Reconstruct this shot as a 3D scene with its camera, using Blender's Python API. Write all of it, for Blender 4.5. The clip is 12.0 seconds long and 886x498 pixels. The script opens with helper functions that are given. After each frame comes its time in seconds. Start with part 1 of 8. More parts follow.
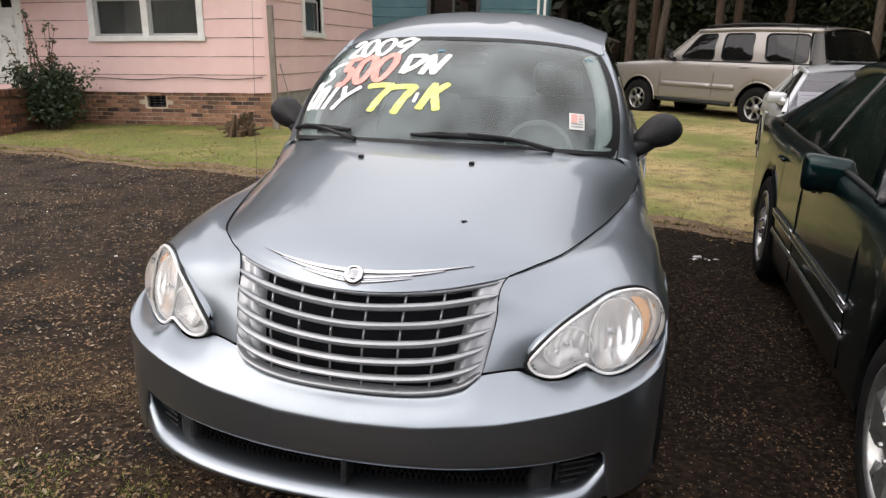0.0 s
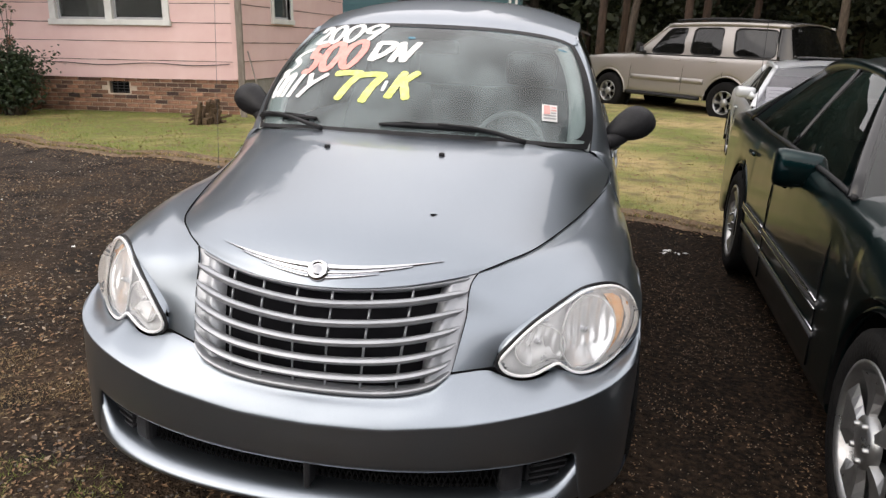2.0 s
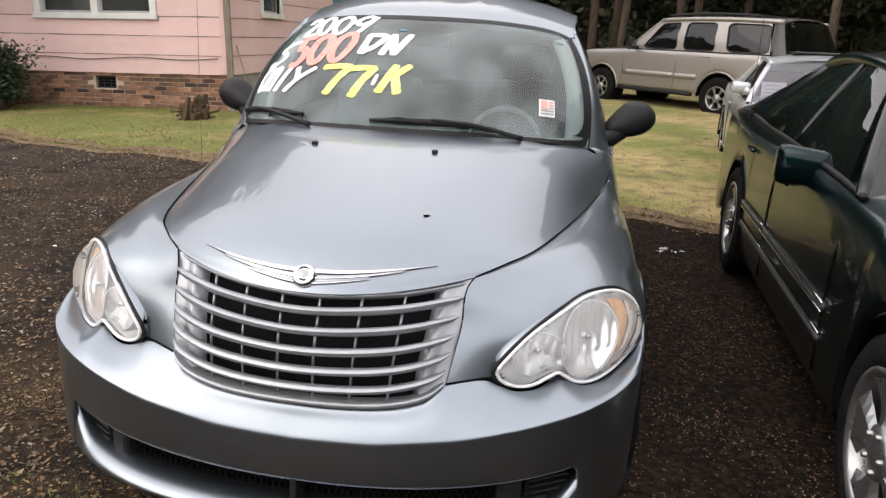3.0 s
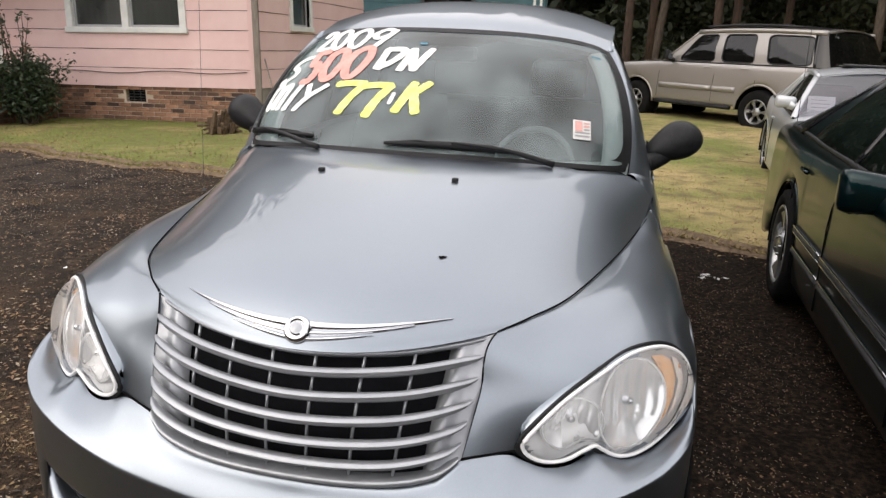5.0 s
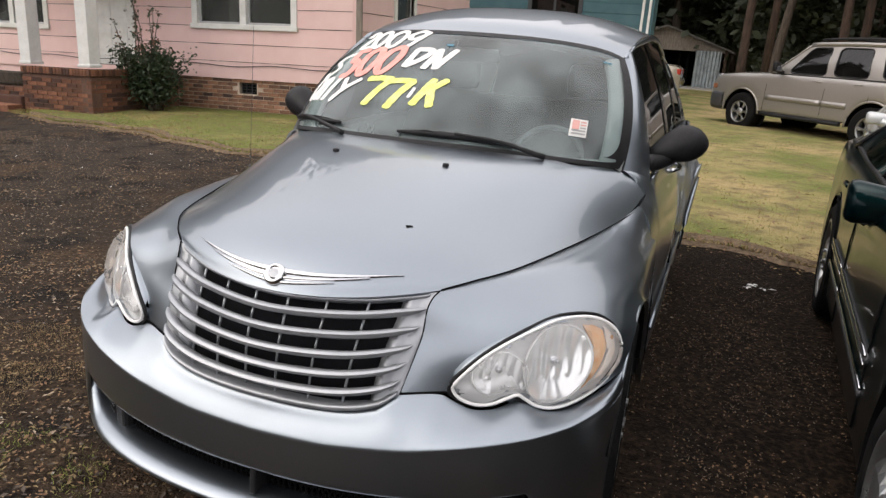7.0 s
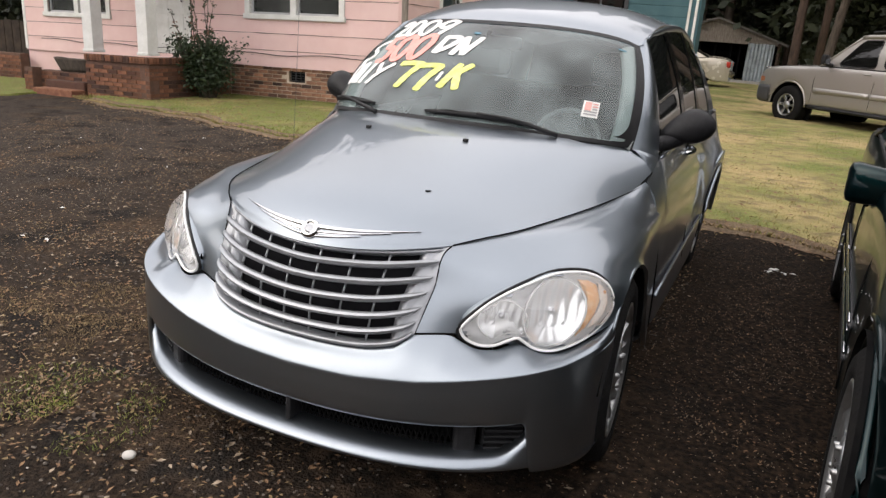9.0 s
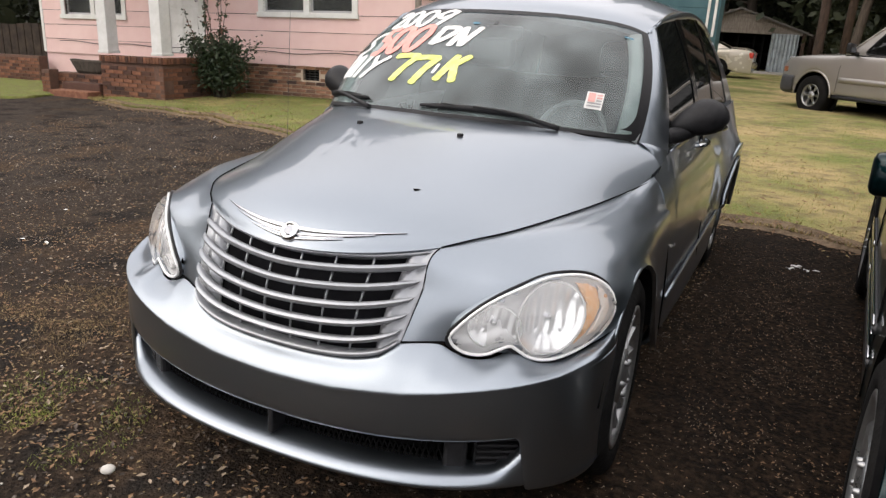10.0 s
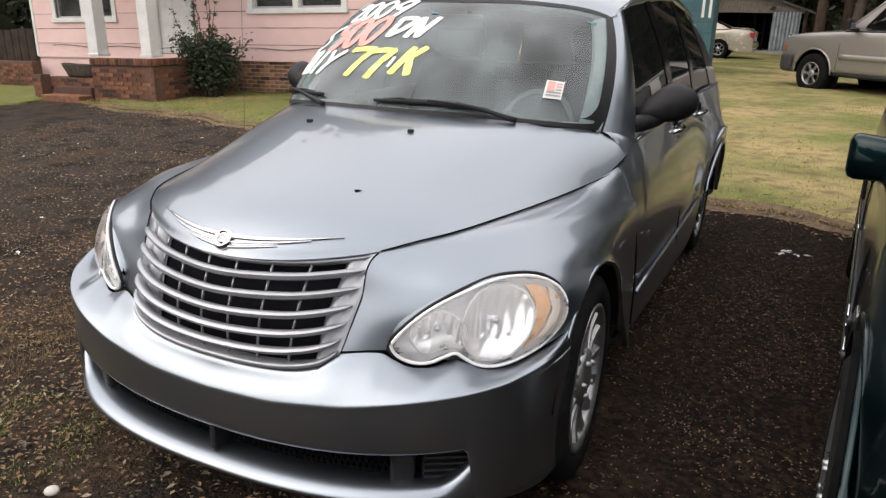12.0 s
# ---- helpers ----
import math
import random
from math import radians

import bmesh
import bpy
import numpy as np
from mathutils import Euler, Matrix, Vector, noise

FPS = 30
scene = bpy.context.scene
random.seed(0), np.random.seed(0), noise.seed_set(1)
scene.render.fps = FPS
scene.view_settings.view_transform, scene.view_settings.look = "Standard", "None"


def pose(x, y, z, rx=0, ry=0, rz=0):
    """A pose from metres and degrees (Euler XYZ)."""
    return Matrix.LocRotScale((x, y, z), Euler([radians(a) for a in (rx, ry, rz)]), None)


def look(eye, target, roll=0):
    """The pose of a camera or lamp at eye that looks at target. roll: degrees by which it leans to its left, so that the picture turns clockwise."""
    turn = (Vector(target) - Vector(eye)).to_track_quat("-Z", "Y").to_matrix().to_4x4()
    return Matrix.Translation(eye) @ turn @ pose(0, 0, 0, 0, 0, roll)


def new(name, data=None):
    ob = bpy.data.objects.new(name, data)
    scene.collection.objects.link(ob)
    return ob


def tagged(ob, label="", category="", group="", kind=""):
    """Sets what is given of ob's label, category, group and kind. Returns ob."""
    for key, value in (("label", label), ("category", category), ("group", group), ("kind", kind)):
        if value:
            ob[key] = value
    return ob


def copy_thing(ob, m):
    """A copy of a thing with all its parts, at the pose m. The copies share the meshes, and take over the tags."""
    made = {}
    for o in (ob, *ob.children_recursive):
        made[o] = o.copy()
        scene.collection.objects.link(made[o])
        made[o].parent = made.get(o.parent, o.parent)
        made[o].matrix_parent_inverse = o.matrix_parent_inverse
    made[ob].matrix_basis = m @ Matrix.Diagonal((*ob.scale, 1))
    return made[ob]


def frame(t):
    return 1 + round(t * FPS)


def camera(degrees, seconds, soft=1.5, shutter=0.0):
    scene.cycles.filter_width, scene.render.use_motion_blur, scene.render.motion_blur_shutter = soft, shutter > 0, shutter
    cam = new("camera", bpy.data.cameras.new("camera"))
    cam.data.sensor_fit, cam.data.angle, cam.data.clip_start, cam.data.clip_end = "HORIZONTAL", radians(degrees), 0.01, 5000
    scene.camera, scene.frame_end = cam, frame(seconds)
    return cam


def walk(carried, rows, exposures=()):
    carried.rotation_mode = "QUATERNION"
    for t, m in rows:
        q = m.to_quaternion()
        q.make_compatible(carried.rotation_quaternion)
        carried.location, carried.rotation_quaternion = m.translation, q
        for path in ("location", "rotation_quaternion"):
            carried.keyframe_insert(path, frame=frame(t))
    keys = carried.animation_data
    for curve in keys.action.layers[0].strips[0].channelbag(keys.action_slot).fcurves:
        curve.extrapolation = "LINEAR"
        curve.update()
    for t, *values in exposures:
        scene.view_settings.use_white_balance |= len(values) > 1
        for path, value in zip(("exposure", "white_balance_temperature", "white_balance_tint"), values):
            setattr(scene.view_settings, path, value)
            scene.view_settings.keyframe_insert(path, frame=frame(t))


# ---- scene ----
cam = camera(62.2, 12.0, soft=1.4)
ROWS = [
    (0.0, 0.616, -1.490, 1.366, 12.50, -15.35, -1.63),
    (0.5, 0.617, -1.470, 1.359, 12.21, -15.62, -1.95),
    (1.0, 0.618, -1.459, 1.361, 11.58, -15.79, -2.17),
    (1.5, 0.617, -1.444, 1.363, 10.94, -16.02, -2.15),
    (2.0, 0.605, -1.417, 1.356, 10.35, -15.98, -2.59),
    (2.5, 0.601, -1.364, 1.353, 10.06, -16.26, -2.45),
    (3.0, 0.580, -1.312, 1.345, 9.68, -16.30, -2.68),
    (3.5, 0.475, -1.196, 1.336, 9.35, -16.80, -3.36),
    (5.5, 0.614, -1.035, 1.363, 13.68, -15.30, -2.92),
    (6.0, 0.675, -1.161, 1.378, 15.45, -15.78, -4.04),
    (6.5, 0.790, -1.238, 1.382, 17.99, -15.83, -4.35),
    (7.0, 0.978, -1.214, 1.361, 21.04, -15.70, -4.11),
    (9.0, 1.165, -1.440, 1.353, 24.72, -16.57, -4.35),
    (9.5, 1.174, -1.404, 1.346, 25.15, -16.78, -3.88),
    (10.0, 1.193, -1.279, 1.335, 26.20, -16.92, -3.34),
    (10.5, 1.225, -1.168, 1.325, 27.31, -16.98, -2.59),
    (11.0, 1.313, -1.119, 1.336, 24.81, -16.90, -2.24),
    (11.5, 1.317, -1.109, 1.341, 25.67, -17.32, -1.65),
    (12.0, 1.305, -1.110, 1.342, 26.30, -17.61, -1.36),
]
EXPOSURES = [(0.0, 0.54), (3.5, 0.59), (5.5, 0.44), (7.0, 0.40), (9.0, 0.53), (12.0, 0.55)]
walk(cam, [(t, pose(x, y, z, 90 + pitch, roll, yaw)) for t, x, y, z, yaw, pitch, roll in ROWS], EXPOSURES)

# ---- world and sun: a bright overcast afternoon ----
world = bpy.data.worlds.new("world")
scene.world = world
world.use_nodes = True
wn, wl = world.node_tree.nodes, world.node_tree.links
wn.clear()
w_out = wn.new("ShaderNodeOutputWorld")
w_bg = wn.new("ShaderNodeBackground")
w_sky = wn.new("ShaderNodeTexSky")
w_sky.sky_type = "NISHITA"
w_sky.sun_disc = False
w_sky.sun_elevation, w_sky.sun_rotation = radians(39), radians(229)
w_sky.air_density, w_sky.dust_density, w_sky.ozone_density = 1.0, 4.0, 1.0
w_mix = wn.new("ShaderNodeMix")
w_mix.data_type = "RGBA"
w_mix.inputs[0].default_value = 0.8
w_mix.inputs[7].default_value = (10.02, 9.44, 9.32, 1)
w_noise = wn.new("ShaderNodeTexNoise")
w_noise.inputs["Scale"].default_value = 2.2
w_noise.inputs["Detail"].default_value = 4
w_map = wn.new("ShaderNodeMapRange")
w_map.inputs["To Min"].default_value = 0.75
w_map.inputs["To Max"].default_value = 1.2
w_mul = wn.new("ShaderNodeVectorMath")
w_mul.operation = "SCALE"
wl.new(w_sky.outputs[0], w_mix.inputs[6])
wl.new(w_noise.outputs[0], w_map.inputs[0])
wl.new(w_mix.outputs[2], w_mul.inputs[0])
wl.new(w_map.outputs[0], w_mul.inputs["Scale"])
wl.new(w_mul.outputs[0], w_bg.inputs[0])
w_bg.inputs[1].default_value = 0.15
wl.new(w_bg.outputs[0], w_out.inputs[0])
sun_data = bpy.data.lights.new("sun", "SUN")
sun_data.energy, sun_data.angle, sun_data.color = 0.5, radians(60), (1.0, 0.94, 0.87)
sun = new("sun", sun_data)
sun.matrix_world = look((0, 0, 0), (0.60, 0.52, -0.64))


# ---- materials ----
def nodes_of(name):
    m = bpy.data.materials.new(name)
    m.use_nodes = True
    nt = m.node_tree
    return m, nt.nodes, nt.links, nt.nodes["Principled BSDF"]


def mat(name, c1, c2=None, scale=8.0, detail=5.0, rough=0.6, rough2=None, metal=0.0, bump=0.0, bump_scale=60.0, coat=0.0, spread=(0.35, 0.65), stretch=(1, 1, 1), spec=0.5, random_tint=0.0, piece=None):
    """Two colours mixed by a noise at real size, with roughness variation and fine relief."""
    m, n, l, b = nodes_of(name)
    b.inputs["Metallic"].default_value = metal
    b.inputs["Coat Weight"].default_value = coat
    b.inputs["Coat Roughness"].default_value = 0.04
    b.inputs["Specular IOR Level"].default_value = spec
    b.inputs["Roughness"].default_value = rough
    b.inputs["Base Color"].default_value = (*c1, 1)
    tc = n.new("ShaderNodeTexCoord")
    mp = n.new("ShaderNodeMapping")
    mp.inputs["Scale"].default_value = stretch
    l.new(tc.outputs["Object"], mp.inputs[0])
    if c2:
        t = n.new("ShaderNodeTexNoise")
        t.inputs["Scale"].default_value, t.inputs["Detail"].default_value = scale, detail
        t.inputs["Roughness"].default_value = 0.65
        l.new(mp.outputs[0], t.inputs["Vector"])
        r = n.new("ShaderNodeMapRange")
        r.inputs["From Min"].default_value, r.inputs["From Max"].default_value = spread
        l.new(t.outputs[0], r.inputs[0])
        x = n.new("ShaderNodeMix")
        x.data_type = "RGBA"
        x.inputs[6].default_value, x.inputs[7].default_value = (*c1, 1), (*c2, 1)
        l.new(r.outputs[0], x.inputs[0])
        out = x.outputs[2]
        if random_tint:
            oi = n.new("ShaderNodeObjectInfo")
        if piece:
            pr = n.new("ShaderNodeMapRange")
            pr.inputs["From Min"].default_value, pr.inputs["From Max"].default_value = 0.45, 0.95
            pm = n.new("ShaderNodeMix")
            pm.data_type = "RGBA"
            pm.inputs[7].default_value = (*piece, 1)
            sp = n.new("ShaderNodeMath")
            sp.operation = "MULTIPLY_ADD"
            sp.inputs[1].default_value, sp.inputs[2].default_value = 7.31, 0.17
            fr = n.new("ShaderNodeMath")
            fr.operation = "FRACT"
            l.new(oi.outputs["Random"], sp.inputs[0])
            l.new(sp.outputs[0], fr.inputs[0])
            l.new(fr.outputs[0], pr.inputs[0])
            l.new(pr.outputs[0], pm.inputs[0])
            l.new(out, pm.inputs[6])
            out = pm.outputs[2]
        if random_tint:
            hs = n.new("ShaderNodeHueSaturation")
            rr = n.new("ShaderNodeMapRange")
            rr.inputs["To Min"].default_value, rr.inputs["To Max"].default_value = 1 - random_tint, 1 + random_tint
            l.new(oi.outputs["Random"], rr.inputs[0])
            l.new(rr.outputs[0], hs.inputs["Value"])
            l.new(out, hs.inputs["Color"])
            out = hs.outputs[0]
        l.new(out, b.inputs["Base Color"])
        if rough2 is not None:
            q = n.new("ShaderNodeMapRange")
            q.inputs["To Min"].default_value, q.inputs["To Max"].default_value = rough, rough2
            l.new(r.outputs[0], q.inputs[0])
            l.new(q.outputs[0], b.inputs["Roughness"])
    if bump:
        t2 = n.new("ShaderNodeTexNoise")
        t2.inputs["Scale"].default_value, t2.inputs["Detail"].default_value = bump_scale, 6
        l.new(mp.outputs[0], t2.inputs["Vector"])
        bp = n.new("ShaderNodeBump")
        bp.inputs["Strength"].default_value, bp.inputs["Distance"].default_value = bump, 0.02
        l.new(t2.outputs[0], bp.inputs["Height"])
        l.new(bp.outputs[0], b.inputs["Normal"])
    return m


def car_paint(name, c1, c2, metal=0.93, rough=0.255, dust=0.035, coat=0.9, spec=0.5):
    """Metallic flake paint under a clear coat, with a little road dust in the roughness."""
    m, n, l, b = nodes_of(name)
    tc = n.new("ShaderNodeTexCoord")
    fl = n.new("ShaderNodeTexNoise")
    fl.inputs["Scale"].default_value = 900
    l.new(tc.outputs["Object"], fl.inputs["Vector"])
    ns = n.new("ShaderNodeTexNoise")
    ns.inputs["Scale"].default_value, ns.inputs["Detail"].default_value = 5, 6
    l.new(tc.outputs["Object"], ns.inputs["Vector"])
    x = n.new("ShaderNodeMix")
    x.data_type = "RGBA"
    x.inputs[6].default_value, x.inputs[7].default_value = (*c1, 1), (*c2, 1)
    l.new(fl.outputs[0], x.inputs[0])
    l.new(x.outputs[2], b.inputs["Base Color"])
    b.inputs["Metallic"].default_value = metal
    r = n.new("ShaderNodeMapRange")
    r.inputs["To Min"].default_value, r.inputs["To Max"].default_value = rough - 0.03, rough + 0.05
    l.new(ns.outputs[0], r.inputs[0])
    l.new(r.outputs[0], b.inputs["Roughness"])
    b.inputs["Coat Weight"].default_value = coat
    b.inputs["Specular IOR Level"].default_value = spec
    r2 = n.new("ShaderNodeMapRange")
    r2.inputs["To Min"].default_value, r2.inputs["To Max"].default_value = 0.02, 0.02 + dust * 2
    l.new(ns.outputs[0], r2.inputs[0])
    l.new(r2.outputs[0], b.inputs["Coat Roughness"])
    return m


def glass_mat(name, tint, gloss_rough=0.02, haze=0.0, haze_col=(0.4, 0.45, 0.43), reflect=1.0, blotch=(0.3, 0.7, 0.5, 1.5, 3.0)):
    """Tinted pane: see-through by its tint, mirror by Fresnel, with a blotchy diffuse haze."""
    m, n, l, b = nodes_of(name)
    n.remove(b)
    out = n["Material Output"]
    tr = n.new("ShaderNodeBsdfTransparent")
    tr.inputs[0].default_value = (*tint, 1)
    df = n.new("ShaderNodeBsdfDiffuse")
    df.inputs[0].default_value = (*haze_col, 1)
    gl = n.new("ShaderNodeBsdfGlossy")
    gl.inputs["Roughness"].default_value = gloss_rough
    gl.inputs["Color"].default_value = (reflect, reflect, reflect, 1)
    fr = n.new("ShaderNodeFresnel")
    fr.inputs[0].default_value = 1.5
    ns = n.new("ShaderNodeTexNoise")
    ns.inputs["Scale"].default_value, ns.inputs["Detail"].default_value = blotch[4], 5
    tc = n.new("ShaderNodeTexCoord")
    l.new(tc.outputs["Object"], ns.inputs["Vector"])
    hz = n.new("ShaderNodeMapRange")
    hz.inputs["From Min"].default_value, hz.inputs["From Max"].default_value = blotch[0], blotch[1]
    hz.inputs["To Min"].default_value, hz.inputs["To Max"].default_value = haze * blotch[2], haze * blotch[3]
    l.new(ns.outputs[0], hz.inputs[0])
    m1 = n.new("ShaderNodeMixShader")
    l.new(hz.outputs[0], m1.inputs[0])
    l.new(tr.outputs[0], m1.inputs[1])
    l.new(df.outputs[0], m1.inputs[2])
    m2 = n.new("ShaderNodeMixShader")
    l.new(fr.outputs[0], m2.inputs[0])
    l.new(m1.outputs[0], m2.inputs[1])
    l.new(gl.outputs[0], m2.inputs[2])
    l.new(m2.outputs[0], out.inputs[0])
    return m


M = {}
M["pt_paint"] = car_paint("steel_blue_paint", (0.212, 0.241, 0.274), (0.352, 0.395, 0.442), metal=1.0, rough=0.345, dust=0.012, coat=0.8)
M["green_paint"] = car_paint("dark_green_paint", (0.0015, 0.0105, 0.0118), (0.0030, 0.0180, 0.0202), metal=0.85, rough=0.30, dust=0.008, coat=0.6, spec=0.1)
M["silver_paint"] = car_paint("silver_paint", (0.42, 0.44, 0.46), (0.55, 0.57, 0.59), metal=0.45, rough=0.42)
M["pewter_paint"] = car_paint("pewter_paint", (0.29, 0.272, 0.258), (0.37, 0.348, 0.33), metal=0.65, rough=0.42)
M["beige_paint"] = car_paint("beige_paint", (0.45, 0.40, 0.32), (0.55, 0.50, 0.40), metal=0.3)
M["black_plastic"] = mat("black_plastic", (0.010, 0.010, 0.011), (0.019, 0.019, 0.021), 30, rough=0.42, rough2=0.55, bump=0.12, bump_scale=300, spec=0.25)
M["grey_plastic"] = mat("dark_grey_plastic", (0.035, 0.036, 0.04), (0.05, 0.05, 0.055), 20, rough=0.4, rough2=0.55, bump=0.1, bump_scale=400)
M["rubber"] = mat("tyre_rubber", (0.0075, 0.0075, 0.008), (0.014, 0.0135, 0.013), 12, rough=0.75, rough2=0.9, bump=0.3, bump_scale=80, spec=0.06)
M["chrome"] = mat("chrome", (0.66, 0.67, 0.69), rough=0.10, metal=1.0)
M["satin_silver"] = mat("satin_silver_plastic", (0.355, 0.37, 0.395), (0.42, 0.435, 0.46), 25, rough=0.34, rough2=0.42, metal=0.6, bump=0.03, bump_scale=200)
M["alloy"] = mat("alloy_wheel", (0.39, 0.40, 0.41), (0.29, 0.29, 0.29), 14, rough=0.26, rough2=0.45, metal=0.9)
M["lamp_silver"] = mat("silvered_lamp_housing", (0.95, 0.95, 0.96), (0.90, 0.90, 0.91), 25, rough=0.25, metal=0.15)
M["lamp_rim"] = mat("lamp_rim_chrome", (0.93, 0.93, 0.93), (0.86, 0.87, 0.88), 30, rough=0.3)
M["reflector"] = mat("lamp_mirror_bowl", (0.97, 0.97, 0.98), (0.93, 0.93, 0.94), 30, rough=0.13, metal=0.62)
M["interior_mid"] = mat("interior_mid_grey", (0.14, 0.15, 0.15), (0.18, 0.19, 0.19), 8, rough=0.7)
# near-black whose colour holds the shade of gaps, recesses and hollows
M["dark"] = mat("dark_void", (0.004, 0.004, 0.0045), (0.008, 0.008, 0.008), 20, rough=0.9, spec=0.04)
M["black_gloss"] = mat("gloss_black_trim", (0.006, 0.006, 0.007), (0.010, 0.010, 0.011), 20, rough=0.10, rough2=0.16)
M["grille_mesh"] = mat("dark_grille_backing", (0.006, 0.006, 0.0075), (0.011, 0.011, 0.013), 20, rough=0.85, spec=0.08)
# haze holds dust plus painted cloud and tree reflections
M["windshield"] = glass_mat("windshield_glass", (0.70, 0.78, 0.78), 0.03, haze=0.20, haze_col=(0.38, 0.46, 0.47), blotch=(0.36, 0.64, 0.35, 1.6, 4.5))
M["side_glass"] = glass_mat("side_glass", (0.06, 0.08, 0.07), 0.01, haze=0.03)
M["far_glass"] = glass_mat("dark_glass", (0.06, 0.07, 0.07), 0.02, haze=0.05, haze_col=(0.1, 0.1, 0.1))
M["green_glass"] = glass_mat("green_tinted_glass", (0.30, 0.40, 0.36), 0.01, haze=0.03, haze_col=(0.12, 0.16, 0.14))
M["house_glass"] = glass_mat("house_window_glass", (0.50, 0.52, 0.51), 0.03, haze=0.16, haze_col=(0.30, 0.31, 0.30))
# white haze brightens the lens, its glare put into the colour
M["lamp_glass"] = glass_mat("lamp_lens", (0.97, 0.98, 0.98), 0.02, haze=0.19, haze_col=(0.95, 0.96, 0.97))
M["amber"] = mat("amber_reflector", (0.95, 0.44, 0.14), (0.96, 0.62, 0.34), 40, rough=0.25, coat=0.5)
M["peach"] = mat("pale_peach_reflector", (0.95, 0.80, 0.68), (0.96, 0.90, 0.83), 40, rough=0.25, coat=0.4)
M["marker_lens"] = mat("dull_amber_lens", (0.20, 0.07, 0.03), (0.28, 0.11, 0.05), 40, rough=0.3, coat=0.4)
M["red_lens"] = mat("red_lens", (0.42, 0.03, 0.02), (0.5, 0.06, 0.04), 40, rough=0.2, coat=0.6)
M["interior_grey"] = mat("interior_grey_trim", (0.56, 0.61, 0.60), (0.64, 0.69, 0.68), 8, rough=0.8)
M["interior_dark"] = mat("interior_dark_fabric", (0.035, 0.038, 0.04), (0.06, 0.065, 0.065), 12, rough=0.9, bump=0.2, bump_scale=200)
M["white_marker"] = mat("white_shoe_polish", (0.82, 0.82, 0.80), (0.70, 0.70, 0.68), 40, rough=0.8, bump=0.3)
M["red_marker"] = mat("red_shoe_polish", (0.80, 0.30, 0.26), (0.86, 0.42, 0.37), 30, rough=0.8, bump=0.3)
M["yellow_marker"] = mat("yellow_shoe_polish", (0.72, 0.78, 0.16), (0.80, 0.84, 0.34), 30, rough=0.8, bump=0.1)
M["paper"] = mat("paper", (0.80, 0.80, 0.78), (0.72, 0.72, 0.70), 20, rough=0.9)
M["paper_red"] = mat("paper_red_print", (0.66, 0.33, 0.30), (0.72, 0.42, 0.38), 30, rough=0.9)
M["ink"] = mat("grey_ink", (0.35, 0.35, 0.36), (0.42, 0.42, 0.42), 30, rough=0.9)
M["tint_blue"] = mat("blue_window_decal", (0.09, 0.24, 0.34), (0.14, 0.30, 0.38), 30, rough=0.6)
M["pink"] = mat("pink_siding_paint", (0.74, 0.51, 0.485), (0.79, 0.575, 0.545), 1.6, rough=0.7, rough2=0.85, bump=0.12, bump_scale=25, random_tint=0.04)
M["white_paint"] = mat("white_trim_paint", (0.78, 0.78, 0.76), (0.66, 0.66, 0.63), 5, rough=0.55, rough2=0.75, bump=0.06, bump_scale=40)
M["brick"] = mat("brown_brick", (0.21, 0.105, 0.066), (0.36, 0.195, 0.12), 9, rough=0.88, bump=0.4, bump_scale=70, random_tint=0.35, piece=(0.055, 0.032, 0.026))
M["brick_dark"] = mat("red_brown_brick", (0.12, 0.048, 0.028), (0.21, 0.095, 0.052), 9, rough=0.88, bump=0.4, bump_scale=70, random_tint=0.35, piece=(0.06, 0.030, 0.022))
M["mortar"] = mat("brick_mortar", (0.62, 0.52, 0.42), (0.42, 0.33, 0.25), 6, rough=0.95, bump=0.4, bump_scale=90)
M["mortar_dark"] = mat("dirty_mortar", (0.16, 0.09, 0.065), (0.10, 0.06, 0.045), 6, rough=0.95, bump=0.4, bump_scale=90)
M["grey_wood"] = mat("weathered_wood", (0.17, 0.14, 0.115), (0.27, 0.235, 0.20), 4, rough=0.9, bump=0.4, bump_scale=20, stretch=(6, 6, 1))
M["bark"] = mat("tree_bark", (0.055, 0.042, 0.033), (0.12, 0.095, 0.075), 5, rough=0.95, bump=0.9, bump_scale=14, stretch=(3, 3, 0.7))
M["pine_bark"] = mat("pine_bark", (0.030, 0.020, 0.015), (0.080, 0.050, 0.036), 5, rough=0.95, bump=0.9, bump_scale=12, stretch=(3, 3, 0.6))
M["leaf"] = mat("shrub_leaf", (0.018, 0.034, 0.014), (0.045, 0.07, 0.03), 9, rough=0.45, rough2=0.6)
M["leaf_rust"] = mat("reddish_leaf", (0.16, 0.07, 0.045), (0.22, 0.11, 0.07), 9, rough=0.6)
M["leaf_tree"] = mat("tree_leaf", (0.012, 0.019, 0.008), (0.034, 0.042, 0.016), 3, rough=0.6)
M["leaf_autumn"] = mat("autumn_leaf", (0.12, 0.095, 0.025), (0.08, 0.07, 0.022), 3, rough=0.65)
M["rotten_wood"] = mat("rotten_stump_wood", (0.06, 0.038, 0.022), (0.17, 0.115, 0.07), 14, rough=0.95, bump=0.6, bump_scale=50)
M["coupe_glass"] = glass_mat("tinted_windscreen", (0.72, 0.72, 0.78), 0.02, haze=0.14, haze_col=(0.30, 0.29, 0.34))
M["fence_wood"] = mat("dark_fence_wood", (0.045, 0.036, 0.028), (0.085, 0.07, 0.055), 4, rough=0.9, bump=0.4, bump_scale=20, stretch=(6, 6, 1))
# brown fence boards with the shade on them put into the colour
M["shaded_fence"] = mat("brown_fence_board", (0.022, 0.015, 0.011), (0.055, 0.038, 0.027), 4, rough=0.9, bump=0.4, bump_scale=40)
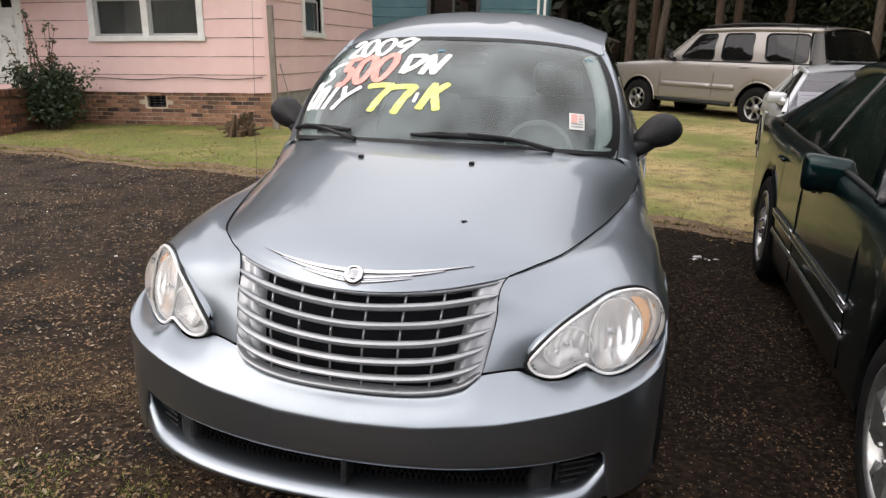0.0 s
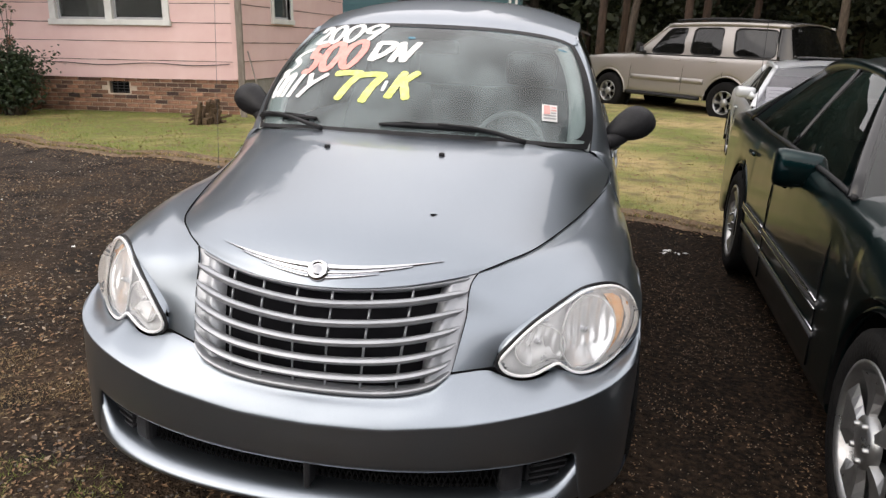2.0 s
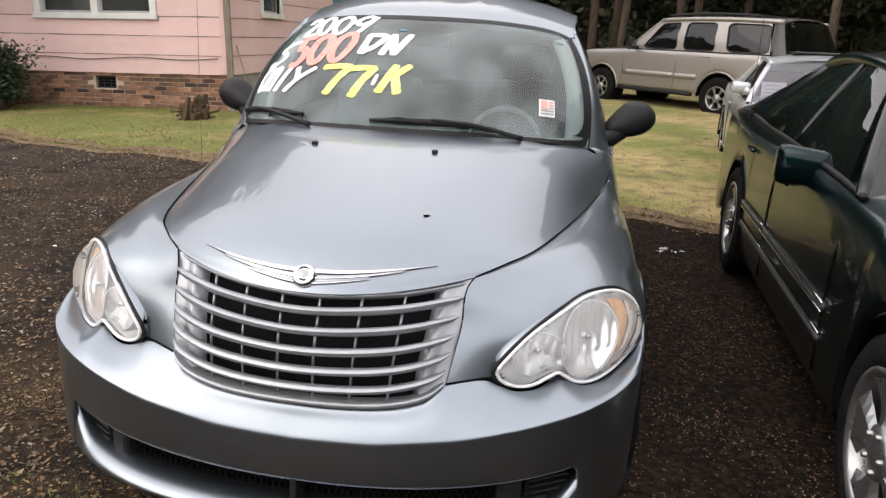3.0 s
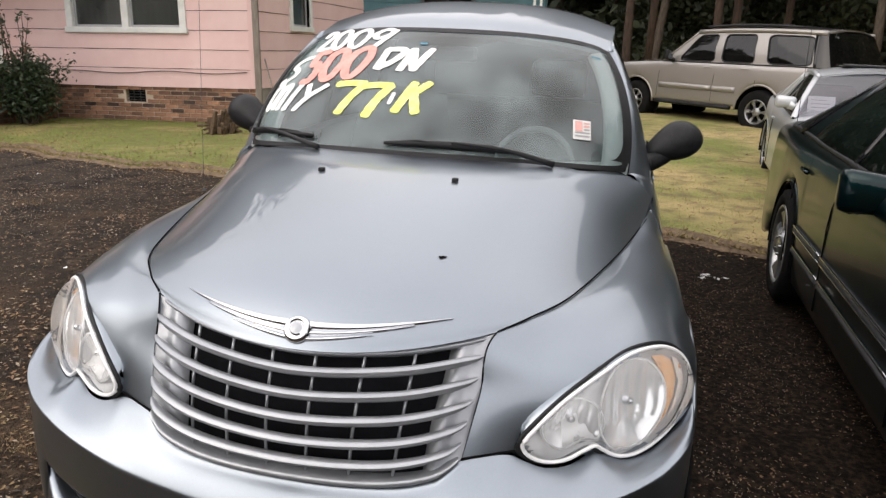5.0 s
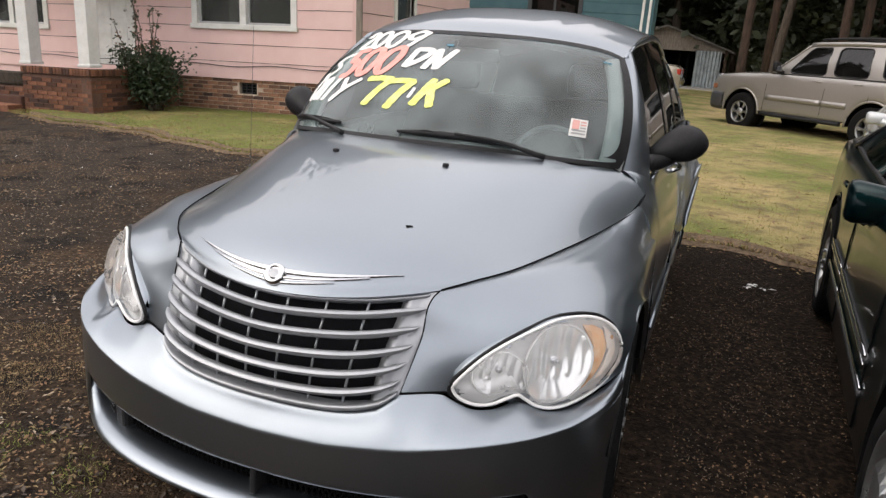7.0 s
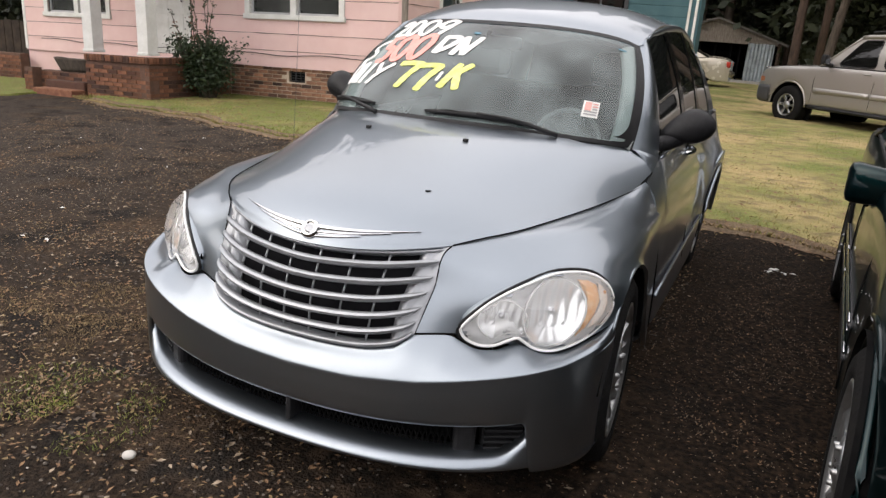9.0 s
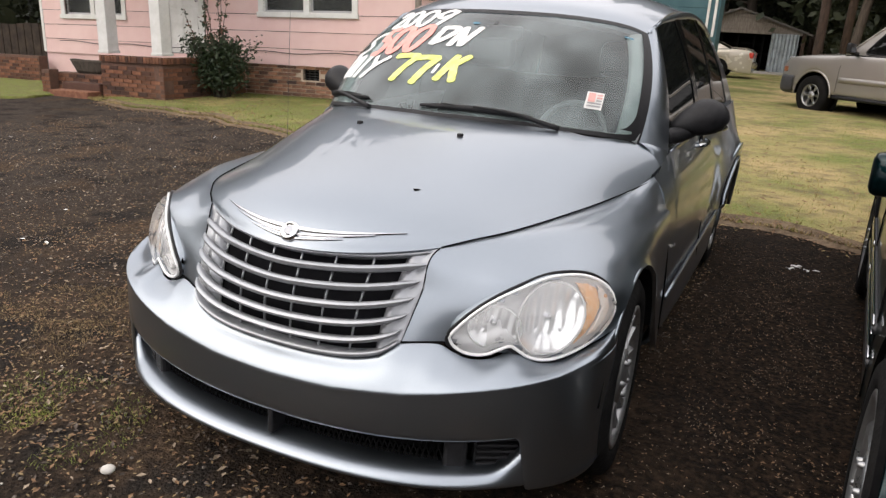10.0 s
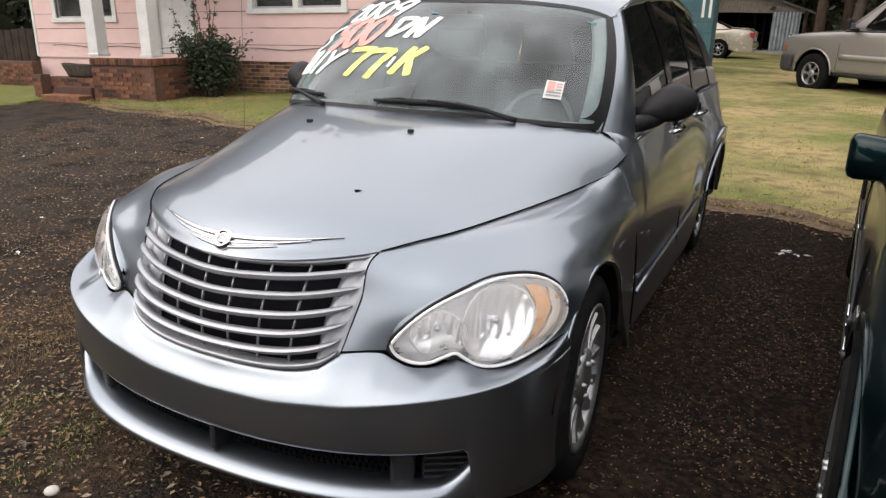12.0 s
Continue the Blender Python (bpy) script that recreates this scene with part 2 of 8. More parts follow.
M["teal"] = mat("teal_wall_paint", (0.045, 0.11, 0.13), (0.065, 0.14, 0.16), 2, rough=0.75, bump=0.08, bump_scale=20)
M["tin"] = mat("galvanised_tin", (0.42, 0.47, 0.50), (0.27, 0.30, 0.31), 3, rough=0.4, rough2=0.6, metal=0.5, bump=0.1)
M["concrete"] = mat("concrete", (0.36, 0.34, 0.31), (0.26, 0.25, 0.22), 5, rough=0.9, bump=0.3)
M["cloth"] = mat("window_curtain", (0.25, 0.25, 0.25), (0.4, 0.4, 0.4), 4, rough=0.9, stretch=(6, 1, 0.3))
M["dry_leaf"] = mat("dry_leaf", (0.11, 0.055, 0.026), (0.28, 0.175, 0.09), 70, rough=0.8)
M["wood_chip"] = mat("pale_wood_chip", (0.20, 0.15, 0.10), (0.42, 0.34, 0.25), 60, rough=0.9)
M["straw"] = mat("dry_grass", (0.12, 0.08, 0.035), (0.30, 0.22, 0.11), 70, rough=0.85)
M["pebble"] = mat("pebble", (0.018, 0.015, 0.013), (0.20, 0.17, 0.14), 60, rough=0.85)
M["pale_stone"] = mat("pale_stone", (0.62, 0.60, 0.55), (0.5, 0.48, 0.44), 9, rough=0.85, bump=0.3)
M["blade_green"] = mat("grass_blade", (0.110, 0.155, 0.020), (0.245, 0.265, 0.048), 2.5, rough=0.7)
M["blade_dry"] = mat("dry_grass_blade", (0.27, 0.195, 0.075), (0.46, 0.355, 0.16), 2.5, rough=0.8)


def ground_mat():
    """Old dark asphalt under fine gravel, with worn brown patches."""
    m, n, l, b = nodes_of("dark_gravel_asphalt")
    tc = n.new("ShaderNodeTexCoord")
    def noise_at(s, d=6):
        t = n.new("ShaderNodeTexNoise")
        t.inputs["Scale"].default_value, t.inputs["Detail"].default_value = s, d
        l.new(tc.outputs["Object"], t.inputs["Vector"])
        return t.outputs[0]
    def mix(f, a, c):
        x = n.new("ShaderNodeMix")
        x.data_type = "RGBA"
        l.new(f, x.inputs[0])
        for k, v in ((6, a), (7, c)):
            if isinstance(v, tuple):
                x.inputs[k].default_value = (*v, 1)
            else:
                l.new(v, x.inputs[k])
        return x.outputs[2]
    def ramp(f, lo, hi):
        r = n.new("ShaderNodeMapRange")
        r.inputs["From Min"].default_value, r.inputs["From Max"].default_value = lo, hi
        l.new(f, r.inputs[0])
        return r.outputs[0]
    fine = mix(ramp(noise_at(70), 0.35, 0.7), (0.008, 0.006, 0.0047), (0.052, 0.037, 0.026))
    clod = mix(ramp(noise_at(19, 8), 0.44, 0.60), (0.007, 0.005, 0.004), (0.092, 0.063, 0.041))
    fine = mix(ramp(noise_at(2.2, 4), 0.40, 0.60), fine, clod)
    vor = n.new("ShaderNodeTexVoronoi")
    vor.inputs["Scale"].default_value = 55
    l.new(tc.outputs["Object"], vor.inputs["Vector"])
    speck = mix(ramp(vor.outputs["Color"], 0.93, 0.97), fine, (0.22, 0.18, 0.14))
    patch = mix(ramp(noise_at(0.9), 0.50, 0.66), speck, mix(ramp(noise_at(34, 8), 0.38, 0.62), (0.015, 0.0105, 0.0075), (0.090, 0.062, 0.039)))
    worn = mix(ramp(noise_at(0.35), 0.45, 0.95), patch, (0.046, 0.032, 0.023))
    # dark soil on the lot's east, shade between the cars painted in
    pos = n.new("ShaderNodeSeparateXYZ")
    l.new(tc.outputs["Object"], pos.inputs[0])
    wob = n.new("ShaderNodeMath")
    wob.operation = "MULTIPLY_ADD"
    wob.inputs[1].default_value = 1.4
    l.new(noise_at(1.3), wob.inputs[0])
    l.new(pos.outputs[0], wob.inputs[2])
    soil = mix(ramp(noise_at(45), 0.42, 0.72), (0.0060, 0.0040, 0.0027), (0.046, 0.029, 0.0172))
    # paler dry gravel towards the house
    pale = mix(ramp(noise_at(60), 0.3, 0.7), (0.022, 0.018, 0.0155), (0.092, 0.073, 0.058))
    west = n.new("ShaderNodeMath")
    west.operation = "MULTIPLY_ADD"
    west.inputs[1].default_value = -1.0
    l.new(pos.outputs[0], west.inputs[0])
    l.new(noise_at(0.8), west.inputs[2])
    worn = mix(ramp(west.outputs[0], 1.8, 5.5), worn, pale)
    # tar showing through the dirt in blots, and brown silt lying in others
    worn = mix(ramp(noise_at(3.1, 7), 0.50, 0.62), worn, mix(ramp(noise_at(80), 0.35, 0.7), (0.009, 0.0078, 0.007), (0.042, 0.034, 0.028)))
    worn = mix(ramp(noise_at(1.7, 8), 0.56, 0.68), worn, mix(ramp(noise_at(48), 0.35, 0.7), (0.030, 0.020, 0.013), (0.125, 0.085, 0.054)))
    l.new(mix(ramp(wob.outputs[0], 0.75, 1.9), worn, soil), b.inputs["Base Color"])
    b.inputs["Roughness"].default_value = 0.9
    b.inputs["Specular IOR Level"].default_value = 0.12
    bp = n.new("ShaderNodeBump")
    bp.inputs["Strength"].default_value, bp.inputs["Distance"].default_value = 0.9, 0.03
    l.new(noise_at(90, 4), bp.inputs["Height"])
    l.new(bp.outputs[0], b.inputs["Normal"])
    return m


def lawn_mat():
    m, n, l, b = nodes_of("short_mixed_lawn")
    tc = n.new("ShaderNodeTexCoord")
    def noise_at(s, d=6):
        t = n.new("ShaderNodeTexNoise")
        t.inputs["Scale"].default_value, t.inputs["Detail"].default_value = s, d
        l.new(tc.outputs["Object"], t.inputs["Vector"])
        return t.outputs[0]
    def ramp(f, lo, hi):
        r = n.new("ShaderNodeMapRange")
        r.inputs["From Min"].default_value, r.inputs["From Max"].default_value = lo, hi
        l.new(f, r.inputs[0])
        return r.outputs[0]
    def mix(f, a, c):
        x = n.new("ShaderNodeMix")
        x.data_type = "RGBA"
        l.new(f, x.inputs[0])
        for k, v in ((6, a), (7, c)):
            if isinstance(v, tuple):
                x.inputs[k].default_value = (*v, 1)
            else:
                l.new(v, x.inputs[k])
        return x.outputs[2]
    g = mix(ramp(noise_at(28), 0.3, 0.7), (0.095, 0.122, 0.022), (0.205, 0.222, 0.048))
    d = mix(ramp(noise_at(40), 0.3, 0.7), (0.30, 0.225, 0.095), (0.45, 0.345, 0.16))
    pos = n.new("ShaderNodeSeparateXYZ")
    l.new(tc.outputs["Object"], pos.inputs[0])
    lean = n.new("ShaderNodeMath")
    lean.operation = "MULTIPLY_ADD"
    lean.inputs[1].default_value = 0.02
    l.new(pos.outputs[0], lean.inputs[0])
    l.new(noise_at(0.75), lean.inputs[2])
    l.new(mix(ramp(noise_at(5, 6), 0.48, 0.72), mix(ramp(lean.outputs[0], 0.40, 0.64), g, d), (0.135, 0.105, 0.045)), b.inputs["Base Color"])
    b.inputs["Roughness"].default_value = 0.9
    bp = n.new("ShaderNodeBump")
    bp.inputs["Strength"].default_value, bp.inputs["Distance"].default_value = 0.6, 0.03
    l.new(noise_at(60, 5), bp.inputs["Height"])
    l.new(bp.outputs[0], b.inputs["Normal"])
    return m


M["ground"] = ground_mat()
M["lawn"] = lawn_mat()


# ---- mesh helpers ----
def mesh_of(name, verts, faces, material, smooth=False):
    me = bpy.data.meshes.new(name)
    me.from_pydata([tuple(v) for v in verts], [], faces)
    me.update()
    if material:
        me.materials.append(M[material])
    if smooth:
        me.polygons.foreach_set("use_smooth", [True] * len(me.polygons))
    return me


def part(name, me, parent=None, label=""):
    ob = new(name, me)
    if parent:
        ob.parent = parent
    if label:
        ob["label"] = label
    return ob


def empty(name, m=None):
    ob = new(name)
    ob.empty_display_size = 0.2
    if m:
        ob.matrix_world = m
    return ob


def bm_mesh(name, bm, material, smooth=False, recalc=True):
    if recalc:
        bmesh.ops.recalc_face_normals(bm, faces=bm.faces)
    me = bpy.data.meshes.new(name)
    bm.to_mesh(me)
    bm.free()
    me.materials.append(M[material])
    if smooth:
        me.polygons.foreach_set("use_smooth", [True] * len(me.polygons))
    return me


def box_bm(bm, lo, hi, bevel=0.0, turn=None):
    lo, hi = Vector(lo), Vector(hi)
    r = bmesh.ops.create_cube(bm, size=1.0, matrix=Matrix.Translation((lo + hi) / 2) @ Matrix.Diagonal((*(hi - lo), 1)))
    vs = r["verts"]
    if bevel:
        es = list({e for v in vs for e in v.link_edges})
        res = bmesh.ops.bevel(bm, geom=es, offset=bevel, segments=2, affect="EDGES", profile=0.5)
        vs = list({v for f in res["faces"] for v in f.verts})
    if turn:
        bmesh.ops.transform(bm, matrix=turn, verts=vs)
    return vs


def box(name, lo, hi, material, bevel=0.004):
    bm = bmesh.new()
    box_bm(bm, lo, hi, bevel)
    return bm_mesh(name, bm, material)


def spline(pts, n):
    """n points at even parameter steps on a Catmull-Rom curve through pts."""
    pts = [Vector(p) for p in pts]
    ext = [2 * pts[0] - pts[1]] + pts + [2 * pts[-1] - pts[-2]]
    out = []
    for i in range(n):
        s = i / (n - 1) * (len(pts) - 1)
        k = min(int(s), len(pts) - 2)
        t = s - k
        a, b, c, d = ext[k:k + 4]
        out.append(0.5 * (2 * b + (c - a) * t + (2 * a - 5 * b + 4 * c - d) * t * t + (3 * b - a - 3 * c + d) * t ** 3))
    return out


def grid_faces(nu, nv, wrap_v=False):
    faces = []
    for i in range(nu - 1):
        for j in range(nv if wrap_v else nv - 1):
            k = (j + 1) % nv
            faces.append((i * nv + j, i * nv + k, (i + 1) * nv + k, (i + 1) * nv + j))
    return faces


def loft(ribs, nu, nv):
    """A smooth grid through ribs of equal point counts: nu rows across the ribs, nv points along each."""
    fine = [spline(r, nv) for r in ribs]
    cols = [spline([fine[i][j] for i in range(len(fine))], nu) for j in range(nv)]
    return [[cols[j][i] for j in range(nv)] for i in range(nu)]


def skin(name, rows, material, thick=0.0, smooth=True, mirror=False, flip=False):
    """A grid of points as a mesh; thick folds its rim inwards along the normals so that it has depth."""
    nu, nv = len(rows), len(rows[0])
    verts = [Vector(p) for r in rows for p in r]
    faces = grid_faces(nu, nv)
    if mirror:
        verts = [Vector((-v.x, v.y, v.z)) for v in verts]
    if flip != mirror:
        faces = [f[::-1] for f in faces]
    if thick:
        me0 = mesh_of(name, verts, faces, None)
        nor = [Vector(v.normal) for v in me0.vertices]
        bpy.data.meshes.remove(me0)
        k = len(verts)
        rim = [j for j in range(nv)] + [i * nv + nv - 1 for i in range(1, nu)] + [(nu - 1) * nv + j for j in range(nv - 2, -1, -1)] + [i * nv for i in range(nu - 2, 0, -1)]
        n = len(rim)
        verts += [verts[i] - nor[i] * 0.0002 for i in rim] + [verts[i] - nor[i] * thick for i in rim]
        for a in range(n):
            b = (a + 1) % n
            q = (k + a, k + n + a, k + n + b, k + b)
            faces.append(q[::-1] if flip == mirror else q)
    return mesh_of(name, verts, faces, material, smooth)


def tube_verts(path, radius, sides=8, closed=False, flat=1.0):
    """Verts and faces of a tube along path; radius a number or one per point."""
    path = [Vector(p) for p in path]
    n = len(path)
    verts, faces = [], []
    up = Vector((0, 0, 1))
    for i, p in enumerate(path):
        a = path[(i - 1) % n] if (closed or i) else path[0]
        b = path[(i + 1) % n] if (closed or i < n - 1) else path[-1]
        d = (b - a).normalized()
        ref = up if abs(d.z) < 0.95 else Vector((0, 1, 0))
        s = d.cross(ref).normalized()
        u = s.cross(d)
        r = radius[i] if isinstance(radius, (list, tuple)) else radius
        for k in range(sides):
            an = 2 * math.pi * k / sides
            verts.append(p + s * (r * math.cos(an)) + u * (r * flat * math.sin(an)))
    m = n if closed else n - 1
    for i in range(m):
        for k in range(sides):
            a, b = i * sides + k, i * sides + (k + 1) % sides
            c, d = ((i + 1) % n) * sides + (k + 1) % sides, ((i + 1) % n) * sides + k
            faces.append((a, b, c, d))
    if not closed:
        faces.append(tuple(range(sides))[::-1])
        faces.append(tuple((n - 1) * sides + k for k in range(sides)))
    return verts, faces


def tube(name, path, radius, material, sides=8, closed=False, flat=1.0, smooth=True):
    v, f = tube_verts(path, radius, sides, closed, flat)
    return mesh_of(name, v, f, material, smooth)


def lathe(name, profile, material, axis="x", seg=48, smooth=True, closed=False):
    """Profile of (r, h) turned about the axis."""
    verts, faces = [], []
    for i in range(seg):
        a = 2 * math.pi * i / seg
        for r, h in profile:
            c, s = r * math.cos(a), r * math.sin(a)
            verts.append({"x": (h, c, s), "y": (c, h, s), "z": (c, s, h)}[axis])
    k = len(profile)
    for i in range(seg):
        j = (i + 1) % seg
        for p in range(k if closed else k - 1):
            q = (p + 1) % k
            faces.append((i * k + p, j * k + p, j * k + q, i * k + q))
    bm = bmesh.new()
    me = mesh_of(name, verts, faces, None)
    bm.from_mesh(me)
    bpy.data.meshes.remove(me)
    bmesh.ops.remove_doubles(bm, verts=bm.verts, dist=1e-5)
    return bm_mesh(name, bm, material, smooth)


def half_liner(me, low):
    """Cuts away the part of a wheel liner that lies below low."""
    bm = bmesh.new()
    bm.from_mesh(me)
    bmesh.ops.delete(bm, geom=[v for v in bm.verts if v.co.z < low], context="VERTS")
    bm.to_mesh(me)
    bm.free()
    return me


def patch_on(surface, outline, name, material, lift=0.0, rings=6, smooth=True, thick=0.0):
    """A filled outline of (u, v) laid on surface(u, v), proud by lift."""
    cu = sum(p[0] for p in outline) / len(outline)
    cv = sum(p[1] for p in outline) / len(outline)
    n = len(outline)
    pts = [surface(cu, cv, lift)]
    for r in range(1, rings + 1):
        for u, v in outline:
            pts.append(surface(cu + (u - cu) * r / rings, cv + (v - cv) * r / rings, lift))
    faces = [(0, 1 + i, 1 + (i + 1) % n) for i in range(n)]
    for r in range(1, rings):
        a, b = 1 + (r - 1) * n, 1 + r * n
        faces += [(a + i, b + i, b + (i + 1) % n, a + (i + 1) % n) for i in range(n)]
    if thick:
        k = len(pts)
        pts += [surface(u, v, lift - thick) for u, v in outline]
        b = 1 + (rings - 1) * n
        faces += [(b + i, k + i, k + (i + 1) % n, b + (i + 1) % n) for i in range(n)]
    bm = bmesh.new()
    me = mesh_of(name, pts, faces, None)
    bm.from_mesh(me)
    bpy.data.meshes.remove(me)
    return bm_mesh(name, bm, material, smooth)


# ---- ground ----
def lawn_edge(x):
    """The y at which the gravel ends and the grass begins."""
    return 4.86 - 0.25 * x + 0.10 * math.sin(1.7 * x) + 0.05 * math.sin(5.1 * x + 1) + 0.05 * noise.noise((x * 3, 0, 0))


def lawn_rise(x, s):
    """How high the lawn lies, s behind its edge."""
    return 0.012 * min(s, 5) + 0.012 * min(max(0, s - 4), 6) + 0.008 * min(3, max(0, x - 1)) * min(1, max(0, s - 4) / 3)


def make_ground():
    n = 60
    rows = []
    for i in range(n + 1):
        a = (i / n * 2 - 1)
        y = 4 + 26 * a if abs(a) < 0.8 else 4 + math.copysign(20.8 + (abs(a) - 0.8) / 0.2 * 400, a)
        row = []
        for j in range(n + 1):
            b = (j / n * 2 - 1)
            x = 26 * b if abs(b) < 0.8 else math.copysign(20.8 + (abs(b) - 0.8) / 0.2 * 400, b)
            row.append((x, y, 0.012 * noise.noise((x * 0.7, y * 0.7, 0)) - 0.012))
        rows.append(row)
    verts = [p for r in rows for p in r]
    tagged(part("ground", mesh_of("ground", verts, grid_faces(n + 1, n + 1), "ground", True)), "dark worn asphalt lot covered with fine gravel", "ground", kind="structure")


def make_lawn():
    xs = [-60, -40, -25, -16] + [-11.6 + 0.2 * i for i in range(110)] + [14, 25, 40, 60]
    steps = [0, 0.04, 0.12, 0.3, 0.6, 1, 1.6, 2.4, 3.5, 5, 8, 14, 25, 50, 90]
    verts = []
    for x in xs:
        y0 = lawn_edge(x)
        if x < -8.6:
            y0 = lawn_edge(-8.6) + (-8.6 - x) * 0.75
        for k, s in enumerate(steps):
            z = 0 if k == 0 else 0.035 * min(1, s / 0.2) + 0.014 * noise.noise((x * 1.5, (y0 + s) * 1.5, 2)) + lawn_rise(x, s)
            verts.append((x, y0 + s, z - (0.03 if k == 0 else 0)))
    tagged(part("lawn", mesh_of("lawn", verts, [f[::-1] for f in grid_faces(len(xs), len(steps))], "lawn", True)), "short patchy lawn, green and straw coloured", "lawn", kind="structure")


make_ground()
make_lawn()


def make_side_lawn():
    """The grass west of the porch, with an uneven front edge."""
    front = spline([(-9.9, 7.86, 0), (-10.42, 7.30, 0), (-10.30, 6.80, 0), (-10.75, 6.30, 0), (-12.0, 5.75, 0), (-14.5, 5.2, 0), (-19, 4.8, 0)], 60)
    back = spline([(-9.95, 7.95, 0), (-10.9, 8.0, 0), (-11.6, 8.3, 0), (-12.6, 8.9, 0), (-13.4, 10.0, 0), (-15.5, 11.4, 0), (-19, 11.8, 0)], 60)
    rows = []
    for k, (a, b) in enumerate(zip(front, back)):
        a = a + Vector((0.05 * noise.noise((k * 0.6, 0, 3)), 0.05 * noise.noise((k * 0.6, 5, 3)), 0))
        rows.append([a.lerp(b, t) + Vector((0, 0, -0.03 if t == 0 else 0.02 + 0.02 * noise.noise((k * 0.3, t * 9, 1)))) for t in (0, 0.01, 0.05, 0.1, 0.2, 0.35, 0.5, 0.7, 0.85, 1)])
    tagged(part("side_lawn", skin("side_lawn", rows, "lawn")), "patch of short grass beside the porch", "lawn", kind="structure")


make_side_lawn()


# ---- the grey hatchback car ----
def wheel(name, parent, m, radius, width, rim_r, spokes, hub_holes=5, side=1, tyre_mat="rubber", spoke_w=0.5, hub=0.075):
    """A wheel lying on the x axis, its face towards +x (side 1) or -x."""
    w = empty(name, m)
    if parent:
        w.parent = parent
        w.matrix_parent_inverse = parent.matrix_world.inverted()
    h = width / 2
    s = side
    tyre = lathe("tyre", [(rim_r, -h * 0.8 * s), (rim_r + 0.02, -h * 0.97 * s), (radius * 0.9, -h * s), (radius * 0.985, -h * 0.82 * s), (radius, -h * 0.5 * s), (radius, h * 0.5 * s), (radius * 0.985, h * 0.82 * s), (radius * 0.9, h * s), (rim_r + 0.03, h * 1.0 * s), (rim_r + 0.008, h * 0.93 * s), (rim_r, h * 0.8 * s)], "rubber", seg=56)
    part("tyre", tyre, w)
    rim = part("rim", lathe("rim", [(rim_r + 0.004, h * 0.88 * s), (rim_r + 0.006, h * 0.95 * s), (rim_r - 0.008, h * 0.97 * s), (rim_r - 0.016, h * 0.8 * s), (rim_r - 0.03, h * 0.45 * s), (rim_r - 0.035, -h * 0.6 * s), (rim_r, -h * 0.8 * s)], "alloy", seg=48), w)
    part("brake_disc", lathe("brake_disc", [(0.03, h * 0.05 * s), (rim_r * 0.72, h * 0.05 * s), (rim_r * 0.72, -h * 0.05 * s), (0.03, -h * 0.05 * s)], "dark", seg=32, closed=True), w)
    part("wheel_backing", lathe("wheel_backing", [(0.0, -h * 0.3 * s), (rim_r - 0.03, -h * 0.35 * s)], "dark", seg=32), w)
    for k in range(spokes):
        a0 = 2 * math.pi * k / spokes
        verts = []
        for i in range(6):
            t = i / 5
            r = 0.055 + (rim_r - 0.075) * t
            wd = (0.30 * (1 - t) + spoke_w * t ** 1.5 * 0.5 + 0.10) * math.pi / spokes
            dep = h * (0.86 - 0.10 * math.sin(t * math.pi)) * s
            for q, dd in ((-1, -0.02), (-0.6, 0), (0.6, 0), (1, -0.02), (0, -0.05)):
                a = a0 + wd * q
                verts.append((dep + dd * s, r * math.cos(a), r * math.sin(a)))
        faces = grid_faces(6, 5, True) + [tuple(range(5)), tuple(25 + j for j in range(5))]
        bm = bmesh.new()
        me = mesh_of("spoke", verts, faces, None)
        bm.from_mesh(me)
        bpy.data.meshes.remove(me)
        part("spoke", bm_mesh("spoke", bm, "alloy"), rim)
    part("hub_cap", lathe("hub_cap", [(0.0, h * 0.99 * s), (0.03, h * 0.98 * s), (0.045, h * 0.92 * s), (hub, h * 0.86 * s), (hub + 0.003, h * 0.6 * s)], "alloy", seg=28), rim)
    for k in range(hub_holes):
        a = 2 * math.pi * (k + 0.5) / hub_holes
        nut = lathe("lug_nut", [(0.0, 0.016 * s), (0.008, 0.015 * s), (0.010, 0.0)], "alloy", seg=10)
        o = part("lug_nut", nut, rim)
        o.location = (h * 0.88 * s, 0.055 * math.cos(a), 0.055 * math.sin(a))
    return w


def faired(rows, times, keep=1):
    """Evens out ripples of a grid while its outline and its larger form stay."""
    rows = [[Vector(p) for p in r] for r in rows]
    for k in range(times * 2):
        f = 0.5 if k % 2 == 0 else -0.505
        old = [[p.copy() for p in r] for r in rows]
        for i in range(keep, len(rows) - keep):
            for j in range(keep, len(rows[0]) - keep):
                mean = (old[i - 1][j] + old[i + 1][j] + old[i][j - 1] + old[i][j + 1]) / 4
                rows[i][j] = old[i][j] + (mean - old[i][j]) * f
    return rows


CUT = [(0.393, 0.405, 0.772), (0.455, 0.47, 0.789), (0.535, 0.60, 0.803), (0.635, 0.92, 0.818), (0.70, 1.18, 0.832), (0.752, 1.40, 0.850)]
SPINE = [(0, 0.258, 0.742), (0, 0.292, 0.790), (0, 0.40, 0.856), (0, 0.60, 0.916), (0, 0.92, 0.990), (0, 1.15, 1.020)]
CUT_F, SPINE_F = spline(CUT, 121), spline(SPINE, 121)


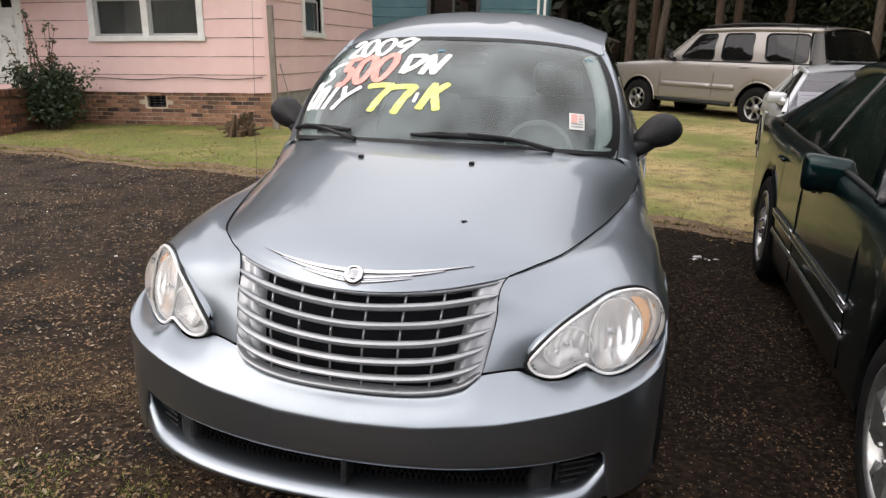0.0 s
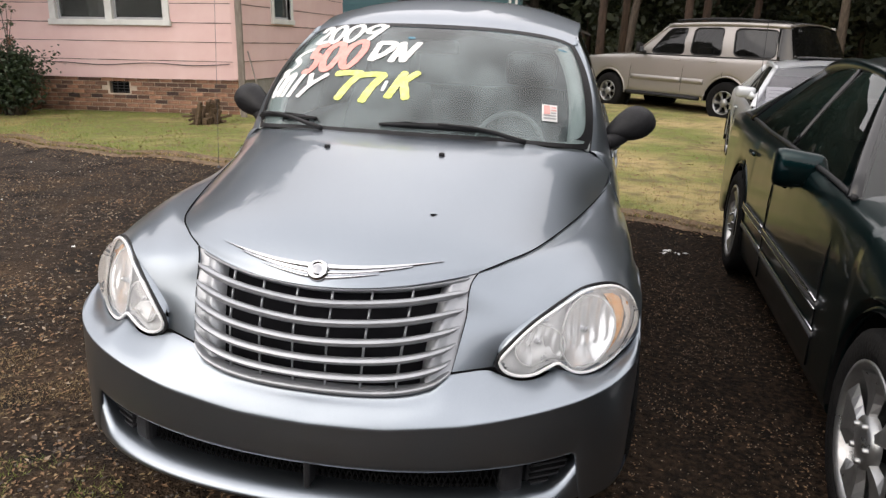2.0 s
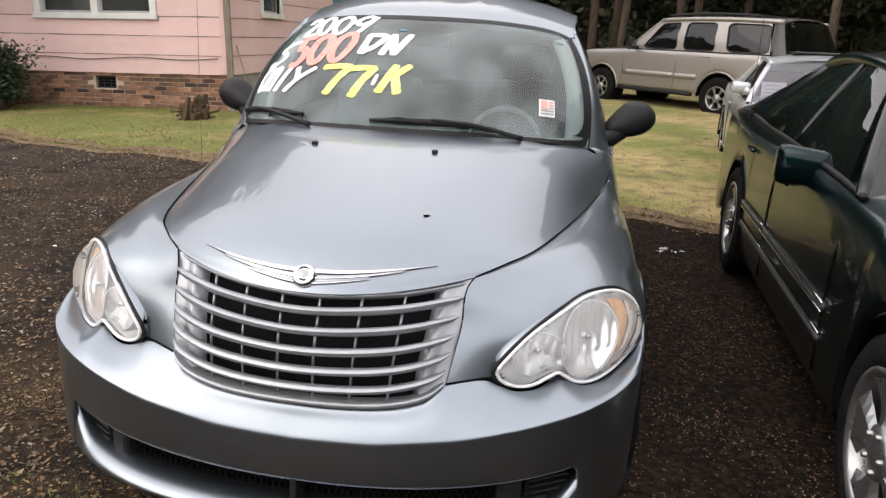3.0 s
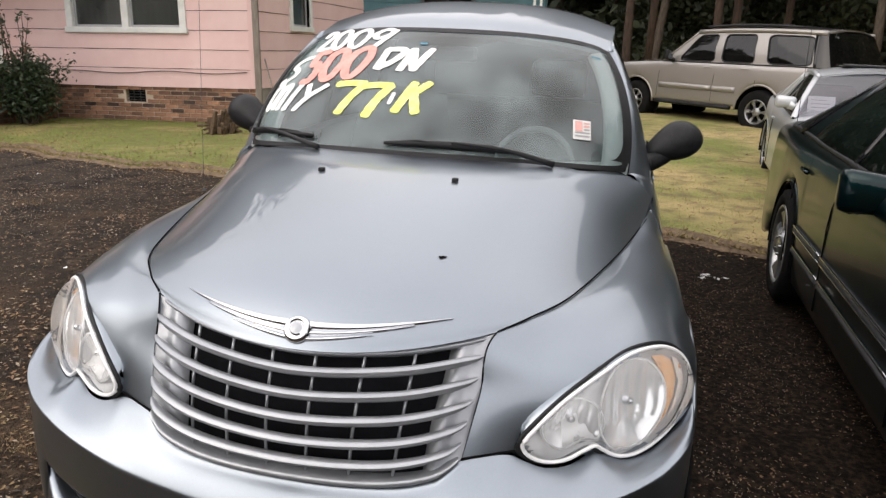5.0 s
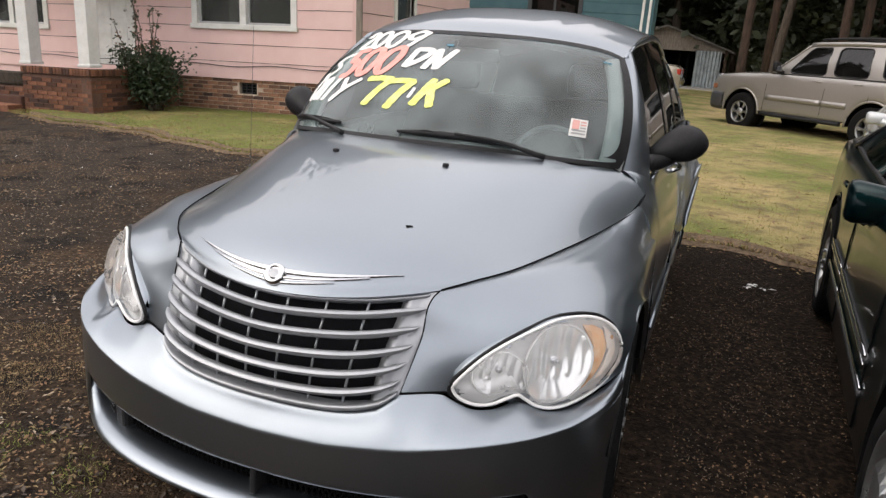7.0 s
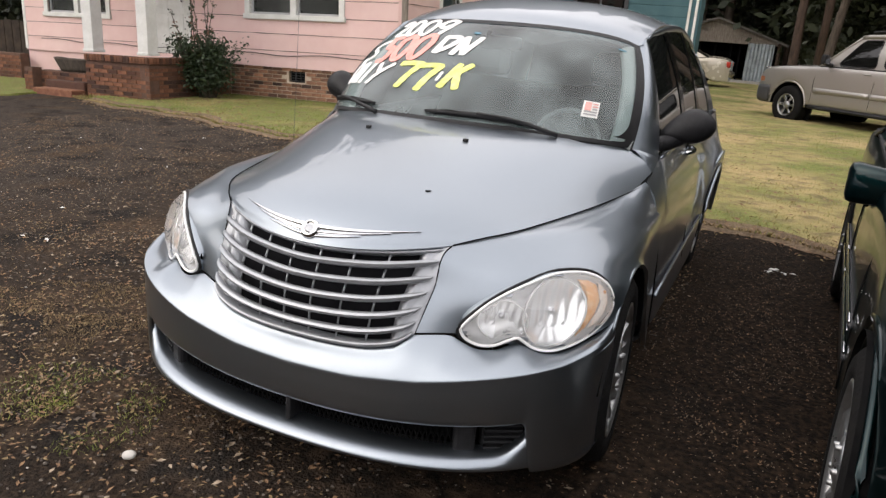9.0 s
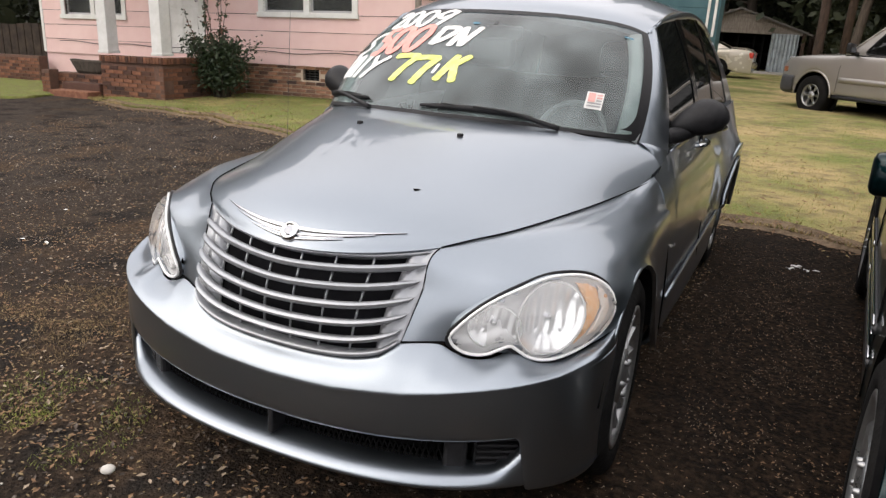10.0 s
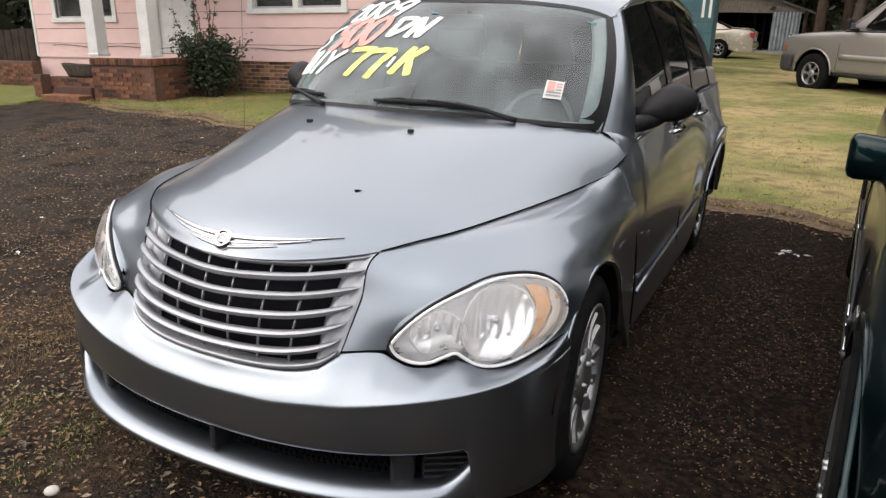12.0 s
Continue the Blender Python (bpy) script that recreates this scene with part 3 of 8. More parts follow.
def hood_at(u, v, lift=0.0):
    """The hood: u from -1 to 1 across, v from 0 at the nose to 1 at the cowl."""
    def point(u, v):
        s = min(max(v, 0), 1) * 120
        k = min(int(s), 119)
        t = s - k
        c, m = CUT_F[k].lerp(CUT_F[k + 1], t), SPINE_F[k].lerp(SPINE_F[k + 1], t)
        a = abs(u)
        p = 2.1 + 2.9 * v ** 1.6
        return Vector((c.x * u, m.y + (c.y - m.y) * (a ** 2.0), m.z + (c.z - m.z) * a ** p))
    o = point(u, v)
    if lift:
        nrm = (point(u + 0.01, v) - point(u - 0.01, v)).cross(point(u, min(v + 0.01, 1)) - point(u, max(v - 0.01, 0))).normalized()
        o = o + nrm * lift
    return o


REAR_F = spline([(0.526, 1.2725, 0.991), (0.605, 1.362, 0.983), (0.668, 1.448, 0.963), (0.722, 1.468, 0.930), (0.757, 1.470, 0.888)], 41)


def hood_rear(u):
    """The hood's rear edge, which climbs to the windscreen's lower corners."""
    a = abs(u)
    if a <= 0.70:
        return hood_at(u, 1.0)
    p = REAR_F[round((a - 0.70) / 0.30 * 40)]
    return Vector((math.copysign(p.x, u), p.y, p.z))


WS_LOW = [(0.0, 1.140, 1.020), (0.25, 1.165, 1.018), (0.48, 1.25, 1.005), (0.60, 1.345, 0.990), (0.672, 1.455, 0.972)]
WS_TOP = [(0.0, 1.735, 1.410), (0.22, 1.745, 1.407), (0.40, 1.775, 1.394), (0.51, 1.81, 1.375), (0.572, 1.850, 1.350)]
WL_F, WT_F = spline(WS_LOW, 61), spline(WS_TOP, 61)


def windshield_at(u, v, lift=0.0):
    """The windscreen: u from -1 to 1 across, v from 0 at the cowl to 1 at the roof."""
    def point(u, v):
        s = min(abs(u), 1) * 60
        k = min(int(s), 59)
        a, b = WL_F[k].lerp(WL_F[k + 1], s - k), WT_F[k].lerp(WT_F[k + 1], s - k)
        o = a.lerp(b, v)
        o += Vector((0, -0.6, 0.8)) * (0.028 * 4 * v * (1 - v))
        o.x *= 1 + 0.052 * 4 * v * (1 - v) * abs(u)
        return Vector((math.copysign(o.x, u), o.y, o.z))
    o = point(u, v)
    if lift:
        nrm = (point(u + 0.01, v) - point(u - 0.01, v)).cross(point(u, v + 0.01) - point(u, v - 0.01)).normalized()
        o = o + nrm * lift
    return o


# front wing: ribs from the grille side and the hood's shut line out to the wheel arch
RIB_A = [(0.352, 0.285, 0.533), (0.455, 0.335, 0.540), (0.565, 0.378, 0.530), (0.680, 0.435, 0.510), (0.785, 0.525, 0.545), (0.838, 0.610, 0.575)]
RIB_B = [(0.374, 0.345, 0.655), (0.480, 0.372, 0.655), (0.600, 0.412, 0.660), (0.715, 0.482, 0.668), (0.805, 0.592, 0.662), (0.848, 0.695, 0.636)]
RIB_C = [(0.393, 0.405, 0.770), (0.485, 0.435, 0.748), (0.590, 0.470, 0.738), (0.690, 0.545, 0.738), (0.785, 0.675, 0.718), (0.846, 0.820, 0.672)]
RIB_D = [(0.535, 0.600, 0.800), (0.595, 0.625, 0.802), (0.665, 0.680, 0.796), (0.740, 0.760, 0.772), (0.812, 0.850, 0.730), (0.850, 0.945, 0.668)]
RIB_E = [(0.635, 0.920, 0.815), (0.685, 0.935, 0.815), (0.735, 0.960, 0.802), (0.785, 0.995, 0.772), (0.832, 1.040, 0.716), (0.852, 1.110, 0.585)]
RIB_F = [(0.700, 1.180, 0.829), (0.735, 1.190, 0.820), (0.768, 1.200, 0.800), (0.800, 1.210, 0.765), (0.834, 1.218, 0.700), (0.850, 1.225, 0.420)]
RIB_G = [(0.751, 1.400, 0.860), (0.770, 1.405, 0.838), (0.788, 1.408, 0.800), (0.808, 1.410, 0.755), (0.832, 1.410, 0.680), (0.846, 1.410, 0.200)]
WING = faired(loft([RIB_A, RIB_B, RIB_C, RIB_D, RIB_E, RIB_F, RIB_G], 61, 41), 40)


def nose_curve(x, front, side, half, power=2.4):
    """The plan of the bumper: how far back it lies at x."""
    k = max(0.0, 1 - (abs(x) / half) ** power)
    return side - (side - front) * k ** (1 / power)


CREASE_Z = [(0.0, 0.397), (0.2, 0.405), (0.4, 0.432), (0.55, 0.461), (0.68, 0.488), (0.76, 0.508), (0.81, 0.528), (0.845, 0.545)]


def lookup(table, x):
    for (a, p), (b, q) in zip(table, table[1:]):
        if x <= b:
            return p + (q - p) * (x - a) / (b - a)
    return table[-1][1]


BUMPER_TOP = spline(spline([(-0.12, 0.226, 0.472), (0, 0.222, 0.470), (0.12, 0.226, 0.472), (0.24, 0.236, 0.482), (0.31, 0.254, 0.500)], 33)[8:] + [Vector(p) for p in ((0.352, 0.284, 0.533), (0.44, 0.322, 0.537), (0.474, 0.330, 0.525), (0.52, 0.337, 0.511), (0.57, 0.360, 0.513), (0.622, 0.398, 0.532), (0.68, 0.425, 0.506), (0.735, 0.470, 0.508), (0.785, 0.525, 0.535), (0.815, 0.57, 0.555), (0.838, 0.61, 0.575))], 161)


def bumper_top(x):
    for a, b in zip(BUMPER_TOP, BUMPER_TOP[1:]):
        if b.x >= x:
            return a.lerp(b, max(0.0, (x - a.x) / max(1e-6, b.x - a.x)))
    return BUMPER_TOP[-1].copy()


def bumper_rows(sign):
    """Rows from the grille and lamp edge down over the crease to the air intake."""
    out = []
    cols = 96
    for i in range(cols + 1):
        a = math.pi / 2 * i / cols
        x = 0.845 * math.sin(a)
        def at(k, front, z, side=0.62):
            return Vector((x * k, nose_curve(x, front, side, 0.845), z))
        zc = lookup(CREASE_Z, x)
        t = bumper_top(min(x * 0.992, 0.838))
        crease = at(1.0, 0.176, zc)
        r = x / 0.845
        swell = Vector((0, -0.004 * r, 0.004 * r))
        zi = 0.276 + 0.045 * (x / 0.63) ** 2
        step = min(1.0, max(0.0, (x - 0.690) / 0.030))
        step = step * step * (3 - 2 * step)
        foot_z = zi + (0.178 - zi) * step
        drop = zc - foot_z
        row = [t, t.lerp(crease, 0.12) + Vector((0, -0.004, 0)), t.lerp(crease, 0.40) + swell, t.lerp(crease, 0.70) + swell, t.lerp(crease, 0.92), crease + Vector((0, 0.001, -0.003)), at(1.0, 0.177, zc - 0.016), at(1.0, 0.177, zc - 0.034), at(0.998, 0.177, zc - drop * 0.5), at(0.992, 0.180, foot_z + 0.012), at(0.985, 0.187, foot_z)]
        out.append([Vector((q.x * sign, q.y, q.z)) for q in spline(row, 36)])
    return out


def make_grey_car():
    car = empty("hatchback_car")
    tagged(car, "steel-grey metallic retro hatchback with sale lettering on its windscreen", "car")

    # hood
    us = [-1 + 2 * j / 64 for j in range(65)]
    rows = [[hood_at(u, 0.90 * i / 36) for u in us] for i in range(37)]
    tails = [spline([hood_at(u, 0.82), hood_at(u, 0.90), hood_rear(u)], 19)[9:] for u in us]
    rows += [[t[k] for t in tails] for k in range(1, 10)]
    part("hood", skin("hood", faired(rows, 60), "pt_paint", thick=0.018), car)
    for u, v in ((-0.292, 0.80), (0.268, 0.80)):
        o = hood_at(u, v)
        noz = part("washer_nozzle", box("washer_nozzle", (-0.009, -0.008, -0.004), (0.009, 0.008, 0.009), "black_plastic", 0.003), car, "small black washer nozzle")
        noz.location = o
    chip = patch_on(hood_at, [(0.41 + 0.014 * math.cos(a) * (1 + 0.5 * math.sin(3 * a)), 0.508 + 0.006 * math.sin(a)) for a in [k * math.pi / 5 for k in range(10)]], "paint_chip", "dark", lift=0.0015, rings=1)
    part("paint_chip", chip, car, "small dark chip in the paint")

    for sign in (1, -1):
        wing = [[Vector((q.x * sign, q.y, q.z)) for q in r] for r in WING]
        fender = part("fender", skin("fender", wing, "pt_paint", thick=0.02, flip=sign < 0), car)
        cut_lamp_hole(fender, sign)
        # arch lip
        arch = [Vector((sign * 0.841, 0.87 + 0.362 * math.cos(a), 0.315 + 0.362 * math.sin(a))) for a in [math.pi * (0.02 + 0.76 * k / 24) for k in range(25)]]
        part("arch_lip", tube("arch_lip", arch, 0.006, "pt_paint", 8), fender)
        liner = half_liner(lathe("wheel_liner", [(0.352, 0.56), (0.352, 0.84)], "dark", "x", 40), 0.03)
        o = part("wheel_liner", liner, fender)
        o.location = (0 if sign > 0 else -1.40, 0.87, 0.315)
        # bumper half
    rows = [r for r in reversed(bumper_rows(-1))] + bumper_rows(1)[1:]
    bumper = part("bumper", skin("bumper", rows, "pt_paint", thick=0.02), car)

    # lower lip, a bright shelf under the intake that rises into the bumper at its ends
    def lip_row(front, z, half, side, rise=0.0):
        out = []
        for k in range(-48, 49):
            q = math.sin(math.pi / 2 * k / 48)
            x = half * q
            up = max(0.0, (abs(q) - 0.86) / 0.14) ** 2
            out.append(Vector((x, nose_curve(x, front + max(0.0, 0.205 - front) * abs(q) ** 7, side, 0.845), z + 0.026 * q * q + rise * up)))
        return out
    lip = [lip_row(0.262, 0.207, 0.700, 0.66, 0.09), lip_row(0.222, 0.207, 0.708, 0.635, 0.09), lip_row(0.185, 0.200, 0.717, 0.62, 0.075), lip_row(0.160, 0.189, 0.725, 0.62, 0.05), lip_row(0.150, 0.177, 0.731, 0.62, 0.02), lip_row(0.155, 0.167, 0.733, 0.62, 0.0), lip_row(0.190, 0.160, 0.730, 0.64, 0.0)]
    lip = [spline([r[j] for r in lip], 16) for j in range(97)]
    part("lower_lip", skin("lower_lip", lip, "pt_paint", smooth=True, thick=0.01), bumper, "body-coloured lower lip")
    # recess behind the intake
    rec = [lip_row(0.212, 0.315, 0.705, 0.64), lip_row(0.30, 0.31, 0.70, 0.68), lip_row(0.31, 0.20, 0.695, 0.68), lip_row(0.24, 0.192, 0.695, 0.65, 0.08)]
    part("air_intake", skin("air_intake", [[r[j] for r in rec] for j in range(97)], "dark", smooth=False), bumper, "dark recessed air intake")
    # honeycomb of the intake: crossed thin ribs
    v, f = [], []
    for k in range(-34, 35):
        for d in (-1, 1):
            x0, x1 = k * 0.0165 - 0.016 * d, k * 0.0165 + 0.016 * d
            if max(abs(x0), abs(x1)) > 0.50:
                continue
            a, b = Vector((x0, nose_curve(x0, 0.245, 0.66, 0.845), 0.200 + 0.05 * x0 * x0)), Vector((x1, nose_curve(x1, 0.235, 0.66, 0.845), 0.285 + 0.11 * x1 * x1))
            tv, tf = tube_verts([a, b], 0.0028, 4)
            f += [tuple(i + len(v) for i in q) for q in tf]
            v += tv
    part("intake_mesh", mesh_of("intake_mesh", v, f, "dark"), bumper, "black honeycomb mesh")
    part("intake_blade", box("intake_blade", (-0.009, 0.182, 0.205), (0.009, 0.29, 0.290), "black_plastic", 0.005), bumper, "black upright divider")
    for s in (-1, 1):
        yb = nose_curve(0.53, 0.205, 0.64, 0.845)
        o = part("intake_pillar", box("intake_pillar", (-0.032, 0.0, 0.205), (0.032, 0.07, 0.318), "black_plastic", 0.012), bumper)
        o.matrix_world = pose(s * 0.53, yb + 0.012, 0, 0, 0, s * 24)
        yb = nose_curve(0.63, 0.215, 0.64, 0.845)
        for k in range(5):
            rib = part("fog_blank_rib", box("fog_blank_rib", (-0.055, 0.0, -0.0035), (0.055, 0.02, 0.0035), "black_plastic", 0.002), bumper)
            rib.matrix_world = pose(s * 0.625, yb + 0.022, 0.228 + 0.018 * k, 0, 0, s * 32)
        lamp = part("fog_lamp_blank", box("fog_lamp_blank", (-0.062, 0.016, 0.215), (0.062, 0.05, 0.315), "black_plastic", 0.012), bumper, "black ribbed fog lamp blank")
        lamp.matrix_world = pose(s * 0.625, yb + 0.022, 0, 0, 0, s * 32)
        # shut lines: hood to wing, wing to bumper, wing to grille
        mir = lambda q: Vector((q[0] * s, q[1], q[2]))
        part("hood_gap", tube("hood_gap", [mir(q) + Vector((s * 0.003, 0, 0.0015)) for q in CUT_F[::4] + [Vector((0.757, 1.470, 0.888))]], [0.0012 + 0.0008 * min(1, (31 - k) / 12) for k in range(32)], "dark", 6), car)
        part("bumper_gap", tube("bumper_gap", [mir(q) + Vector((0, -0.003, 0.002)) for q in spline([RIB_A[0], RIB_A[1], Vector(RIB_A[1]).lerp(Vector(RIB_A[2]), 0.3)], 12)], 0.0026, "dark", 6), bumper)
        part("grille_gap", tube("grille_gap", [mir(WING[k][0]) + Vector((0, -0.002, 0)) for k in range(0, 21)], 0.0019, "dark", 6), car)

    make_grille(car)
    for sign in (1, -1):
        make_headlamp(car, sign)
    make_badge(car)
    make_cabin(car)
    for sx, y, m in ((1, 0.87, 0), (-1, 0.87, 0), (1, 3.486, 0), (-1, 3.486, 0)):
        wheel("wheel", car, pose(sx * (0.744 if y < 2 else 0.715), y, 0.315, 0, 0, 3 if y < 2 else 0), 0.315, 0.20, 0.222, 14, side=sx, spoke_w=0.9, hub=0.085)
    return car


GR_TOP = [(0.0, 0.272, 0.738), (0.20, 0.310, 0.745), (0.34, 0.372, 0.760), (0.392, 0.406, 0.768)]
GR_MID = [(0.0, 0.222, 0.605), (0.20, 0.248, 0.612), (0.33, 0.302, 0.632), (0.374, 0.345, 0.655)]
GR_LOW = [(0.0, 0.214, 0.472), (0.18, 0.224, 0.476), (0.30, 0.248, 0.498), (0.352, 0.284, 0.536)]


def half_curve(pts, n):
    """The right half of a curve that is smooth across the middle."""
    full = [(-x, y, z) for x, y, z in pts[:0:-1]] + list(pts)
    fine = spline(full, 16 * n + 1)[8 * n:]
    out, k = [], 0
    for j in range(n):
        x = fine[-1].x * j / (n - 1)
        while k < len(fine) - 2 and fine[k + 1].x < x:
            k += 1
        a, b = fine[k], fine[k + 1]
        out.append(a.lerp(b, min(1.0, max(0.0, (x - a.x) / max(1e-6, b.x - a.x)))))
    return out


GR_RIBS = [half_curve(c, 41) for c in (GR_LOW, GR_MID, GR_TOP)]
GRILLE = [[c for c in r] for r in zip(*[spline([GR_RIBS[i][j] for i in range(3)], 41) for j in range(41)])]


def grille_at(u, v, lift=0.0):
    """The grille's face: u from -1 to 1 across, v from 0 below to 1 above."""
    def point(u, v):
        a, b = min(max(v, 0), 1) * 40, min(abs(u), 1) * 40
        i, j = min(int(a), 39), min(int(b), 39)
        o = GRILLE[i][j].lerp(GRILLE[i][j + 1], b - j).lerp(GRILLE[i + 1][j].lerp(GRILLE[i + 1][j + 1], b - j), a - i)
        return Vector((math.copysign(o.x, u), o.y, o.z))
    o = point(u, v)
    if lift:
        nrm = (point(min(u + 0.02, 1), v) - point(max(u - 0.02, -1), v)).cross(point(u, min(v + 0.02, 1)) - point(u, max(v - 0.02, 0))).normalized()
        o = o + nrm * lift
    return o


def make_grille(car):
    g = part("grille", skin("grille", [[grille_at(-1 + 2 * j / 40, i / 20, -0.055) for j in range(41)] for i in range(21)], "grille_mesh", smooth=True), car, "satin silver grille with horizontal bars")
    # surround: the two side plates and the lower sill
    for s in (-1, 1):
        rows = []
        for i in range(25):
            v = i / 24
            inner = 0.795 + 0.02 * v
            rows.append([grille_at(s * (inner + (1 - inner) * k / 6), v, -0.05 if k == 0 else -0.012 if k < 5 else 0.002) for k in range(7)])
        part("grille_side", skin("grille_side", rows, "satin_silver", thick=0.03, flip=s < 0), g)
    rows = [[grille_at(-0.97 + 1.94 * j / 48, v, d) for j in range(49)] for v, d in ((0.0, -0.02), (0.004, 0.006), (0.03, 0.012), (0.055, 0.008), (0.07, -0.025))]
    part("grille_sill", skin("grille_sill", rows, "satin_silver"), g)
    rows = [[grille_at(-0.99 + 1.98 * j / 48, v, d) for j in range(49)] for v, d in ((0.955, -0.03), (0.965, -0.004), (0.985, 0.0), (1.0, -0.01))]
    part("grille_header", skin("grille_header", rows, "satin_silver"), g)
    for k in range(5):
        v = 0.185 + 0.166 * k
        ext = 0.955
        rows = []
        for i in range(10):
            a = 2 * math.pi * i / 10
            row = []
            for j in range(65):
                q = -1 + 2 * j / 64
                end = min(1.0, (1 - abs(q)) / 0.10) ** 0.6
                row.append(grille_at(ext * q, v + 0.037 * math.sin(a) * (0.35 + 0.65 * end), 0.008 + 0.014 * math.cos(a) * (0.25 + 0.75 * end)))
            rows.append(row)
        rows.append(rows[0])
        part("grille_bar", skin("grille_bar", rows, "satin_silver"), g)
    for u in (-0.66, -0.41, -0.15, 0.10, 0.36, 0.62):
        for lo, hi in ((0.05, 0.185), (0.185, 0.351), (0.351, 0.517), (0.517, 0.683), (0.683, 0.849), (0.849, 0.97)):
            a = [grille_at(u, lo, -0.014), grille_at(u, hi, -0.014)]
            part("grille_fin", tube("grille_fin", a, 0.0036, "satin_silver", 6, flat=1.0), g)




def lamp_outline(n=72):
    """The figure-of-eight outline of the headlamp in (along, up) from inner tip to outer end, in metres."""
    pts = [(0.002, 0.020), (0.028, 0.074), (0.062, 0.118), (0.105, 0.154), (0.155, 0.182), (0.205, 0.202), (0.255, 0.209), (0.300, 0.202), (0.350, 0.174), (0.382, 0.138), (0.394, 0.098), (0.384, 0.058), (0.350, 0.026), (0.310, 0.004), (0.270, -0.010), (0.230, -0.015), (0.190, -0.008), (0.162, 0.008), (0.143, 0.018), (0.122, 0.002), (0.098, -0.020), (0.065, -0.030), (0.030, -0.024), (0.008, -0.006)]
    pts = [Vector((a, b, 0)) for a, b in pts]
    out = []
    k = len(pts)
    for i in range(n):
        s = i / n * k
        j = int(s)
        t = s - j
        a, b, c, d = (pts[(j + q) % k] for q in (-1, 0, 1, 2))
        o = 0.5 * (2 * b + (c - a) * t + (2 * a - 5 * b + 4 * c - d) * t * t + (3 * b - a - 3 * c + d) * t ** 3)
        out.append((o.x, o.y))
    return out


def lamp_face(sign):
    """Maps (along, up) of the lamp onto the front corner of the car."""
    base = [(0.455, 0.335, 0.536), (0.560, 0.372, 0.520), (0.676, 0.438, 0.500), (0.775, 0.532, 0.520), (0.828, 0.645, 0.545)]
    high = [(0.475, 0.385, 0.735), (0.575, 0.425, 0.735), (0.665, 0.500, 0.735), (0.765, 0.605, 0.728), (0.818, 0.690, 0.722)]
    base = [Vector(a) - (Vector(b) - Vector(a)) * 0.128 for a, b in zip(base, high)]
    surf = loft([base, [Vector(a).lerp(Vector(b), 0.5) + Vector((0.012, -0.020, 0)) for a, b in zip(base, high)], high], 21, 33)
    def at(a, b, lift=0.0):
        def point(a, b):
            fu, fv = min(max(a / 0.415, 0), 1) * 32, min(max((b + 0.05) / 0.265, 0), 1) * 20
            j, i = min(int(fu), 31), min(int(fv), 19)
            return surf[i][j].lerp(surf[i][j + 1], fu - j).lerp(surf[i + 1][j].lerp(surf[i + 1][j + 1], fu - j), fv - i)
        o = point(a, b)
        nrm = (point(a + 0.02, b) - point(a - 0.02, b)).cross(point(a, b + 0.02) - point(a, b - 0.02)).normalized()
        o = o + nrm * (lift - 0.003)
        return Vector((o.x * sign, o.y, o.z))
    return at


def inside(poly, a, b):
    hit = False
    for (x0, y0), (x1, y1) in zip(poly, poly[1:] + poly[:1]):
        if (y0 > b) != (y1 > b) and a < x0 + (b - y0) / (y1 - y0) * (x1 - x0):
            hit = not hit
    return hit


def cut_lamp_hole(fender, sign):
    """Takes the wing's skin away where the headlamp sits."""
    at = lamp_face(sign)
    line = [(0.21 + (a - 0.21) * 0.945, 0.09 + (b - 0.09) * 0.93) for a, b in lamp_outline()]
    grid = [(0.41 * i / 40, -0.03 + 0.24 * j / 22) for i in range(41) for j in range(23)]
    spots = [(at(a, b), inside(line, a, b)) for a, b in grid]
    bm = bmesh.new()
    bm.from_mesh(fender.data)
    gone = []
    for face in bm.faces:
        c = face.calc_center_median()
        if c.y > 0.95 or c.z > 0.78:
            continue
        best = min(spots, key=lambda q: (q[0] - c).length_squared)
        if best[1] and (best[0] - c).length < 0.045:
            gone.append(face)
    bmesh.ops.delete(bm, geom=gone, context="FACES")
    bm.to_mesh(fender.data)
    bm.free()


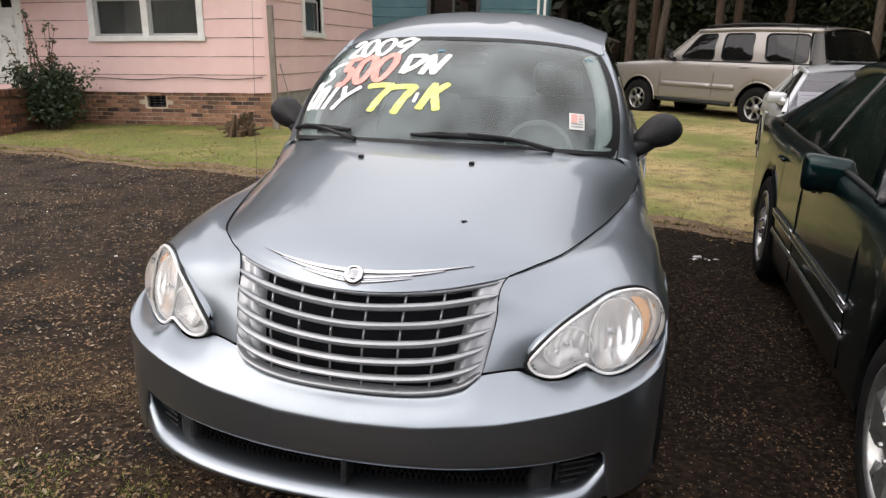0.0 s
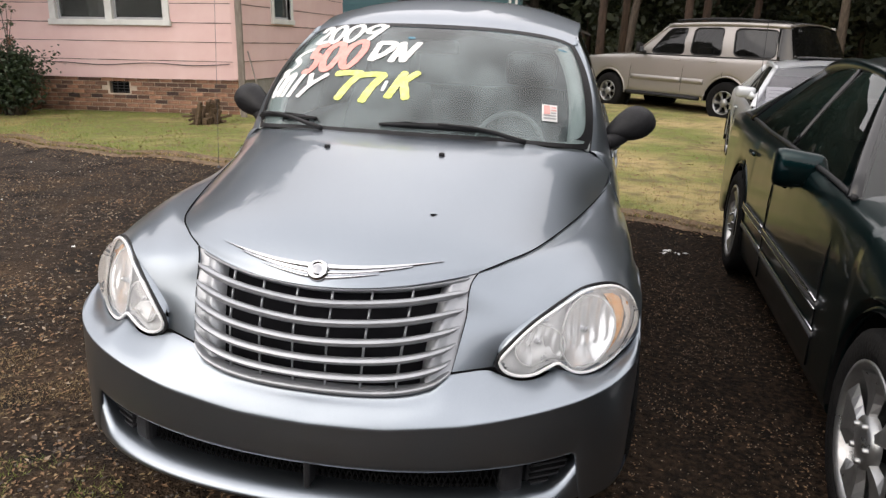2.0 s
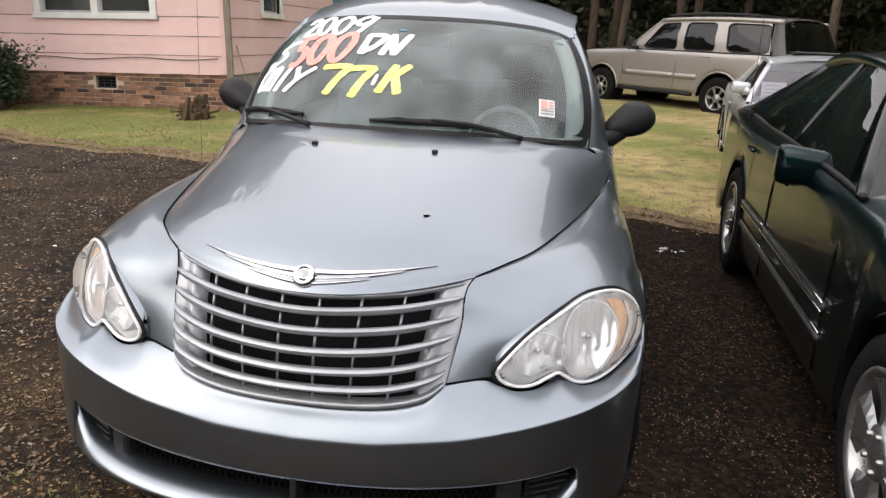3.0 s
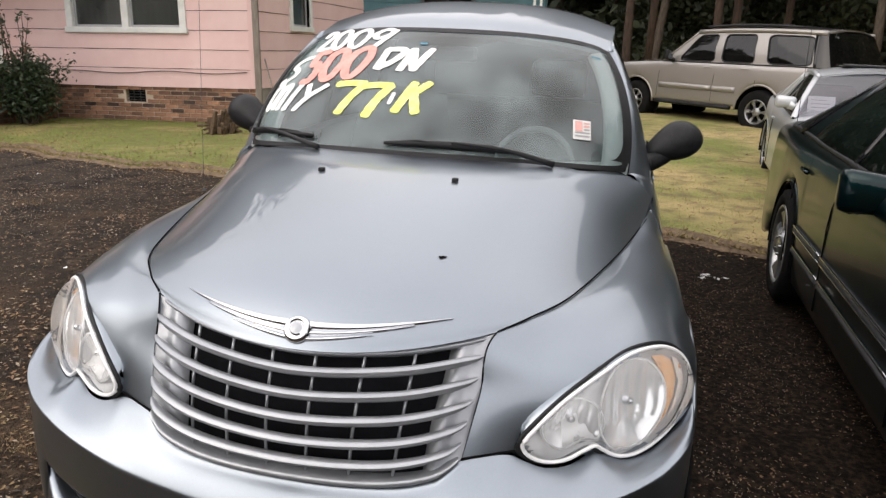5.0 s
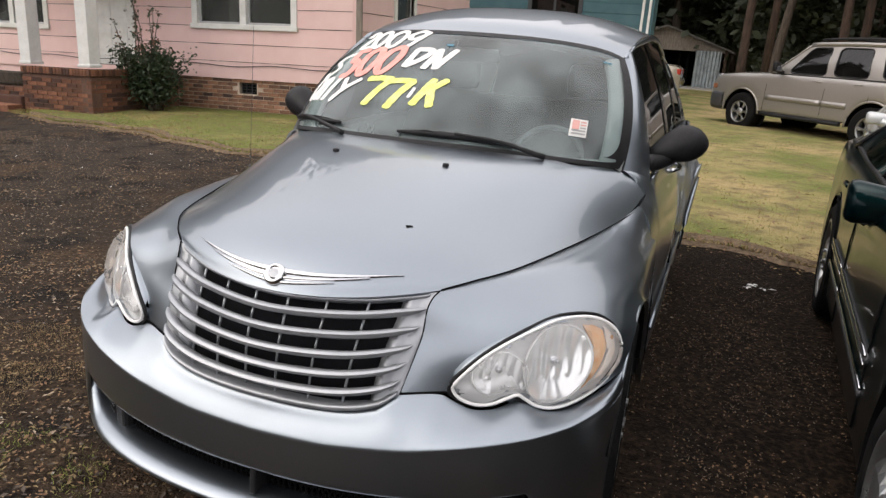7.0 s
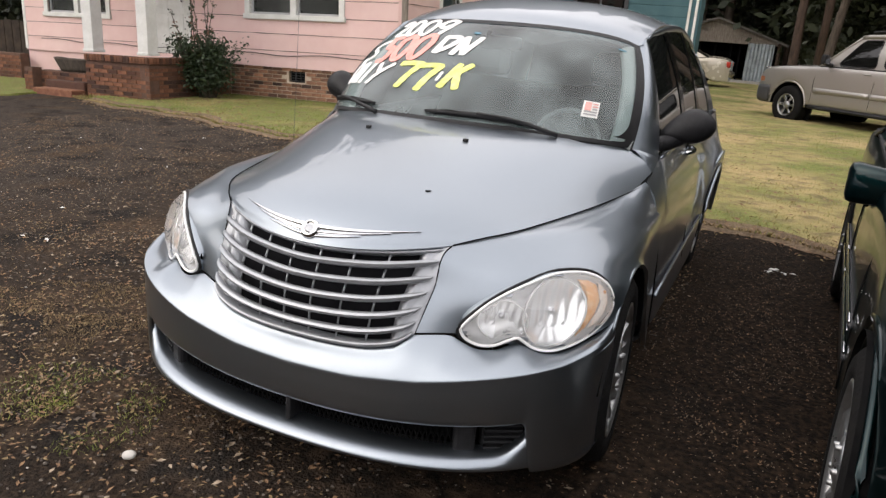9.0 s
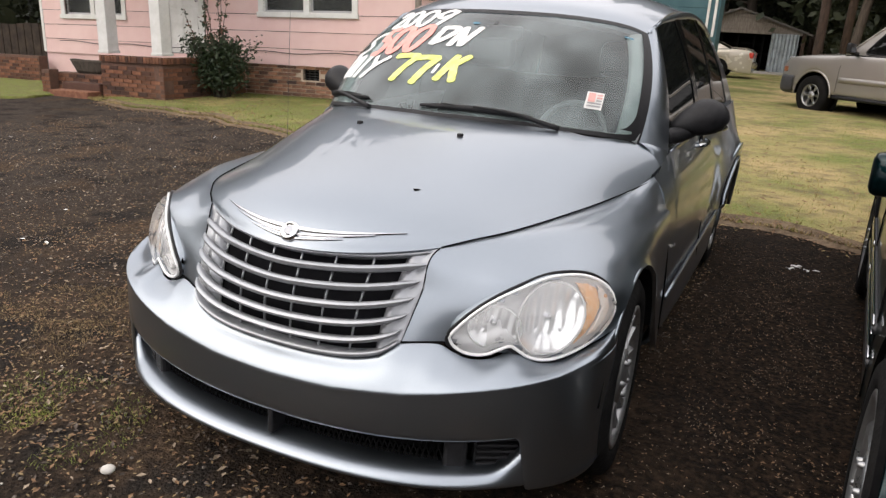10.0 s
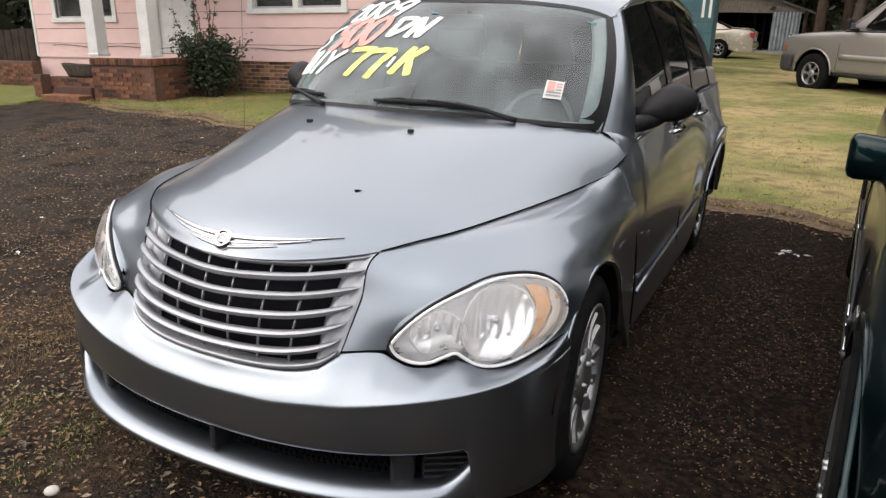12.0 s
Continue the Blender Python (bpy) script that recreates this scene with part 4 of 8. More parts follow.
def make_headlamp(car, sign):
    at = lamp_face(sign)
    line = lamp_outline()
    cx, cy = 0.21, 0.09
    def grown(k):
        return [(a + k * (a - cx) / max(0.02, math.hypot(a - cx, b - cy)), b + k * (b - cy) / max(0.02, math.hypot(a - cx, b - cy))) for a, b in line]
    def domed(edge, middle, wide=0.0):
        """A lens or bowl surface: edge lift at the outline, middle lift inside."""
        def f(a, b, lift=0.0):
            d = min(math.hypot(a - p, b - q) for p, q in line)
            t = min(1.0, d / 0.055)
            t = t * (2 - t)
            return at(a, b, edge + (middle - edge) * t + wide * t * max(0.0, (a - 0.2) / 0.2))
        return f
    lamp = part("headlamp", patch_on(domed(0.002, -0.036), grown(0.004), "headlamp", "lamp_silver", rings=8), car, "clear figure-of-eight headlamp with amber corner")
    ring = [[at(a, b, lift) for a, b in grown(k)] for k, lift in ((0.002, 0.0), (0.010, -0.004), (0.018, -0.012), (0.030, -0.030))]
    ring = [r + r[:1] for r in ring]
    part("lamp_flange", skin("lamp_flange", ring, "pt_paint", flip=sign > 0), lamp, "body-coloured edge round the lamp")
    part("lamp_seal", tube("lamp_seal", [at(a, b, 0.001) for a, b in grown(0.005)], [0.0042 + 0.0012 * min(1.0, max(0.0, (0.11 - b) / 0.09)) for a, b in line], "black_plastic", 8, closed=True), lamp, "black rubber seal")
    part("lamp_rim", tube("lamp_rim", [at(a, b, 0.007) for a, b in grown(-0.005)], 0.0045, "lamp_rim", 8, closed=True), lamp, "bright lamp rim")
    # reflector bowls sunk into the housing, cut off by the lamp's outline, with upright flutes
    def held(a, b, margin=0.011):
        """Draws a point back towards the lamp's middle line until it clears the outline."""
        ca, cb = (0.105, 0.060) if a < 0.15 else (0.224, 0.092)
        for k in range(20):
            if inside(line, a, b) and min(math.hypot(a - p, b - q) for p, q in line) > margin:
                break
            a, b = a + (ca - a) * 0.06, b + (cb - b) * 0.06
        return a, b
    for a0, b0, ra, rb, rim in ((0.103, 0.060, 0.064, 0.066, -0.013), (0.226, 0.092, 0.074, 0.098, -0.007)):
        v = []
        edge = [held(a0 + ra * math.cos(2 * math.pi * j / 64), b0 + rb * math.sin(2 * math.pi * j / 64)) for j in range(64)]
        for i in range(15):
            q = i / 14
            for a, b in edge:
                x, y = a0 + (a - a0) * q, b0 + (b - b0) * q
                z = rim - 0.026 * (1 - q * q)
                if y > b0 - 0.35 * rb and q < 0.97:
                    z += 0.0030 * math.sin((x - a0) / ra * 20) * (0.4 + 0.6 * q)
                v.append(at(x, y, z))
        part("reflector", mesh_of("reflector", v, grid_faces(15, 64, True), "reflector", True), lamp, "bright fluted reflector bowl")
        part("bowl_rim", tube("bowl_rim", [at(a, b, rim + 0.001) for a, b in edge], 0.0028, "lamp_rim", 6, closed=True), lamp)
        c = at(a0, b0 + 0.012, rim - 0.018)
        o2 = part("bulb_shield", lathe("bulb_shield", [(0.0, 0.016), (0.007, 0.013), (0.0095, 0.004), (0.0095, -0.012)], "chrome", "z", 18), lamp, "small chromed bulb shield")
        o2.matrix_world = Matrix.Translation(c) @ (at(a0, b0 + 0.012, 0.03) - c).normalized().to_track_quat("Z", "Y").to_matrix().to_4x4()
    wedge = [(0.272, 0.186), (0.290, 0.164), (0.301, 0.130), (0.304, 0.092), (0.298, 0.050), (0.284, 0.010), (0.312, 0.036), (0.334, 0.072), (0.346, 0.110), (0.346, 0.140), (0.328, 0.166), (0.300, 0.182)]
    part("indicator", patch_on(lambda a, b, lift=0.0: at(a, b, -0.010), wedge, "indicator", "amber", rings=4), lamp, "amber indicator lens")
    corner = [(0.322, 0.176), (0.344, 0.150), (0.352, 0.116), (0.340, 0.074), (0.312, 0.030), (0.340, 0.034), (0.370, 0.062), (0.380, 0.098), (0.372, 0.132), (0.350, 0.160)]
    part("corner_reflector", patch_on(lambda a, b, lift=0.0: at(a, b, -0.006), corner, "corner_reflector", "peach", rings=3), lamp, "pale peach corner reflector")
    dot = at(0.362, 0.138, -0.010)
    bulb = part("side_bulb", lathe("side_bulb", [(0, 0.006), (0.006, 0.004), (0.009, -0.004), (0.009, -0.02)], "amber", "z", 14), lamp, "small amber bulb")
    bulb.matrix_world = Matrix.Translation(dot) @ (at(0.362, 0.138, 0.02) - dot).normalized().to_track_quat("Z", "Y").to_matrix().to_4x4()
    lens = part("lamp_lens", patch_on(domed(0.004, 0.016, 0.020), grown(-0.002), "lamp_lens", "lamp_glass", rings=8), lamp, "clear outer lens")
    lens.visible_shadow = False


def make_badge(car):
    """The winged badge on the hood's lip: a hub with three feathers on each side."""
    badge = part("hood_badge", lathe("hood_badge", [(0.0, 0.009), (0.014, 0.009), (0.0155, 0.0065), (0.018, 0.0065), (0.0195, 0.012), (0.025, 0.011), (0.029, 0.004), (0.030, 0.0)], "chrome", "z", 40), car, "chrome winged hood badge")
    c = hood_at(0, 0.150, 0)
    n = (hood_at(0, 0.150, 0.02) - c).normalized()
    badge.matrix_world = Matrix.Translation(c) @ n.to_track_quat("Z", "Y").to_matrix().to_4x4()
    inv = badge.matrix_world.inverted()
    part("badge_seal", lathe("badge_seal", [(0.0, 0.0115), (0.005, 0.011), (0.009, 0.0095), (0.012, 0.0092)], "satin_silver", "z", 24), badge)
    def v_for(x, up):
        """The v on the hood whose height along the lip is up above the badge's line."""
        return 0.150 + 0.085 * (abs(x) / 0.27) ** 2.0 + up
    for s in (-1, 1):
        for x0, x1, lo0, lo1, hi0 in ((0.015, 0.272, 0.008, 0.0, 0.060), (0.018, 0.215, -0.036, -0.008, 0.000), (0.020, 0.150, -0.086, -0.040, -0.044)):
            rows = []
            for i in range(25):
                t = i / 24
                x = x0 + (x1 - x0) * t
                lo = lo0 + (lo1 - lo0) * t
                hi = lo + (hi0 - lo0) * (1 - t ** 4) * (1 - 0.35 * t) + 0.003
                rows.append([inv @ hood_at(s * x / 0.42, v_for(x, lo + (hi - lo) * k / 4), (-0.002, 0.0045, 0.006, 0.0045, -0.002)[k]) for k in range(5)])
            part("badge_wing", skin("badge_wing", rows, "chrome", flip=s < 0), badge)


def make_cabin(car):
    body = "pt_paint"
    # windscreen with its black border
    rows = [[windshield_at(-1 + 2 * j / 40, 0.0 + i / 24) for j in range(41)] for i in range(25)]
    ws = part("windscreen", skin("windscreen", rows, "windshield"), car, "hazy greenish windscreen")
    ws.visible_shadow = False
    def border(name, f, n=41):
        part(name, skin(name, [[f(k / (n - 1), q) for q in (0, 0.5, 1)] for k in range(n)], "black_plastic", flip=False), ws)
    border("glass_border", lambda t, q: windshield_at(-1 + 2 * t, (0.026 + 0.045 * abs(2 * t - 1) ** 8) * q - 0.005, 0.002))
    border("glass_border", lambda t, q: windshield_at(-1 + 2 * t, 1.0 - 0.045 * q, 0.002))
    for s in (-1, 1):
        border("glass_border", lambda t, q: windshield_at(s * (1 - 0.105 * q), t, 0.0025))
    # roof
    roof_ribs = []
    for y, zc, ze, xe in ((1.735, 1.412, 1.350, 0.568), (1.90, 1.475, 1.40, 0.580), (2.3, 1.540, 1.455, 0.588), (2.9, 1.555, 1.465, 0.572), (3.6, 1.52, 1.43, 0.548), (4.1, 1.45, 1.34, 0.525)):
        back = 0.115 if y < 1.8 else 0.09 if y < 2 else 0.0
        rib = []
        for k in range(-4, 5):
            u = k / 4
            rib.append(Vector((xe * u, y + back * abs(u) ** 2.4, zc - (zc - ze) * abs(u) ** 2.6)))
        roof_ribs.append(rib)
    part("roof", skin("roof", loft(roof_ribs, 40, 33), body, thick=0.02), car)
    # tailgate
    tail = []
    for t, y, x, z in ((0, 4.1, 0.58, 1.43), (0.3, 4.30, 0.66, 1.15), (0.55, 4.38, 0.72, 0.92), (0.8, 4.42, 0.78, 0.65), (1, 4.40, 0.76, 0.28)):
        tail.append([Vector((x * k / 4, y - 0.12 * abs(k / 4) ** 3, z - (0.1 if t == 0 else 0.02) * abs(k / 4) ** 2.6)) for k in range(-4, 5)])
    part("tailgate", skin("tailgate", loft(tail, 24, 25), body, thick=0.02), car)
    for s in (-1, 1):
        # side: sill to belt, then the pillars and glass above
        ribs = []
        for y, w, zb in ((1.405, 0.815, 0.862), (1.47, 0.818, 0.887), (1.56, 0.822, 0.920), (1.7, 0.828, 0.935), (2.3, 0.835, 0.955), (2.95, 0.828, 0.972), (3.2, 0.832, 0.98), (3.486, 0.846, 0.985), (3.8, 0.838, 0.985), (4.15, 0.80, 0.97), (4.36, 0.72, 0.95)):
            bulge = math.exp(-((y - 3.486) / 0.33) ** 2)
            zlow = 0.20
            if abs(y - 3.486) < 0.37:
                zlow = 0.315 + math.sqrt(max(0.0, 0.365 ** 2 - (y - 3.486) ** 2)) * 0.98
            ribs.append([Vector((s * (w - 0.035 + 0.045 * bulge), y, zlow)), Vector((s * (w + 0.012 + 0.034 * bulge), y, zlow + 0.05)), Vector((s * (w + 0.048 * bulge + 0.004), y, max(0.42, zlow + 0.1))), Vector((s * (w + 0.006 + 0.030 * bulge), y, 0.62 + 0.15 * bulge)), Vector((s * (w - 0.014 + 0.012 * bulge), y, 0.78 + 0.06 * bulge)), Vector((s * (w - 0.06), y, zb))])
        side = part("side_panel", skin("side_panel", loft(ribs, 81, 31), body, thick=0.015, flip=s > 0), car)
        arch = [Vector((s * (0.848 + 0.036 * math.sin(a)), 3.486 + 0.362 * math.cos(a), 0.315 + 0.362 * math.sin(a))) for a in [math.pi * k / 24 for k in range(25)]]
        part("arch_lip", tube("arch_lip", arch, 0.012, body, 8), side)
        liner = part("wheel_liner", half_liner(lathe("wheel_liner", [(0.352, -0.15), (0.352, 0.12)], "dark", "x", 32), -0.06), side)
        liner.location = (s * 0.715, 3.486, 0.315)
        # shut lines of the doors and the rub strip
        for y0 in (1.43, 2.36, 3.10):
            path = [Vector((s * (0.842 - 0.075 * t ** 3), y0 + 0.03 * t, 0.28 + (0.57 if y0 < 1.5 else 0.64) * t)) for t in [k / 10 for k in range(11)]]
            part("door_gap", tube("door_gap", path, 0.0035, "dark", 5), side)
        rub = [Vector((s * 0.846, 1.46 + 1.6 * t, 0.40 + 0.02 * t)) for t in [k / 8 for k in range(9)]]
        part("rub_strip", tube("rub_strip", rub, 0.008, body, 8, flat=1.4), side)
        for y0 in (2.20, 2.94):
            hb = [Vector((s * (0.796 + 0.030 * math.sin(math.pi * t)), y0 + 0.19 * t, 0.885 + 0.01 * t)) for t in [k / 8 for k in range(9)]]
            part("door_handle", tube("door_handle", hb, 0.010, "chrome", 8), side, "chrome door handle")
            cup = part("handle_cup", lathe("handle_cup", [(0, 0.0), (0.05, 0.004), (0.055, 0.0)], "dark", "x", 20), side)
            cup.location = (s * 0.788, y0 + 0.095, 0.885)
        # greenhouse
        def belt(y):
            return Vector((s * (0.760 - 0.022 * min(1, max(0, y - 2.4)) - 0.02 * max(0, y - 3.6)), y, 0.925 + 0.03 * min(1, (y - 1.4) / 1.2)))
        def cant(y):
            return Vector((s * (0.578 + 0.010 * min(1, (y - 1.8) / 0.6) - 0.055 * max(0, (y - 2.3) / 1.7)), y, 1.365 + 0.092 * math.sin(math.pi * min(1, max(0, (y - 1.75) / 2.4)))))
        def pane(name, lo0, lo1, hi0, hi1, material):
            rows = []
            for i in range(13):
                a, b = lo0.lerp(lo1, i / 12), hi0.lerp(hi1, i / 12)
                rows.append([a.lerp(b, k / 8) + Vector((s * 0.02 * math.sin(math.pi * k / 8), 0, 0)) for k in range(9)])
            ob = part(name, skin(name, rows, material, flip=s > 0), car)
            return ob
        for y0, y1, h0, h1 in ((1.58, 2.34, 1.97, 2.34), (2.42, 3.08, 2.42, 3.08), (3.16, 3.86, 3.16, 3.70)):
            g = pane("side_window", belt(y0), belt(y1), cant(h0), cant(h1), "side_glass")
        for y0, y1, h0, h1 in ((2.32, 2.44, 2.32, 2.44), (3.06, 3.18, 3.06, 3.18), (3.84, 4.24, 3.68, 4.08)):
            p = pane("pillar", belt(y0), belt(y1), cant(h0), cant(h1), body if y0 > 3.5 else "black_gloss")
            p.location.x = s * 0.004
        for rail in (belt, cant):
            path = [rail(1.60 + (4.1 - 1.60) * k / 20 if rail is belt else 1.97 + 2.1 * k / 20) + Vector((s * (0.006 if rail is belt else -0.008), 0, 0)) for k in range(21)]
            if rail is cant:
                path[0] = windshield_at(s, 1.0) + Vector((s * 0.006, 0.01, 0.004))
            part("window_rail", tube("window_rail", path, [0.004 + 0.014 * min(1, k / 4) for k in range(21)] if rail is belt else [0.010 + 0.010 * min(1, k / 5) for k in range(21)], body, 8), car)
        # A pillar between windscreen and door
        pil = []
        for t in [k / 16 for k in range(17)]:
            a = windshield_at(s, t)
            c = belt(1.585).lerp(cant(1.965), t) + Vector((s * 0.021 * math.sin(math.pi * t), 0, 0))
            out = Vector((s * 0.75, -0.6, 0.25)).normalized()
            pil.append(spline([a + Vector((0, 0, -0.004)), a.lerp(c, 0.22) + out * 0.010, a.lerp(c, 0.5) + out * 0.017, a.lerp(c, 0.78) + out * 0.011, c], 13))
        part("a_pillar", skin("a_pillar", pil, body, flip=s < 0, thick=0.015), car)
        # sail panel closing hood, pillar and door
        hood_edge = [Vector((s * p.x, p.y, p.z)) for p in REAR_F[26::2]]
        sill_edge = [pil[0][round(12 * k / (len(hood_edge) - 1))] for k in range(len(hood_edge))]
        sail = [[a.lerp(b, t) + Vector((s * 0.005, -0.002, 0.004)) * math.sin(math.pi * t) for t in (0, 0.25, 0.5, 0.75, 1)] for a, b in zip(hood_edge, sill_edge)]
        part("sail_panel", skin("sail_panel", sail, body, flip=s > 0), car)
        # rounded lower corner of the glass's black border
        ui, vi, ru, rv = 0.893, 0.060, 0.13, 0.15
        ring = [(ui, vi)] + [(ui - ru + ru * math.cos(k * math.pi / 20), vi + rv - rv * math.sin(k * math.pi / 20)) for k in range(11)]
        part("glass_border", mesh_of("glass_border", [windshield_at(s * (u + 0.004), v - 0.004 if k == 0 else v, 0.0028) for k, (u, v) in enumerate(ring)], [(0, k, k + 1) if s < 0 else (0, k + 1, k) for k in range(1, 11)], "black_plastic"), ws)
        mirror = part("door_mirror", mirror_mesh(s, "black_plastic"), car, "dark grey plastic door mirror")
        glass = part("mirror_glass", lathe("mirror_glass", [(0, 0.0), (0.058, 0.0), (0.06, -0.004)], "chrome", "y", 24), mirror)
        glass.matrix_world = pose(s * 0.858, 1.822, 1.053) @ Matrix.Diagonal((1.0, 1, 0.95, 1))
    # cowl panel
    rows = [[windshield_at(-1 + 2 * j / 40, 0.02, -0.012) .lerp(hood_at((-1 + 2 * j / 40) * 0.90, 0.995, -0.008), k) for j in range(41)] for k in (0, 0.5, 1)]
    part("cowl", skin("cowl", rows, "black_plastic", flip=True), car)
    # wipers
    for u0, v0, u1, v1, up in ((-0.945, 0.085, -0.34, 0.062, -0.30), (-0.085, 0.050, 0.34, 0.046, 0.44)):
        def on(u, v, lift):
            return windshield_at(u, v, lift)
        wip = part("wiper", tube("wiper", [on(u0 + (u1 - u0) * t, v0 + (v1 - v0) * t + 0.012 * math.sin(math.pi * t), 0.010) for t in [k / 14 for k in range(15)]], [0.006 + 0.006 * math.sin(math.pi * k / 14) for k in range(15)], "black_plastic", 6), car, "black wiper lying on the glass")
        um, vm = u0 + (u1 - u0) * 0.5, v0 + (v1 - v0) * 0.5
        part("wiper_arm", tube("wiper_arm", spline([on(um, vm + 0.012, 0.022), on(um * 0.5 + up * 0.5, vm * 0.6 + 0.008, 0.026), on(up, -0.012, 0.018)], 12), [0.0055 + 0.0045 * (k / 11) ** 2 for k in range(12)], "black_plastic", 8), wip)
        for t in (0.25, 0.75):
            part("wiper_bridge", tube("wiper_bridge", [on(u0 + (u1 - u0) * (t - 0.16), v0 + (v1 - v0) * t + 0.008, 0.013), on(u0 + (u1 - u0) * t, v0 + (v1 - v0) * t + 0.013, 0.022), on(u0 + (u1 - u0) * (t + 0.16), v0 + (v1 - v0) * t + 0.008, 0.013)], 0.0028, "black_plastic", 6), wip)
    make_interior(car)


def mirror_mesh(s, material):
    """Egg-shaped mirror shell on a thick foot that runs into the door."""
    bm = bmesh.new()
    bmesh.ops.create_uvsphere(bm, u_segments=32, v_segments=20, radius=1.0, matrix=Matrix.Identity(4))
    for v in bm.verts:
        x, y, z = v.co
        y = y * 0.080 if y < 0 else y * 0.032
        fat = 1.0 - 0.10 * x * x
        w = min(1.0, max(0.0, (-0.80 * x - 0.45 * z + 0.05) / 1.0)) ** 1.7
        v.co = (s * (0.856 + 0.084 * x - 0.050 * w), 1.792 + y + 0.012 * x - 0.07 * w, 1.054 + 0.070 * z * fat * (1 - 0.35 * w) - 0.034 * w)
    path = spline([(s * 0.728, 1.655, 0.972), (s * 0.765, 1.705, 0.983), (s * 0.805, 1.755, 1.005), (s * 0.846, 1.782, 1.034)], 12)
    v0, f0 = tube_verts(path, [0.033, 0.032, 0.032, 0.033, 0.034, 0.035, 0.036, 0.036, 0.035, 0.034, 0.031, 0.026], 16)
    base = [bm.verts.new(q) for q in v0]
    for q in f0:
        bm.faces.new([base[i] for i in q])
    return bm_mesh("door_mirror", bm, material, True)


def make_interior(car):
    inner = part("cabin_floor", box("cabin_floor", (-0.68, 1.2, 0.25), (0.68, 4.2, 0.30), "interior_dark", 0.02), car)
    dash = []
    for x in [-0.66 + 1.32 * k / 12 for k in range(13)]:
        front = windshield_at(x / 0.67, 0.03, -0.03)
        dash.append([front, Vector((x, front.y + 0.16, 0.975)), Vector((x, front.y + 0.34, 0.955)), Vector((x, front.y + 0.42, 0.90)), Vector((x, front.y + 0.40, 0.60))])
    dash = [spline(r, 16) for r in dash]
    part("dashboard", skin("dashboard", dash, "interior_grey", flip=False), car, "grey-green dashboard top")
    for s in (-1, 1):
        path = [windshield_at(s * 0.93, t, -0.035) for t in [k / 10 for k in range(11)]]
        part("pillar_trim", tube("pillar_trim", path, [0.045] * 11, "interior_grey", 8, flat=0.5), car, "pale grey inner pillar trim")
        seat = empty("seat")
        seat.parent = car
        sx = s * 0.36
        part("seat_back", skin("seat_back", loft([[(sx - 0.24, 2.28, 0.5), (sx - 0.1, 2.22, 0.5), (sx + 0.1, 2.22, 0.5), (sx + 0.24, 2.28, 0.5)], [(sx - 0.25, 2.36, 0.85), (sx - 0.1, 2.30, 0.85), (sx + 0.1, 2.30, 0.85), (sx + 0.25, 2.36, 0.85)], [(sx - 0.2, 2.46, 1.12), (sx - 0.1, 2.42, 1.14), (sx + 0.1, 2.42, 1.14), (sx + 0.2, 2.46, 1.12)]], 12, 12), "interior_dark", thick=0.12), seat)
        part("headrest", box("headrest", (sx - 0.13, 2.44, 1.14), (sx + 0.13, 2.54, 1.31), "interior_dark", 0.04), seat)
        part("seat_cushion", box("seat_cushion", (sx - 0.25, 1.85, 0.38), (sx + 0.25, 2.36, 0.56), "interior_dark", 0.06), seat)
    part("rear_bench", box("rear_bench", (-0.62, 3.1, 0.4), (0.62, 3.4, 1.08), "interior_dark", 0.08), car)
    part("headliner", skin("headliner", loft([[(-0.55, 1.90, 1.33), (0, 1.82, 1.385), (0.55, 1.90, 1.33)], [(-0.57, 2.6, 1.40), (0, 2.6, 1.475), (0.57, 2.6, 1.40)], [(-0.55, 4.0, 1.30), (0, 4.0, 1.40), (0.55, 4.0, 1.30)]], 10, 10), "interior_mid"), car)
    ring = [Vector((0.335 + 0.14 * math.cos(a), 1.72 + 0.14 * math.sin(a) * 0.5, 0.94 + 0.14 * math.sin(a) * 0.85)) for a in [2 * math.pi * k / 40 for k in range(40)]]
    st = part("steering_wheel", tube("steering_wheel", ring, 0.012, "interior_mid", 8, closed=True), car, "dark grey steering wheel")
    for a in (0.2, math.pi - 0.2, -math.pi / 2):
        part("steering_spoke", tube("steering_spoke", [Vector((0.335, 1.70, 0.93)), Vector((0.335 + 0.136 * math.cos(a), 1.72 + 0.136 * math.sin(a) * 0.5, 0.94 + 0.136 * math.sin(a) * 0.85))], 0.018, "interior_dark", 8), st)
    part("mirror_inside", box("mirror_inside", (-0.11, 1.66, 1.295), (0.11, 1.69, 1.35), "black_plastic", 0.015), car)


grey_car = make_grey_car()


